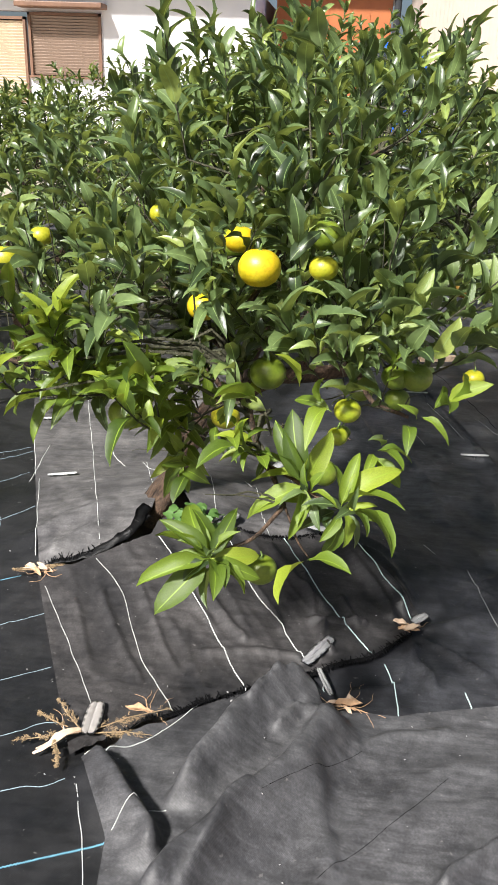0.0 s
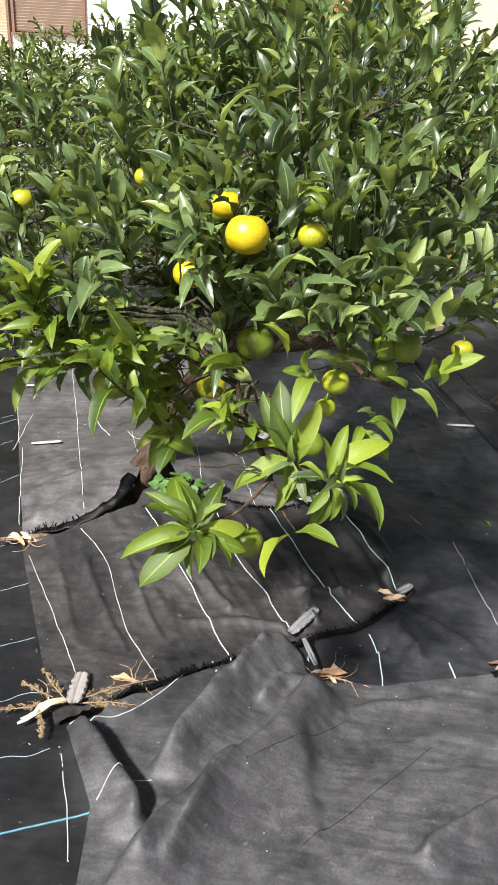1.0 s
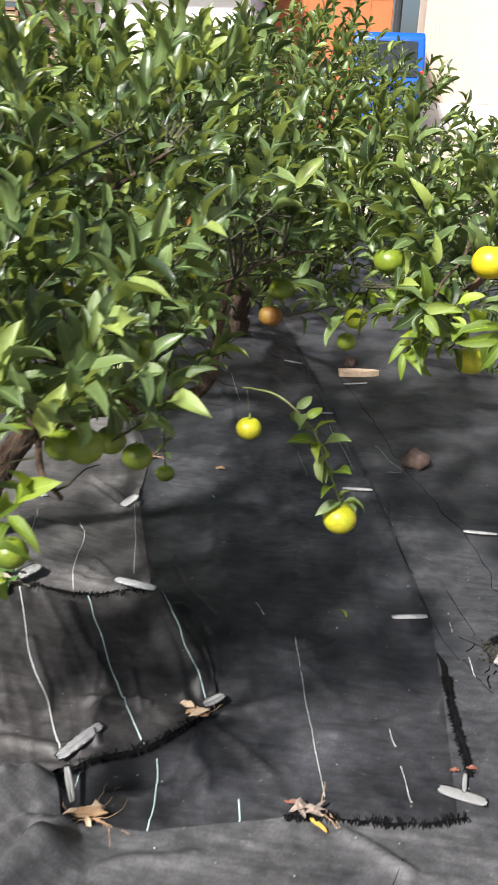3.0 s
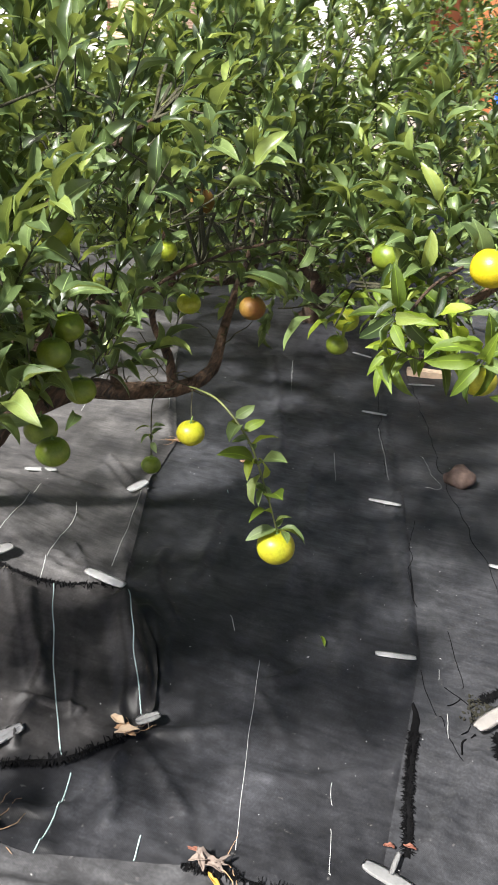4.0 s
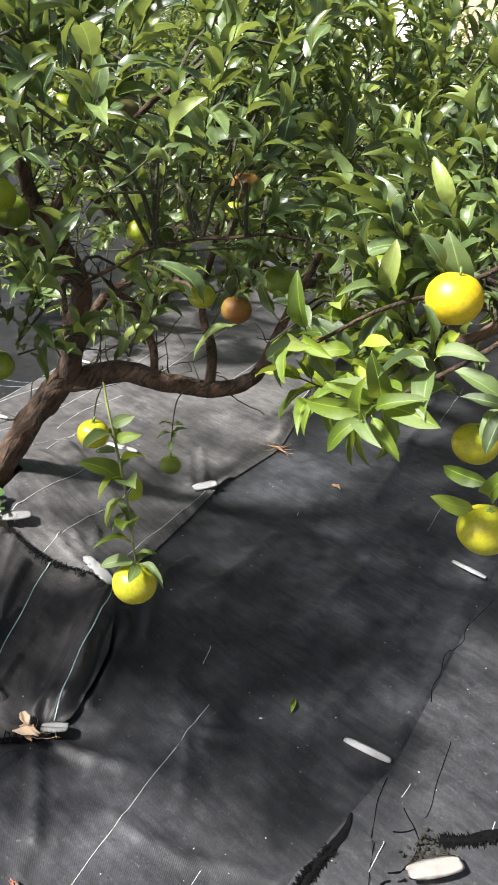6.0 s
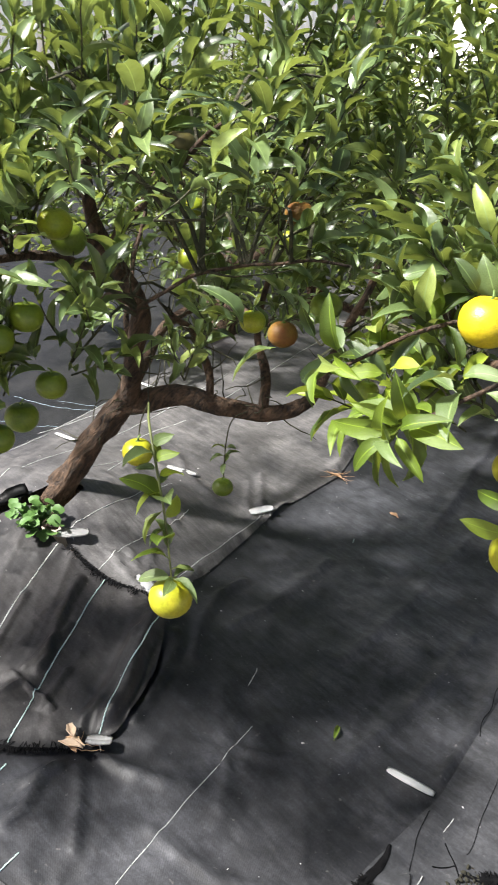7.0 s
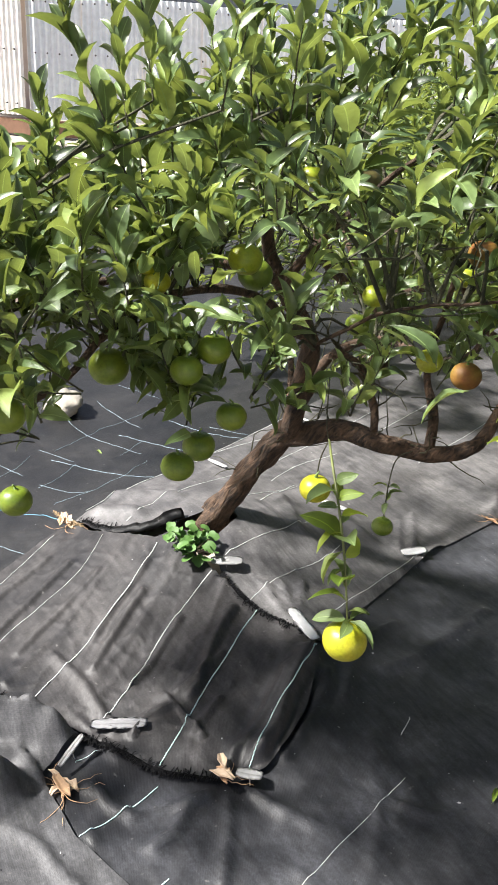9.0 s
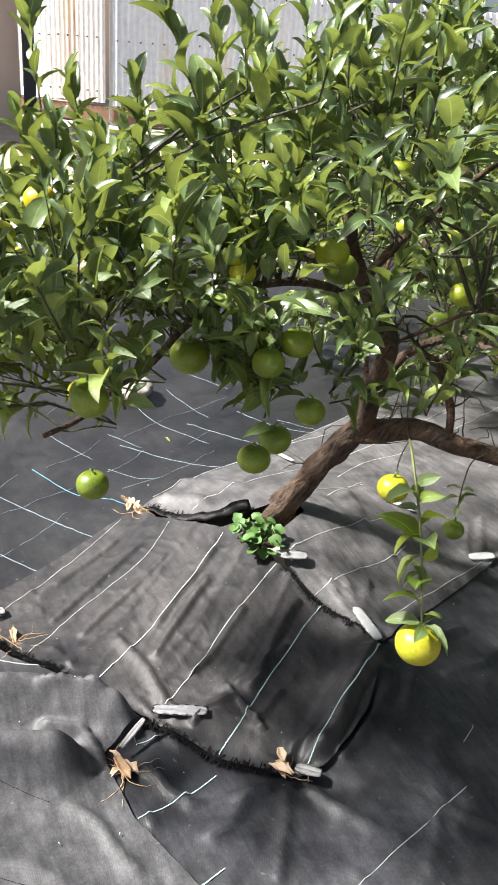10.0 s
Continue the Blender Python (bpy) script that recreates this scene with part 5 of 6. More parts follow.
def citrus_main():
    tree = thing("citrus_tree", "old leaning mandarin tree with glossy leaves and bare brown limbs", "tree")
    wood = []
    base = (-0.385, 2.395, 0.06)
    fork = (-0.13, 2.54, 0.52)
    wood += tree_limb([base, (-0.325, 2.425, 0.19), (-0.235, 2.49, 0.36), fork], 0.041, 0.036, tree, "trunk", 26, 1, 0.26, 0.075)
    wood += tree_limb([(-0.16, 2.53, 0.47), (0.03, 2.59, 0.545), (0.194, 2.633, 0.555), (0.30, 2.69, 0.575), (0.37, 2.76, 0.64), (0.38, 2.84, 0.78), (0.42, 2.9, 1.0)], 0.036, 0.008, tree, "limb", 12, 2)
    wood += tree_limb([(0.28, 2.68, 0.58), (0.24, 2.70, 0.68), (0.20, 2.72, 0.80), (0.24, 2.72, 1.05)], 0.016, 0.006, tree, "limb", 9, 3)
    wood += tree_limb([(-0.2, 2.6, 0.5), (-0.33, 2.8, 0.62), (-0.29, 2.95, 0.682), (-0.12, 2.95, 0.697), (0.065, 2.95, 0.72), (0.136, 2.95, 0.813), (0.14, 2.95, 0.95)], 0.017, 0.008, tree, "limb", 9, 15)
    wood += tree_limb([(0.34, 2.2, 0.94), (0.46, 2.21, 1.04), (0.539, 2.222, 1.08), (0.568, 2.311, 1.094), (0.629, 2.385, 1.096), (0.7, 2.45, 1.1)], 0.0045, 0.003, tree, "limb", 7, 16)
    wood += tree_limb([(0.128, 2.62, 0.54), (0.107, 2.62, 0.639), (0.077, 2.6, 0.702), (0.054, 2.58, 0.75), (0.022, 2.56, 0.774), (0.0, 2.555, 0.80)], 0.013, 0.007, tree, "limb", 8, 17)
    wood += tree_limb([(-0.15, 2.53, 0.47), (-0.06, 2.48, 0.66), (0.0, 2.46, 0.815), (-0.07, 2.42, 0.93), (-0.12, 2.40, 1.02), (-0.10, 2.36, 1.12), (0.0, 2.3, 1.22), (0.04, 2.28, 1.36)], 0.032, 0.009, tree, "limb", 11, 4)
    wood += tree_limb([(-0.05, 2.40, 0.97), (0.05, 2.45, 1.12), (0.16, 2.46, 1.22), (0.3, 2.45, 1.32)], 0.014, 0.005, tree, "limb", 8, 5)
    wood += tree_limb([(-0.01, 2.46, 0.82), (0.06, 2.2, 1.0), (0.12, 1.92, 1.0), (0.22, 1.70, 0.92), (0.30, 1.56, 0.87), (0.37, 1.46, 0.86)], 0.012, 0.004, tree, "limb", 8, 6)
    wood += tree_limb([(-0.05, 2.40, 0.97), (-0.14, 2.2, 1.02), (-0.18, 1.98, 0.98), (-0.12, 1.72, 0.96), (0.0, 1.55, 0.94), (0.06, 1.40, 0.88), (0.14, 1.22, 0.76)], 0.014, 0.004, tree, "limb", 8, 7)
    wood += tree_limb([(-0.14, 2.2, 1.0), (-0.32, 2.12, 0.92), (-0.48, 2.0, 0.88), (-0.62, 1.95, 0.92)], 0.010, 0.004, tree, "limb", 8, 8)
    wood += tree_limb([(-0.16, 2.54, 0.5), (-0.38, 2.7, 0.78), (-0.5, 2.85, 1.0), (-0.55, 2.95, 1.15)], 0.011, 0.004, tree, "limb", 8, 9)
    wood += tree_limb([(0.03, 2.3, 0.84), (0.2, 2.25, 0.94), (0.35, 2.2, 0.94)], 0.010, 0.005, tree, "limb", 7, 10)
    wood += tree_limb([(-0.03, 1.6, 0.96), (0.05, 1.6, 1.08), (0.1, 1.63, 1.2)], 0.008, 0.004, tree, "limb", 7, 11)
    front = [ball(-0.35, 1.42, 1.0, 0.12, 8), ball(-0.22, 1.55, 0.96, 0.11, 8), ball(-0.36, 1.72, 0.96, 0.13, 8), ball(-0.20, 1.67, 0.98, 0.12, 8),
             ball(-0.51, 1.90, 1.0, 0.14, 8), ball(-0.09, 1.68, 1.0, 0.12, 8, 0.1), ball(0.05, 1.57, 1.06, 0.13, 11), ball(0.16, 1.63, 1.0, 0.13, 9, 0.1),
             ball(0.19, 1.44, 1.04, 0.13, 11), ball(0.32, 1.44, 1.04, 0.12, 10), ball(0.40, 1.68, 1.02, 0.13, 9), ball(0.31, 1.80, 1.06, 0.13, 10, 0.1),
             ball(0.43, 2.05, 1.22, 0.14, 11, 0.2), ball(0.08, 1.95, 1.18, 0.14, 11, 0.1), ball(-0.07, 1.54, 1.08, 0.11, 8)]
    side = [ball(0.27, 1.38, 0.96, 0.09, 6), ball(-0.03, 1.42, 0.98, 0.08, 5), ball(0.07, 1.41, 0.92, 0.07, 4), ball(0.37, 1.54, 0.94, 0.07, 5), ball(0.31, 1.52, 1.04, 0.10, 7),
            ball(0.18, 1.70, 1.03, 0.12, 8), ball(0.16, 1.83, 0.96, 0.09, 7), ball(0.10, 1.90, 1.12, 0.12, 9), ball(0.02, 2.12, 1.02, 0.10, 5), ball(-0.08, 2.22, 1.02, 0.10, 4), ball(-0.02, 2.18, 1.16, 0.12, 9), ball(-0.12, 2.0, 0.95, 0.11, 7), ball(-0.15, 2.08, 1.16, 0.14, 10), ball(0.10, 1.78, 1.08, 0.11, 7, 0.1),
            ball(0.11, 2.01, 1.02, 0.10, 7), ball(0.16, 1.97, 0.88, 0.06, 4), ball(0.24, 1.96, 0.80, 0.04, 2), ball(0.33, 2.0, 0.87, 0.06, 4), ball(0.24, 1.92, 0.85, 0.06, 4), ball(0.40, 2.03, 0.93, 0.06, 4), ball(0.13, 2.55, 0.67, 0.05, 4), ball(0.34, 2.62, 0.78, 0.06, 3), ball(-0.5, 3.2, 0.7, 0.14, 4), ball(-0.02, 1.62, 0.86, 0.05, 4), ball(-0.06, 1.72, 0.80, 0.05, 4), ball(0.03, 1.72, 0.72, 0.05, 4), ball(-0.14, 2.28, 1.27, 0.14, 10, 0.3)]
    back = [ball(-0.01, 2.41, 1.28, 0.14, 10, 0.3), ball(0.08, 2.53, 1.30, 0.14, 10, 0.3), ball(0.20, 2.49, 1.06, 0.09, 6), ball(0.34, 2.36, 0.88, 0.06, 4), ball(0.40, 2.40, 0.92, 0.06, 4),
            ball(0.24, 2.66, 1.14, 0.15, 12), ball(0.47, 2.38, 1.14, 0.14, 10), ball(0.58, 2.53, 0.98, 0.10, 6), ball(0.39, 1.87, 0.88, 0.07, 5), ball(-0.32, 2.57, 1.2, 0.2, 13), ball(-0.53, 2.83, 1.15, 0.18, 11), ball(-0.42, 3.0, 0.86, 0.16, 4), ball(-0.6, 3.2, 0.82, 0.16, 5), ball(-0.2, 2.95, 0.95, 0.12, 4),
            ball(-0.67, 2.09, 1.02, 0.14, 8), ball(-0.78, 2.35, 1.05, 0.14, 8), ball(-0.34, 2.12, 1.08, 0.16, 10), ball(0.26, 2.14, 1.3, 0.15, 11, 0.3),
            ball(-0.28, 2.65, 1.33, 0.16, 12, 0.4), ball(-0.10, 2.75, 1.43, 0.16, 12, 0.4), ball(0.20, 2.85, 1.43, 0.16, 12, 0.4), ball(0.36, 2.62, 1.40, 0.14, 10, 0.4)]
    sprouts = [((-0.107, 1.60, 1.33), (-0.148, 1.58, 1.57)), ((0.20, 1.84, 1.36), (0.165, 1.82, 1.60)), ((0.12, 1.93, 1.40), (0.10, 1.91, 1.62)),
               ((0.37, 1.93, 1.40), (0.47, 1.90, 1.57)), ((0.31, 2.03, 1.38), (0.32, 2.01, 1.59)),
               ((0.26, 1.85, 1.22), (0.163, 1.665, 1.50)), ((0.11, 2.01, 1.27), (0.066, 1.94, 1.48)), ((0.04, 2.28, 1.32), (0.016, 2.24, 1.55)), ((0.14, 2.40, 1.37), (0.166, 2.43, 1.56)),
               ((-0.225, 1.73, 1.2), (-0.248, 1.70, 1.37)), ((0.06, 2.12, 1.35), (0.07, 2.15, 1.55)), ((0.40, 2.49, 1.22), (0.376, 2.48, 1.48)), ((0.20, 2.23, 1.2), (0.224, 2.27, 1.44))]
    low = [ball(0.14, 1.30, 0.86, 0.05, 3), ball(-0.08, 1.27, 0.87, 0.06, 4), ball(-0.33, 1.28, 0.93, 0.09, 5, -0.1), ball(-0.25, 1.42, 0.91, 0.09, 7),
           ball(-0.16, 1.43, 0.88, 0.06, 4), ball(-0.20, 1.36, 0.93, 0.05, 4), ball(-0.08, 1.55, 0.80, 0.06, 5), ball(-0.15, 1.60, 0.76, 0.05, 4), ball(-0.13, 1.52, 0.86, 0.05, 3), ball(-0.09, 1.64, 0.74, 0.05, 5), ball(-0.10, 1.56, 0.78, 0.05, 4), ball(0.30, 1.34, 0.90, 0.06, 4)]
    tree_limb([(0.14, 1.22, 0.76), (0.09, 1.18, 0.72), (0.04, 1.15, 0.705)], 0.004, 0.003, tree, "limb", 6, 12)
    tree_limb([(0.10, 1.30, 0.81), (0.18, 1.25, 0.79), (0.255, 1.22, 0.775)], 0.004, 0.003, tree, "limb", 6, 13)
    tree_limb([(0.14, 1.22, 0.76), (0.17, 1.21, 0.70), (0.195, 1.205, 0.67)], 0.0025, 0.0018, tree, "limb", 5, 14)
    rosette(tree, (0.03, 1.14, 0.70), (-0.3, -0.35, 0.65), 12, (0.058, 0.088), 21)
    rosette(tree, (0.19, 1.24, 0.785), (0.0, -0.45, 0.5), 11, (0.058, 0.082), 22)
    rosette(tree, (0.26, 1.215, 0.775), (0.3, -0.5, 0.3), 12, (0.06, 0.088), 23)
    rosette(tree, (0.0, 1.36, 0.86), (-0.1, -0.5, 0.4), 10, (0.06, 0.082), 24)
    rosette(tree, (0.31, 1.30, 0.86), (0.3, -0.4, 0.5), 10, (0.06, 0.085), 25)
    for tip in ((-0.044, 1.22, 0.772), (-0.059, 1.057, 0.623), (0.117, 1.16, 0.695), (0.118, 1.129, 0.669), (0.055, 1.037, 0.69), (-0.066, 1.126, 0.749), (-0.058, 1.14, 0.771), (-0.094, 1.073, 0.676), (0.068, 1.166, 0.78), (0.099, 1.10, 0.667), (0.008, 1.16, 0.783)):
        blade(tree, (0.025, 1.13, 0.70), tip, LEAF_YOUNG)
    for k, tip in enumerate(((0.12, 1.279, 0.91), (0.144, 1.288, 0.93), (0.089, 1.255, 0.87), (0.223, 1.277, 0.90), (0.277, 1.258, 0.87), (0.102, 1.244, 0.84), (0.085, 1.195, 0.766), (0.169, 1.183, 0.725), (0.337, 1.252, 0.866), (0.344, 1.193, 0.843))):
        blade(tree, (0.25, 1.22, 0.78) if k in (4, 8, 9) else (0.18, 1.25, 0.80), tip, LEAF_YOUNG)
    blade(tree, (0.195, 1.203, 0.669), (0.273, 1.154, 0.695), LEAF_YOUNG)
    blade(tree, (0.19, 1.20, 0.668), (0.144, 1.097, 0.657), LEAF_YOUNG)
    blade(tree, (0.25, 1.21, 0.76), (0.235, 1.20, 0.675), LEAF_YOUNG)
    blade(tree, (0.28, 1.19, 0.79), (0.345, 1.101, 0.775), LEAF_YOUNG)
    dress(tree, wood, (0.0, 2.3, 0.9), front + side + back, low, 11, sprouts=sprouts, bare=170)
    return tree


citrus_main()


def citrus_right():
    """The neighbour to the right, whose tips with large fruit come close."""
    tree = thing("citrus_tree", "mandarin tree with rosettes of bright leaves and large ripe fruit", "tree")
    wood = tree_limb([(2.05, 3.25, 0.0), (2.0, 3.2, 0.25), (1.9, 3.1, 0.5)], 0.06, 0.05, tree, "trunk", 12, 31, 0.25, 0.03)
    wood += tree_limb([(1.92, 3.12, 0.45), (1.65, 2.85, 0.85), (1.4, 2.65, 1.08), (1.2, 2.5, 1.12), (1.08, 2.42, 1.03), (0.95, 2.40, 0.99)], 0.03, 0.004, tree, "limb", 8, 32)
    wood += tree_limb([(1.4, 2.65, 1.08), (1.15, 2.72, 1.15), (0.95, 2.8, 1.2)], 0.012, 0.005, tree, "limb", 7, 33)
    wood += tree_limb([(1.92, 3.12, 0.45), (2.0, 2.9, 0.9), (2.1, 2.7, 1.2)], 0.03, 0.008, tree, "limb", 8, 34)
    wood += tree_limb([(1.92, 3.12, 0.45), (1.8, 3.3, 0.9), (1.6, 3.4, 1.2)], 0.03, 0.008, tree, "limb", 8, 35)
    wood += tree_limb([(1.25, 2.53, 1.12), (1.25, 2.42, 1.02), (1.26, 2.33, 0.95)], 0.006, 0.003, tree, "limb", 6, 36)
    crown = [ball(0.96, 2.51, 1.0, 0.10, 7), ball(1.11, 2.45, 1.0, 0.10, 7), ball(0.93, 2.69, 1.15, 0.13, 10), ball(1.09, 2.45, 1.14, 0.10, 7), ball(1.30, 2.51, 1.16, 0.16, 11), ball(1.49, 2.73, 1.15, 0.2, 13),
             ball(1.20, 2.89, 1.02, 0.18, 12), ball(1.61, 3.17, 1.1, 0.25, 15), ball(2.08, 2.60, 1.15, 0.3, 18), ball(2.01, 3.15, 1.2, 0.3, 18), ball(0.83, 2.27, 1.0, 0.06, 3)]
    low = [ball(0.89, 2.31, 0.98, 0.035, 3, -0.2), ball(1.01, 2.27, 0.92, 0.04, 3, -0.3), ball(1.07, 2.32, 0.96, 0.05, 3), ball(0.97, 2.36, 0.98, 0.05, 3)]
    dress(tree, wood, (1.9, 3.1, 0.8), crown, low, 12, (70, 60), (1.0, 2.3, 0.95))
    tree_limb([(1.15, 2.72, 1.15), (1.05, 2.4, 1.13), (0.965, 2.14, 1.06)], 0.006, 0.003, tree, "limb", 6, 37)
    tree_limb([(1.25, 2.53, 1.12), (1.19, 2.28, 1.1), (1.13, 2.09, 1.02)], 0.006, 0.003, tree, "limb", 6, 38)
    rosette(tree, (0.955, 2.11, 1.055), (-0.1, -0.6, -0.15), 10, (0.08, 0.11), 5)
    rosette(tree, (1.122, 2.07, 1.02), (0.05, -0.6, -0.12), 13, (0.075, 0.11), 6)
    rosette(tree, (1.21, 2.30, 0.99), (0.1, -0.5, 0.1), 8, (0.07, 0.1), 9, (1.9, 3.1, 0.8))
    rosette(tree, (1.245, 2.22, 0.875), (0.0, -0.5, -0.3), 6, (0.07, 0.1), 10, (1.9, 3.1, 0.8))
    rosette(tree, (1.16, 2.13, 1.09), (0.1, -0.3, 0.5), 6, (0.075, 0.1), 7)
    rosette(tree, (1.02, 2.17, 1.04), (0.1, -0.3, 0.4), 5, (0.07, 0.095), 8)
    return tree


def citrus_behind():
    """The tree of the next row, close behind the first."""
    tree = thing("citrus_tree", "dense mandarin tree close behind the leaning one", "tree")
    wood = tree_limb([(0.05, 5.35, 0.0), (0.1, 5.2, 0.2), (0.15, 4.95, 0.42)], 0.06, 0.05, tree, "trunk", 12, 41, 0.25, 0.03)
    for k, pts in enumerate([
        [(0.15, 4.95, 0.4), (0.4, 3.9, 0.66), (0.47, 3.35, 0.80), (0.5, 3.15, 1.0)], [(0.15, 4.95, 0.4), (0.1, 3.8, 0.62), (0.0, 3.3, 0.70), (-0.1, 3.1, 0.9)],
        [(0.15, 4.95, 0.4), (0.6, 4.0, 0.72), (0.8, 3.6, 0.95)], [(0.15, 4.95, 0.4), (-0.05, 4.2, 0.7), (-0.35, 3.9, 1.0)], [(0.15, 4.95, 0.4), (0.32, 4.45, 0.8), (0.35, 4.3, 1.2)],
    ]):
        wood += tree_limb(pts, 0.028, 0.008, tree, "limb", 8, 42 + k)
    near = [ball(0.24, 2.96, 1.16, 0.16, 13), ball(0.43, 3.08, 1.14, 0.16, 13), ball(0.53, 3.21, 1.26, 0.17, 13, 0.3), ball(0.10, 3.20, 0.98, 0.15, 11), ball(0.29, 3.14, 0.90, 0.12, 9), ball(0.71, 3.30, 1.15, 0.17, 13),
            ball(0.52, 3.33, 0.98, 0.15, 11), ball(0.69, 2.82, 1.12, 0.14, 11), ball(-0.14, 3.16, 1.1, 0.18, 13), ball(0.12, 3.35, 1.3, 0.2, 15, 0.3), ball(0.78, 3.52, 0.92, 0.15, 9), ball(0.50, 2.88, 0.95, 0.1, 6)] + [ball(x, 3.66 + 0.3 * abs(x - 0.2), 0.72 + 0.05 * (k % 2), 0.14, 8, -0.1) for k, x in enumerate((-0.12, 0.03, 0.17, 0.31, 0.46, 0.60, 0.76))]
    rest = [ball(0.44, 3.64, 1.36, 0.25, 18, 0.3), ball(0.04, 3.71, 1.3, 0.25, 18, 0.2), ball(-0.32, 3.57, 1.05, 0.2, 13), ball(-0.35, 3.93, 1.1, 0.25, 15), ball(0.84, 3.71, 1.1, 0.22, 14), ball(0.47, 4.23, 1.2, 0.3, 18), ball(0.0, 3.65, 1.42, 0.15, 9, 0.3), ball(-0.1, 3.6, 1.40, 0.15, 9, 0.3), ball(0.12, 3.72, 1.40, 0.15, 9, 0.3), ball(0.06, 4.16, 1.1, 0.3, 14), ball(0.88, 3.46, 1.2, 0.15, 9)]
    dress(tree, wood, (0.25, 3.75, 0.8), near + rest, [], 13, (60, 0), (0.5, 3.0, 1.0), LEAF_FAR)
    return tree


citrus_right()
citrus_behind()


def citrus_far(at, turn, seed, label, wide=1.0, tall=1.0, group="trees of the orchard"):
    """A neighbouring tree: low trunk, spreading limbs, crown down to knee height."""
    tree = thing("citrus_tree", label, "tree", (at[0], at[1], 0), turn, group)
    rnd = random.Random(seed)
    z0 = at[2]
    wood = tree_limb([(0, 0, z0), (0.03, 0.02, z0 + 0.2), (0.02, 0.0, z0 + 0.42)], 0.06, 0.05, tree, "trunk", 10, seed, 0.25, 0.03)
    lumps = []
    for k in range(6):
        a = math.tau * k / 6 + rnd.uniform(-0.3, 0.3)
        r = wide * rnd.uniform(0.62, 0.85)
        c, s = math.cos(a), math.sin(a)
        h = z0 + tall * rnd.uniform(0.95, 1.2)
        wood += tree_limb([(0.02, 0, z0 + 0.38), (c * r * 0.4, s * r * 0.4, z0 + 0.62 * tall), (c * r * 0.75, s * r * 0.75, h - 0.15), (c * r, s * r, h + 0.1)], 0.03, 0.008, tree, "limb", 7, seed + k)
        lumps.append(((c * r, s * r, h - 0.05), (0.32, 0.32, 0.26), 24, 0.1))
        lumps.append(((c * r * 1.15, s * r * 1.15, z0 + 0.72 * tall), (0.26, 0.26, 0.2), 14, -0.1))
        lumps.append(((c * r * 0.8, s * r * 0.8, z0 + 0.45 * tall), (0.3, 0.3, 0.18), 10, -0.2))
        lumps.append(((c * r * 0.55, s * r * 0.55, h + 0.22), (0.3, 0.3, 0.16), 13, 0.3))
    lumps.append(((0, 0, z0 + 1.4 * tall), (0.35, 0.35, 0.18), 16, 0.3))
    leaves, twigs = [], []
    grow(tree, rnd, lumps, wood, leaves, twigs, (0, 0, z0 + 0.8))
    leaf_cloud("crown", leaves, LEAF_FAR, tree)
    twig_mesh("fine_wood", twigs, tree)
    return tree


far = "bushy green mandarin tree of the next rows"
t1 = citrus_far((-1.55, 4.15, 0.0), 0, 21, far, 1.0, 0.80)
copy_thing(t1, pose(1.9, 5.2, 0.0, 0, 0, 160))
copy_thing(t1, pose(-0.5, 5.7, 0.05, 0, 0, 30))
copy_thing(t1, pose(-2.7, 6.1, 0.0, 0, 0, 120) @ Matrix.Scale(1.06, 4))
copy_thing(t1, pose(0.12, 6.9, 0.12, 0, 0, 260) @ Matrix.Scale(1.3, 4))
copy_thing(t1, pose(-1.7, 7.8, 0.1, 0, 0, 310) @ Matrix.Scale(1.1, 4))
copy_thing(t1, pose(-4.2, 7.0, 0.2, 0, 0, 200))


# ---- fruit ----
def fruit_body(rad, flat=0.86, seed=0):
    bm = bmesh.new()
    bmesh.ops.create_uvsphere(bm, u_segments=28, v_segments=18, radius=1.0)
    for v in bm.verts:
        z = v.co.z
        dip = 0.10 * math.exp(-((z - 1) / 0.10) ** 2) + 0.05 * math.exp(-((z + 1) / 0.08) ** 2)
        k = 1 + 0.018 * noise.noise(v.co * 1.6 + Vector((seed, 0, 0)))
        v.co = Vector((v.co.x * k, v.co.y * k, (z - math.copysign(dip, z)) * flat * k)) * rad
    return bm


def mandarin(at, rad, peel, label, lean=(0, 0), stalk=0.012):
    ob = thing("mandarin", label, "fruit", at, 0, "mandarins on the trees")
    ob.rotation_euler = (lean[0], lean[1], random.uniform(0, 6))
    part("body", fruit_body(rad, 0.87 + random.uniform(-0.03, 0.05), at[0] * 7), peel, ob, smooth=True)
    bm = bmesh.new()
    top = rad * 0.78
    hub = bm.verts.new((0, 0, top + 0.003))
    ring = []
    for k in range(10):
        r = rad * (0.2 if k % 2 else 0.11)
        a = math.tau * k / 10
        ring.append(bm.verts.new((r * math.cos(a), r * math.sin(a), top + 0.0005)))
    for k in range(10):
        bm.faces.new((hub, ring[k], ring[(k + 1) % 10]))
    tube(bm, [(0, 0, top), (0.002, 0, top + stalk * 0.5), (-0.004, 0.004, top + stalk)], [0.0026, 0.002, 0.0018], 6)
    part("calyx", bm, CALYX, ob)
    return ob


for at, rad, peel, label in FRUIT_MAIN + FRUIT_SIDE:
    mandarin(at, rad, peel, label)


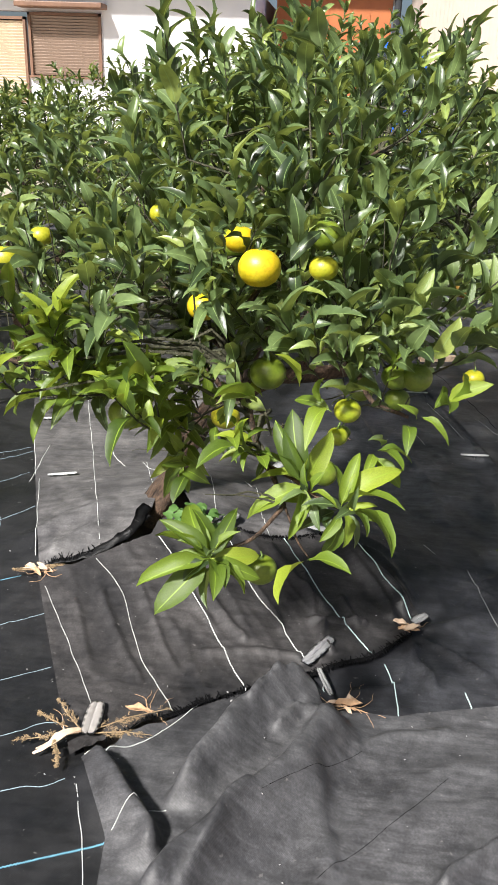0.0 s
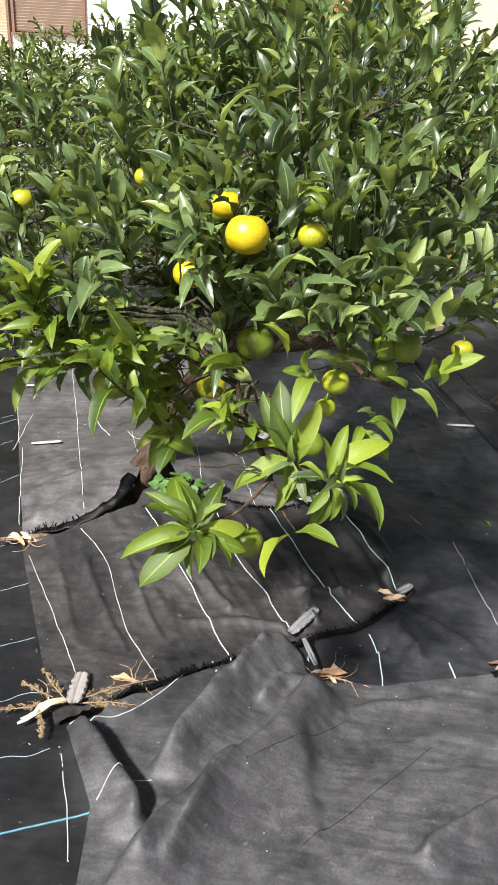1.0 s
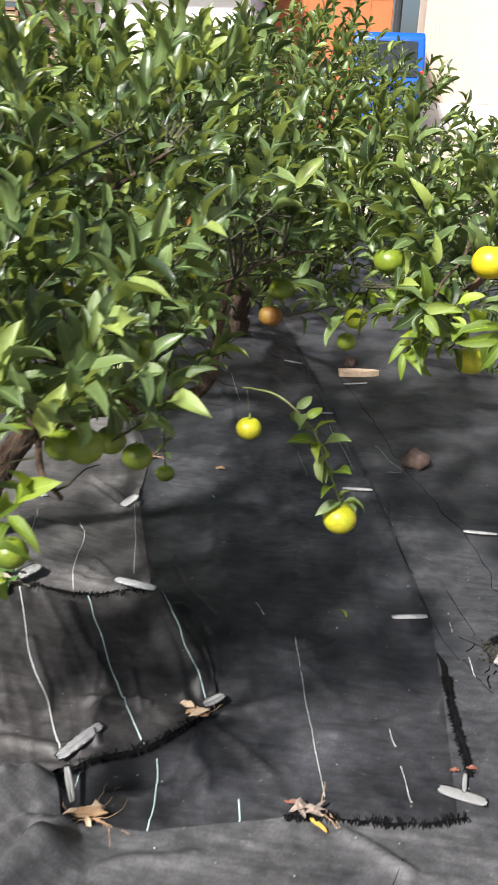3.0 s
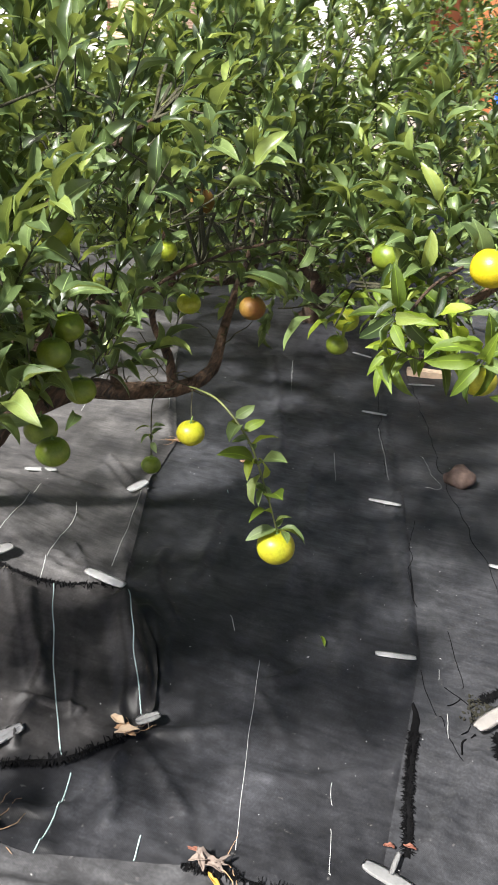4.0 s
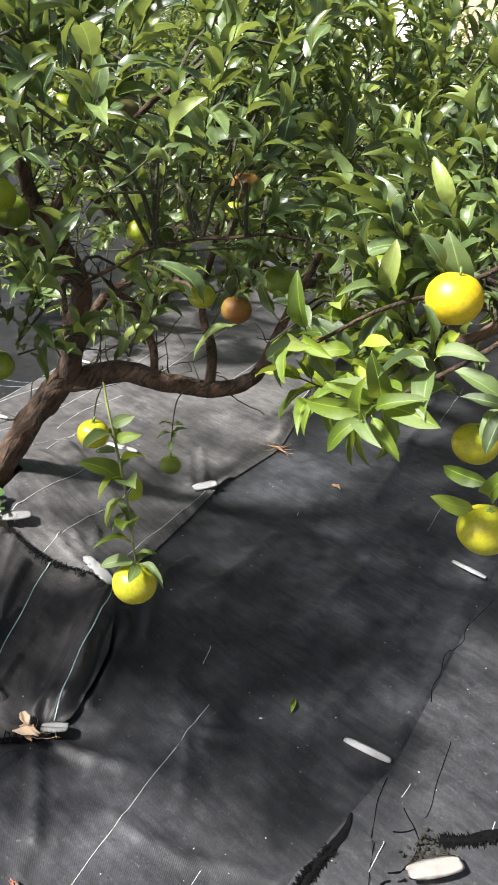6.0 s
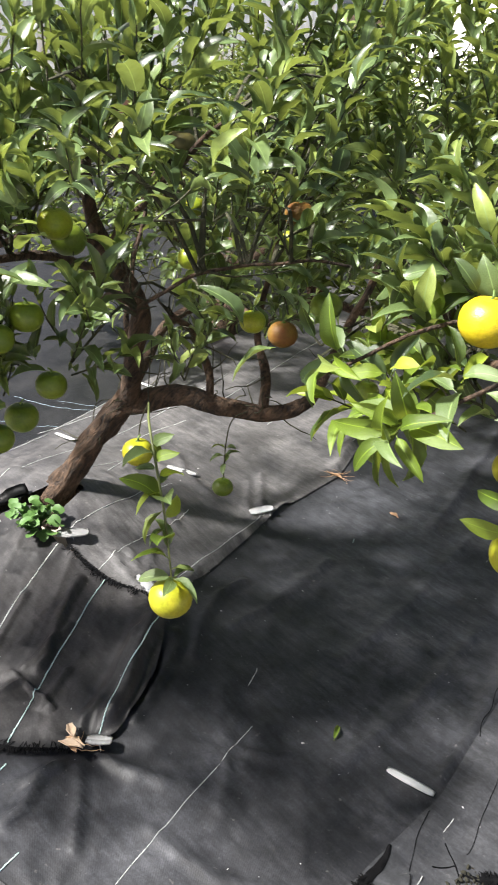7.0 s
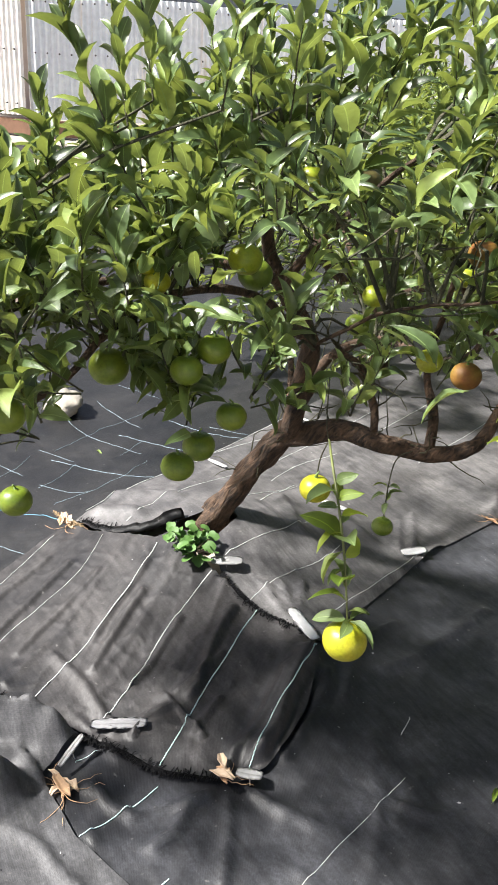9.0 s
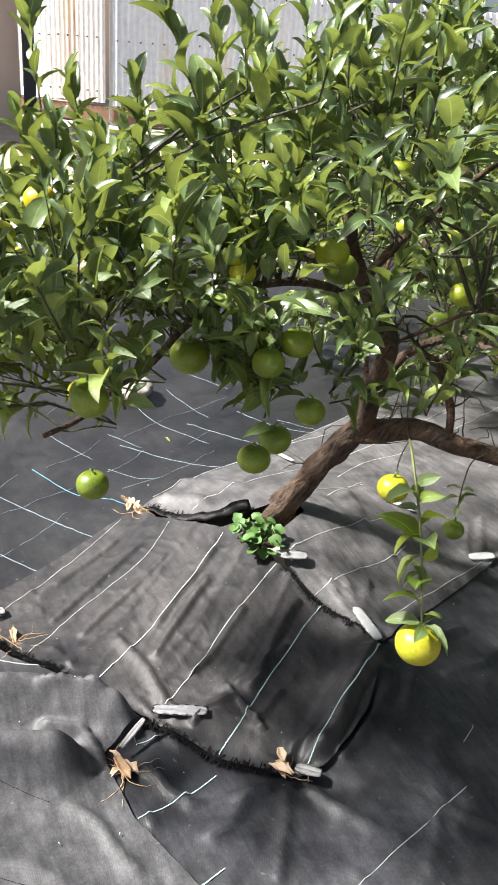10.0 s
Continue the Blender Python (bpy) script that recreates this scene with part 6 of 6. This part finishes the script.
# ---- small things on the cloth ----
def plate_pin(a, b, wide, material, label, wavy=0.0, lift=0.004, groove=True, stand=0.0, mat=None):
    """A flat pin plate between two points on the cloth, with a groove along it and a scalloped rim."""
    mat = mat or mat_main
    lift += 0.003
    pa, pb = on_cloth(*a, mat, lift), on_cloth(*b, mat, lift + stand)
    run = pb - pa
    n = run.length
    ob = thing("ground_pin", label, "ground pin", tuple(pa), 0, "pins holding the ground cover")
    x = run.normalized()
    y = Vector((0, 0, 1)).cross(x).normalized()
    z = x.cross(y)
    m = Matrix((x, y, z)).transposed().to_4x4()
    m.translation = pa
    ob.matrix_world = m
    bm = bmesh.new()
    cols = []
    for i in range(19):
        u = i / 18
        w = wide / 2 * min(1.0, (math.sin(math.pi * min(max(u, 0.0), 1.0)) ** 0.16 if 0 < u < 1 else 0.6)) * (1 + wavy * math.sin(u * 34))
        col = []
        for v in (-1, -0.55, -0.06, 0, 0.06, 0.55, 1):
            h = 0.003 - (0.0025 if v == 0 and groove else 0) - 0.0012 * v * v + (0.0003 * math.sin(u * 34 + 1) if groove or wavy else 0.0008 * noise.noise(Vector((u * 3, v, n * 90))))
            col.append(bm.verts.new((u * n, v * w, h + 0.003)))
        cols.append(col)
    for c0, c1 in zip(cols, cols[1:]):
        for k in range(6):
            bm.faces.new((c0[k], c1[k], c1[k + 1], c0[k + 1]))
    bmesh.ops.solidify(bm, geom=bm.faces[:], thickness=0.003)
    part("plate", bm, material, ob, smooth=True)
    bm = tube(bmesh.new(), [(n * 0.5, 0, 0.002), (n * 0.5, 0.0, -0.05)], [0.0016, 0.001], 6)
    part("spike", bm, PIN_GREY, ob)
    return ob


GREY_PIN, WHITE_PIN = "grey scalloped plate pin pushed into the ground cover", "slim white plate pin on the dark ground cover"
plate_pin((0.205, 1.735), (0.278, 1.85), 0.038, PIN_SUNNED, GREY_PIN, 0.08)
plate_pin((0.283, 1.625), (0.243, 1.70), 0.018, PIN_GREY, "grey plate pin standing on edge beside dry husks", 0.0, 0.008, True, 0.02)
plate_pin((0.162, 2.352), (0.29, 2.345), 0.038, PIN_WHITE, "white scalloped plate pin at the cloth's corner", 0.1, 0.008, False)
plate_pin((-0.115, 2.255), (-0.065, 2.335), 0.05, PIN_GREY, "grey rounded plate with wire through it", 0.0, 0.006, False)
plate_pin((0.015, 2.92), (0.05, 3.0), 0.045, PIN_WHITE, "white plate pin, half on a dark patch", 0.0, 0.004, False, mat=mat_back)
plate_pin((-0.37, 2.86), (-0.28, 2.93), 0.032, PIN_WHITE, "white plate pin behind the trunk", 0.0, 0.004, False, mat=mat_back)
plate_pin((-0.87, 2.695), (-0.75, 2.705), 0.024, PIN_WHITE, WHITE_PIN, 0.0, 0.004, False, mat=mat_back)
plate_pin((-1.16, 3.30), (-1.04, 3.33), 0.024, PIN_WHITE, WHITE_PIN, 0.0, 0.004, False, mat=mat_back)
plate_pin((-0.302, 1.375), (-0.313, 1.50), 0.046, PIN_CREAM, "pale grooved plate pin over dried weeds", 0.02, 0.008)
for a, b in (((1.0, 2.44), (1.11, 2.47)), ((0.82, 3.275), (0.94, 3.265)), ((0.63, 4.08), (0.745, 4.08)), ((0.42, 4.85), (0.53, 4.82)), ((1.52, 2.62), (1.62, 2.6))):
    plate_pin(a, b, 0.024, PIN_WHITE, WHITE_PIN, 0.0, 0.002, False, mat=mat_right)
plate_pin((1.285, 2.25), (1.352, 2.350), 0.043, PIN_CREAM, "broad cream plate pin beside a slit in the cloth", 0.0, 0.012, False, mat=mat_side)
plate_pin((1.097, 1.808), (1.206, 1.785), 0.036, PIN_GREY, "broad greyish white plate pin at the end of the seam", 0.0, 0.008, False, mat=mat_side)
plate_pin((1.155, 1.80), (1.163, 1.855), 0.012, PIN_GREY, "narrow greyish pin end crossing a broad one", 0.0, 0.011, False, mat=mat_side)
plate_pin((0.515, 1.955), (0.56, 1.995), 0.032, PIN_GREY, "grey plate pin under dry husks", 0.0, 0.010)


def husk_litter(at, size, seed, label, roots=4, mat=None, pieces=6, pale=0.5, along=0.0, skin=None):
    """Curled dry husks and a few root threads gathered round a pin."""
    mat = mat or mat_main
    pieces = pieces if pieces < 3 else int(pieces * 1.3)
    rnd = random.Random(seed)
    p = on_cloth(*at, mat, 0.004)
    ob = thing("dry_husks", label, "dry leaves", tuple(p), math.degrees(along), "dry litter at the pins")
    for k in range(pieces):
        few = pieces < 3
        n = size * (rnd.uniform(0.7, 1.0) if few else rnd.uniform(0.3, 0.75))
        w = n * (rnd.uniform(0.07, 0.13) if few else rnd.uniform(0.09, 0.26))
        a = rnd.gauss(0, 0.12 if few else 0.55)
        cx, cy, cz = rnd.uniform(-0.3, 0.3) * size * (0.3 if few else 1), rnd.uniform(-0.18, 0.18) * size * (0.3 if few else 1), 0.003 + 0.003 * k
        bm = bmesh.new()
        cols = []
        for i in range(8):
            u = i / 7 - 0.5
            ww = w * max(0.08, math.cos(u * 3.0)) * rnd.uniform(0.55, 1.25)
            cols.append([bm.verts.new((u * n, v * ww, cz + 1.0 * ww * v * v + 0.05 * n * math.sin(u * 7 + k) + rnd.uniform(0, 0.004))) for v in (-1, -0.4, 0.3, 1)])
        for c0, c1 in zip(cols, cols[1:]):
            for j in range(3):
                bm.faces.new((c0[j], c1[j], c1[j + 1], c0[j + 1]))
        bmesh.ops.rotate(bm, verts=bm.verts, matrix=Matrix.Rotation(a, 3, "Z"))
        bmesh.ops.translate(bm, verts=bm.verts, vec=(cx, cy, 0))
        bmesh.ops.solidify(bm, geom=bm.faces[:], thickness=0.0012)
        part("husk", bm, skin or (HUSK_PALE if rnd.random() < pale else HUSK), ob, smooth=True)
    for k in range(roots):
        a = rnd.uniform(-1.2, 1.2) + (math.pi if rnd.random() < 0.3 else 0)
        q = Vector((0.2 * size, 0, 0.006))
        pts = []
        for i in range(8):
            pts.append(q.copy())
            a += rnd.uniform(-0.7, 0.7)
            q = q + Vector((math.cos(a), math.sin(a), rnd.uniform(-0.2, 0.25))) * size * 0.12
            q.z = max(0.002, q.z)
        part("root_thread", tube(bmesh.new(), pts, [0.0012 - 0.00011 * i for i in range(8)], 5), HUSK, ob, smooth=True)
    return ob


husk_litter((0.31, 1.605), 0.12, 5, "pale orange dry husk with curled root threads", 11, pieces=4, along=0.2, mat=mat_right)
husk_litter((0.495, 1.925), 0.085, 16, "pale orange dry husks caught at a pin", 3, pieces=6)
husk_litter((0.80, 1.705), 0.10, 7, "grey flattened dry husks at the frayed edge", 3, pieces=5, mat=mat_front, skin=GREY_HUSK)
husk_litter((0.765, 1.715), 0.035, 19, "orange scrap of dry peel on grey husks", 0, pieces=2, mat=mat_front, skin=RED_HUSK)
husk_litter((1.143, 1.868), 0.03, 8, "small reddish dry bud beside a white pin", 0, pieces=2, mat=mat_front, pale=0.0, skin=RED_HUSK)
husk_litter((1.184, 1.88), 0.032, 18, "small reddish dry bud beside a white pin", 0, pieces=2, mat=mat_front, pale=0.0, skin=RED_HUSK)
husk_litter((-0.352, 1.365), 0.15, 9, "long pale bleached stalk lying on dried weeds", 1, pieces=2, pale=0.95, along=0.55)
husk_litter((-0.66, 2.01), 0.11, 10, "bleached straw and husks at the cloth's corner", 7, pieces=4, pale=0.8)
husk_litter((-0.017, 3.393), 0.085, 11, "small brown star of dry twigs on the cloth", 9, pieces=1, mat=mat_back)
husk_litter((0.835, 1.662), 0.06, 12, "single curled yellow dry leaf", 0, pieces=1, mat=mat_front, along=-0.6, skin=YELLOW_LEAF)
husk_litter((0.31, 3.35), 0.05, 13, "small curled brown leaf", 0, pieces=2, pale=0.0, mat=mat_right)
husk_litter((-0.20, 1.50), 0.10, 14, "brown shreds along the frayed edge", 5, pieces=2, pale=0.2, mat=mat_front)


def dried_weed(at, heading, size, seed):
    """A dead weed with crumbly seed heads, flat on the cloth."""
    rnd = random.Random(seed)
    p = on_cloth(*at, mat_main, 0.008)
    ob = thing("dried_weed", "dead brown weed with crumbly seed heads", "weed", tuple(p), math.degrees(heading), "dead weeds by the pin")
    bm = tube(bmesh.new(), [(0, 0, 0.003), (size * 0.5, 0.004, 0.008), (size, -0.003, 0.006)], [0.0016, 0.0012, 0.0008], 5)
    part("stem", bm, DRY_WEED, ob)
    bm = bmesh.new()
    for _ in range(22):   # short side sprigs, thick with seeds
        u = rnd.uniform(0.12, 1.0)
        a = rnd.choice((-1, 1)) * rnd.uniform(0.35, 0.9)
        n = size * rnd.uniform(0.08, 0.2) * (1.25 - 0.75 * u)
        for _ in range(15):
            v = rnd.random()
            s = rnd.uniform(0.0006, 0.0015)
            q = Vector((u * size + n * v * math.cos(a), n * v * math.sin(a), 0.006 + rnd.uniform(-0.003, 0.006))) + Vector((rnd.gauss(0, 0.0015), rnd.gauss(0, 0.0015), 0))
            bmesh.ops.create_icosphere(bm, subdivisions=1, radius=s, matrix=Matrix.Translation(q) @ Matrix.Rotation(rnd.uniform(0, 3), 4, "Z") @ Matrix.Diagonal((1.7, 0.8, 0.7, 1)))
    tagged(part("seed_head", bm, DRY_WEED, ob), kind="stuff")


for at, h, s, k in (((-0.33, 1.40), 2.35, 0.12, 1), ((-0.36, 1.40), 2.8, 0.09, 2), ((-0.30, 1.40), 0.55, 0.19, 3), ((-0.29, 1.39), 0.1, 0.14, 4), ((-0.38, 1.36), -1.2, 0.10, 5), ((-0.35, 1.38), 3.5, 0.13, 6), ((-0.66, 2.01), 3.3, 0.08, 7), ((-0.65, 2.02), 0.3, 0.07, 8)):
    dried_weed(at, h, s, k)


def green_weed():
    """A low weed with rounded leaves at the foot of the trunk."""
    rnd = random.Random(4)
    p = on_cloth(-0.20, 2.235, mat_main, 0.0)
    ob = thing("weed", "small fresh green round-leaved weed at the trunk's foot", "weed", tuple(p))
    for k in range(72):
        a, r = rnd.uniform(0, math.tau), rnd.uniform(0.0, 0.085)
        s = rnd.uniform(0.011, 0.021)
        x, y, z = r * math.cos(a) * 1.1, r * math.sin(a) * 0.85, rnd.uniform(0.02, 0.075) - r * 0.3
        bm = bmesh.new()
        hub = bm.verts.new((0, 0, 0))
        ring = []
        for i in range(11):
            t = math.tau * i / 11
            q = s * (1 + 0.12 * math.cos(5 * t)) * (0.55 if i == 0 else 1)
            ring.append(bm.verts.new((q * math.cos(t), q * math.sin(t), 0.25 * q * math.cos(2 * t) + 0.002)))
        for i in range(11):
            bm.faces.new((hub, ring[i], ring[(i + 1) % 11]))
        leaf = part("leaf", bm, WEED_LEAF, ob, smooth=True)
        leaf.matrix_basis = Matrix.Translation((x, y, z)) @ Euler((rnd.uniform(-0.6, 0.6), rnd.uniform(-0.6, 0.6), rnd.uniform(0, 6))).to_matrix().to_4x4()
        if k < 20:
            part("stalk", tube(bmesh.new(), [(x * 0.2, y * 0.2, -0.01), (x * 0.7, y * 0.7, z * 0.6), (x, y, z)], [0.001, 0.001, 0.0008], 4), CALYX, ob)


green_weed()


def lone_leaf(at, turn, size, mat, label, material=None):
    p = on_cloth(*at, mat, 0.004)
    ob = link_mesh("fallen_leaf", leaf_mesh(SHAPES[0], "fallen_leaf", None), None)
    ob.data.materials[0] = material or LEAF_YOUNG
    ob.matrix_world = Matrix.Translation(p) @ pose(0, 0, 0, 0, 0, turn) @ Matrix.Diagonal((size, size * 0.6, size, 1))
    tagged(ob, label, "leaf")


lone_leaf((0.868, 2.405), 118, 0.058, mat_right, "fresh green leaf fallen on the dark cloth")


def lichen_scrap(at):
    """A rounded crust of lichen lobes, loose on the cloth."""
    rnd = random.Random(15)
    bm = bmesh.new()
    for _ in range(70):
        a, d = rnd.uniform(0, math.tau), 0.027 * math.sqrt(rnd.random())
        q = on_cloth(at[0] + d * math.cos(a), at[1] + d * math.sin(a) * 0.9, mat_front, 0.003 + rnd.uniform(0, 0.006))
        m = Matrix.Translation(q) @ Euler((rnd.uniform(-0.5, 0.5), rnd.uniform(-0.5, 0.5), rnd.uniform(0, 3))).to_matrix().to_4x4() @ Matrix.Diagonal((1.3, 1.0, 0.35, 1))
        bmesh.ops.create_icosphere(bm, subdivisions=1, radius=rnd.uniform(0.0025, 0.0055), matrix=m)
    tagged(link("lichen_scrap", bm, LICHEN), "scrap of yellow-green lichen on the grey cloth", "lichen")


lichen_scrap((0.93, 1.496))
lone_leaf((-1.2, 2.35), 10, 0.05, mat_left, "yellow leaf fallen on the cloth")


def hanging_shoot():
    """The long drooping shoot that carries two lemon-yellow fruits."""
    ob = thing("hanging_shoot", "long drooping pale green shoot with small leaves, carrying fruit", "branch")
    part("twig", tube(bmesh.new(), smooth_line([(0.40, 2.20, 0.90), (0.50, 2.12, 0.85), (0.575, 2.065, 0.856)], 6), [0.0012] * 13, 5), TWIG, ob, smooth=True)
    pts = [(0.575, 2.065, 0.856), (0.60, 2.047, 0.862), (0.665, 2.0, 0.866), (0.735, 1.965, 0.82), (0.775, 1.955, 0.745), (0.815, 1.942, 0.65)]
    line = smooth_line(pts, 6)
    part("stem", tube(bmesh.new(), line, [0.0016 + 0.0008 * math.sin(math.pi * min(1, i / 30)) for i in range(len(line))], 7), GREEN_STEM, ob, "pale green stem", smooth=True)
    part("fruit_thread", tube(bmesh.new(), smooth_line([(0.585, 2.055, 0.857), (0.592, 2.035, 0.83), (0.597, 2.027, 0.79)], 4), [0.0014] * 9, 5), TWIG, ob)
    rnd = random.Random(8)
    shared = [leaf_mesh(s, "leaf", LEAF_YOUNG if k % 2 else LEAF) for k, s in enumerate(SHAPES)]
    for tip in ((0.765, 1.905, 0.648), (0.872, 1.955, 0.643), (0.81, 1.995, 0.655), (0.85, 1.90, 0.66)):
        blade(ob, (0.816, 1.942, 0.654), tip, LEAF)
    for k in range(17):
        i = 15 + int(k * 14 / 16)
        leaf = new("leaf", shared[k % len(shared)])
        leaf.parent = ob
        size = rnd.uniform(0.034, 0.084)
        leaf.matrix_basis = Matrix.Translation(line[min(i, len(line) - 1)]) @ Euler((rnd.uniform(-1.2, 1.2), rnd.uniform(-0.9, 1.0), k * 2.4 + rnd.uniform(-1.0, 1.0))).to_matrix().to_4x4() @ Matrix.Diagonal((size, size * 1.35, size, 1))


def fruit_thread():
    """The thin twig under the limb on which the small green fruit hangs."""
    ob = thing("hanging_twig", "thin bare twig with a few dark leaves over a small fruit", "branch")
    line = smooth_line([(0.255, 2.65, 0.575), (0.26, 2.58, 0.568), (0.268, 2.553, 0.51), (0.272, 2.548, 0.405)], 5)
    part("stem", tube(bmesh.new(), line, [0.0018] * len(line), 5), TWIG, ob, smooth=True)
    shared = [leaf_mesh(s, "leaf", LEAF) for s in SHAPES]
    for k in range(6):
        leaf = new("leaf", shared[k])
        leaf.parent = ob
        leaf.matrix_basis = Matrix.Translation(line[11 + k % 3]) @ Euler((0.2, -0.5 + 0.15 * k, k * 1.1)).to_matrix().to_4x4() @ Matrix.Scale(0.045, 4)


fruit_thread()
hanging_shoot()


def rock(at, size, label, seed, material=None, name="stone"):
    bm = bmesh.new()
    bmesh.ops.create_icosphere(bm, subdivisions=3, radius=1.0)
    for v in bm.verts:
        v.co *= 1 + 0.4 * noise.noise(v.co * 1.3 + Vector((seed, 0, 0))) + 0.22 * noise.noise(v.co * 4 + Vector((seed, 3, 0)))
        v.co = Vector((v.co.x * size[0], v.co.y * size[1], v.co.z * size[2]))
    ob = link(name, bm, material or STONE)
    ob.location = on_cloth(*at, mat_left, size[2] * 0.75)
    return tagged(ob, label, "stone")


rock((-1.66, 2.39), (0.10, 0.08, 0.06), "pale rough stone holding down the cloth", 1)
rock((-3.42, 2.84), (0.19, 0.17, 0.13), "rough brown clod with dry roots on the cloth", 9, GREY_HUSK, "clod")
rock((1.12, 3.56), (0.055, 0.052, 0.048), "dried dark rotten mandarin on the cloth", 2, PEEL_ROT, "rotten_mandarin")


def soil_clods():
    """Dark crumbs of earth thrown up through the slit round the broad pin."""
    rnd = random.Random(41)
    bm = bmesh.new()
    for k in range(120):
        x, y = 1.284 + rnd.gauss(0, 0.014), 2.333 + rnd.gauss(0, 0.022)
        rad = 0.0015 + 0.0045 * rnd.random() ** 2
        bmesh.ops.create_icosphere(bm, subdivisions=1, radius=rad, matrix=Matrix.Translation(on_cloth(x, y, mat_side, rad * 0.5)) @ Euler((rnd.random() * 3, rnd.random() * 3, 0)).to_matrix().to_4x4() @ Matrix.Diagonal((1.4, 1.0, 0.7, 1)))
    for v in bm.verts:
        v.co += 0.003 * noise.noise_vector(v.co * 150)
    tagged(link("soil_clods", bm, DARK_SOIL), "dark crumbs of soil round a plate pin at a slit", "soil", kind="stuff")


soil_clods()


def specks():
    """Pale crumbs of soil and leaf scattered on the cloth."""
    rnd = random.Random(77)
    ob = thing("crumbs", "pale crumbs scattered over the ground cover", "crumbs", kind="stuff")
    bm = bmesh.new()
    for _ in range(300):
        x, y = rnd.uniform(-1.2, 1.6), rnd.uniform(0.95, 4.2)
        r = rnd.uniform(0.0006, 0.0016) * (1.6 if rnd.random() < 0.08 else 1)
        p = on_cloth(x, y, mat_main, 0.001)
        bmesh.ops.create_icosphere(bm, subdivisions=1, radius=r, matrix=Matrix.Translation(p) @ Euler((0, 0, rnd.uniform(0, 3))).to_matrix().to_4x4() @ Matrix.Diagonal((rnd.uniform(1, 2.6), 1, 0.6, 1)))
    tagged(part("crumb", bm, PIN_GREY, ob), kind="stuff")


specks()


def curled_lip():
    """The cut edge of the cloth at the trunk, stiff and curled up."""
    line = smooth_line([(-0.66, 2.055, 0), (-0.55, 2.085, 0), (-0.45, 2.13, 0), (-0.385, 2.20, 0), (-0.37, 2.30, 0)], 9)
    bm = bmesh.new()
    cols = []
    for i, p in enumerate(line):
        u = i / (len(line) - 1)
        way = (line[min(i + 1, len(line) - 1)] - line[max(i - 1, 0)]).normalized()
        side = Vector((way.y, -way.x, 0))
        h = (0.010 + 0.026 * u ** 1.5) * math.sin(math.pi * min(1, u * 0.5 + 0.12)) * (1 + 0.4 * noise.noise(p * 9)) + 0.005 * noise.noise(p * 40)
        base = on_cloth(p.x, p.y, mat_back, -0.004)
        cols.append([bm.verts.new(base + side * (0.03 * math.sin(a * 1.3) - 0.02 + 0.012 * noise.noise(p * 25 + Vector((a, 0, 0)))) + Vector((0, 0, h * (1 - math.cos(a)) * 0.6))) for a in (0, 0.5, 1.0, 1.5, 2.0, 2.5)])
    for c0, c1 in zip(cols, cols[1:]):
        for k in range(5):
            bm.faces.new((c0[k], c1[k], c1[k + 1], c0[k + 1]))
    bmesh.ops.solidify(bm, geom=bm.faces[:], thickness=0.002)
    part("curled_edge", bm, FABRIC_LEFT, mat_back, "black curled cut edge", smooth=True)


curled_lip()


# ---- seams, loose threads and scraps on the cloth ----
for k, pts in enumerate([
    [(0.726, 4.746), (0.908, 4.128), (1.112, 3.409), (1.269, 3.021), (1.344, 2.652)], [(1.0, 3.2), (1.02, 2.92), (1.08, 2.70)], [(1.178, 2.623), (1.209, 2.515), (1.242, 2.398)], [(1.13, 2.426), (1.148, 2.354), (1.179, 2.289), (1.212, 2.245), (1.241, 2.189), (1.276, 2.148)],
]):
    marking(mat_side, pts, FRAY_AND_SHADE, 0.0013, seed=120 + k, wob=0.008 if k > 1 else 0.02)
marking(mat_side, [(0.947, 3.725), (1.056, 3.503), (1.004, 3.461)], THREAD, 0.0007, 125, 0.02)
marking(mat_right, [(0.476, 5.065), (0.66, 4.3), (0.84, 3.51)], FRAY_AND_SHADE, 0.0014, seed=126, wob=0.02)
marking(mat_right, [(0.318, 3.124), (0.33, 3.10)], THREAD_TEAL, 0.0012, 127)
plate_pin((0.777, 4.50), (0.904, 4.55), 0.024, PIN_WHITE, WHITE_PIN, 0.0, 0.004, False, mat=mat_side)
plate_pin((1.268, 3.008), (1.388, 3.004), 0.024, PIN_WHITE, WHITE_PIN, 0.0, 0.004, False, mat=mat_side)
rock((0.80, 4.87), (0.04, 0.038, 0.036), "dried dark rotten mandarin on the cloth", 5, PEEL_ROT, "rotten_mandarin")


def offcut():
    """A short weathered stake lying on the seam."""
    bm = bmesh.new()
    cols = []
    for u, w in ((0.0, 0.028), (0.03, 0.034), (0.12, 0.033), (0.19, 0.022), (0.225, 0.006)):
        cols.append([bm.verts.new((u, v * w, z)) for v, z in ((-1, 0), (1, 0), (0.9, 0.03), (-0.9, 0.03))])
    for c0, c1 in zip(cols, cols[1:]):
        for k in range(4):
            bm.faces.new((c0[k], c0[(k + 1) % 4], c1[(k + 1) % 4], c1[k]))
    bm.faces.new(cols[0][::-1])
    bm.faces.new(cols[-1])
    bmesh.ops.recalc_face_normals(bm, faces=bm.faces)
    ob = link("stake", bm, HUSK_PALE, smooth=False)
    ob.matrix_world = Matrix.Translation(on_cloth(0.745, 4.675, mat_side, 0.004)) @ pose(0, 0, 0, 0, 0, 11)
    tagged(ob, "pale weathered wooden stake lying on the cloth", "stake")


offcut()
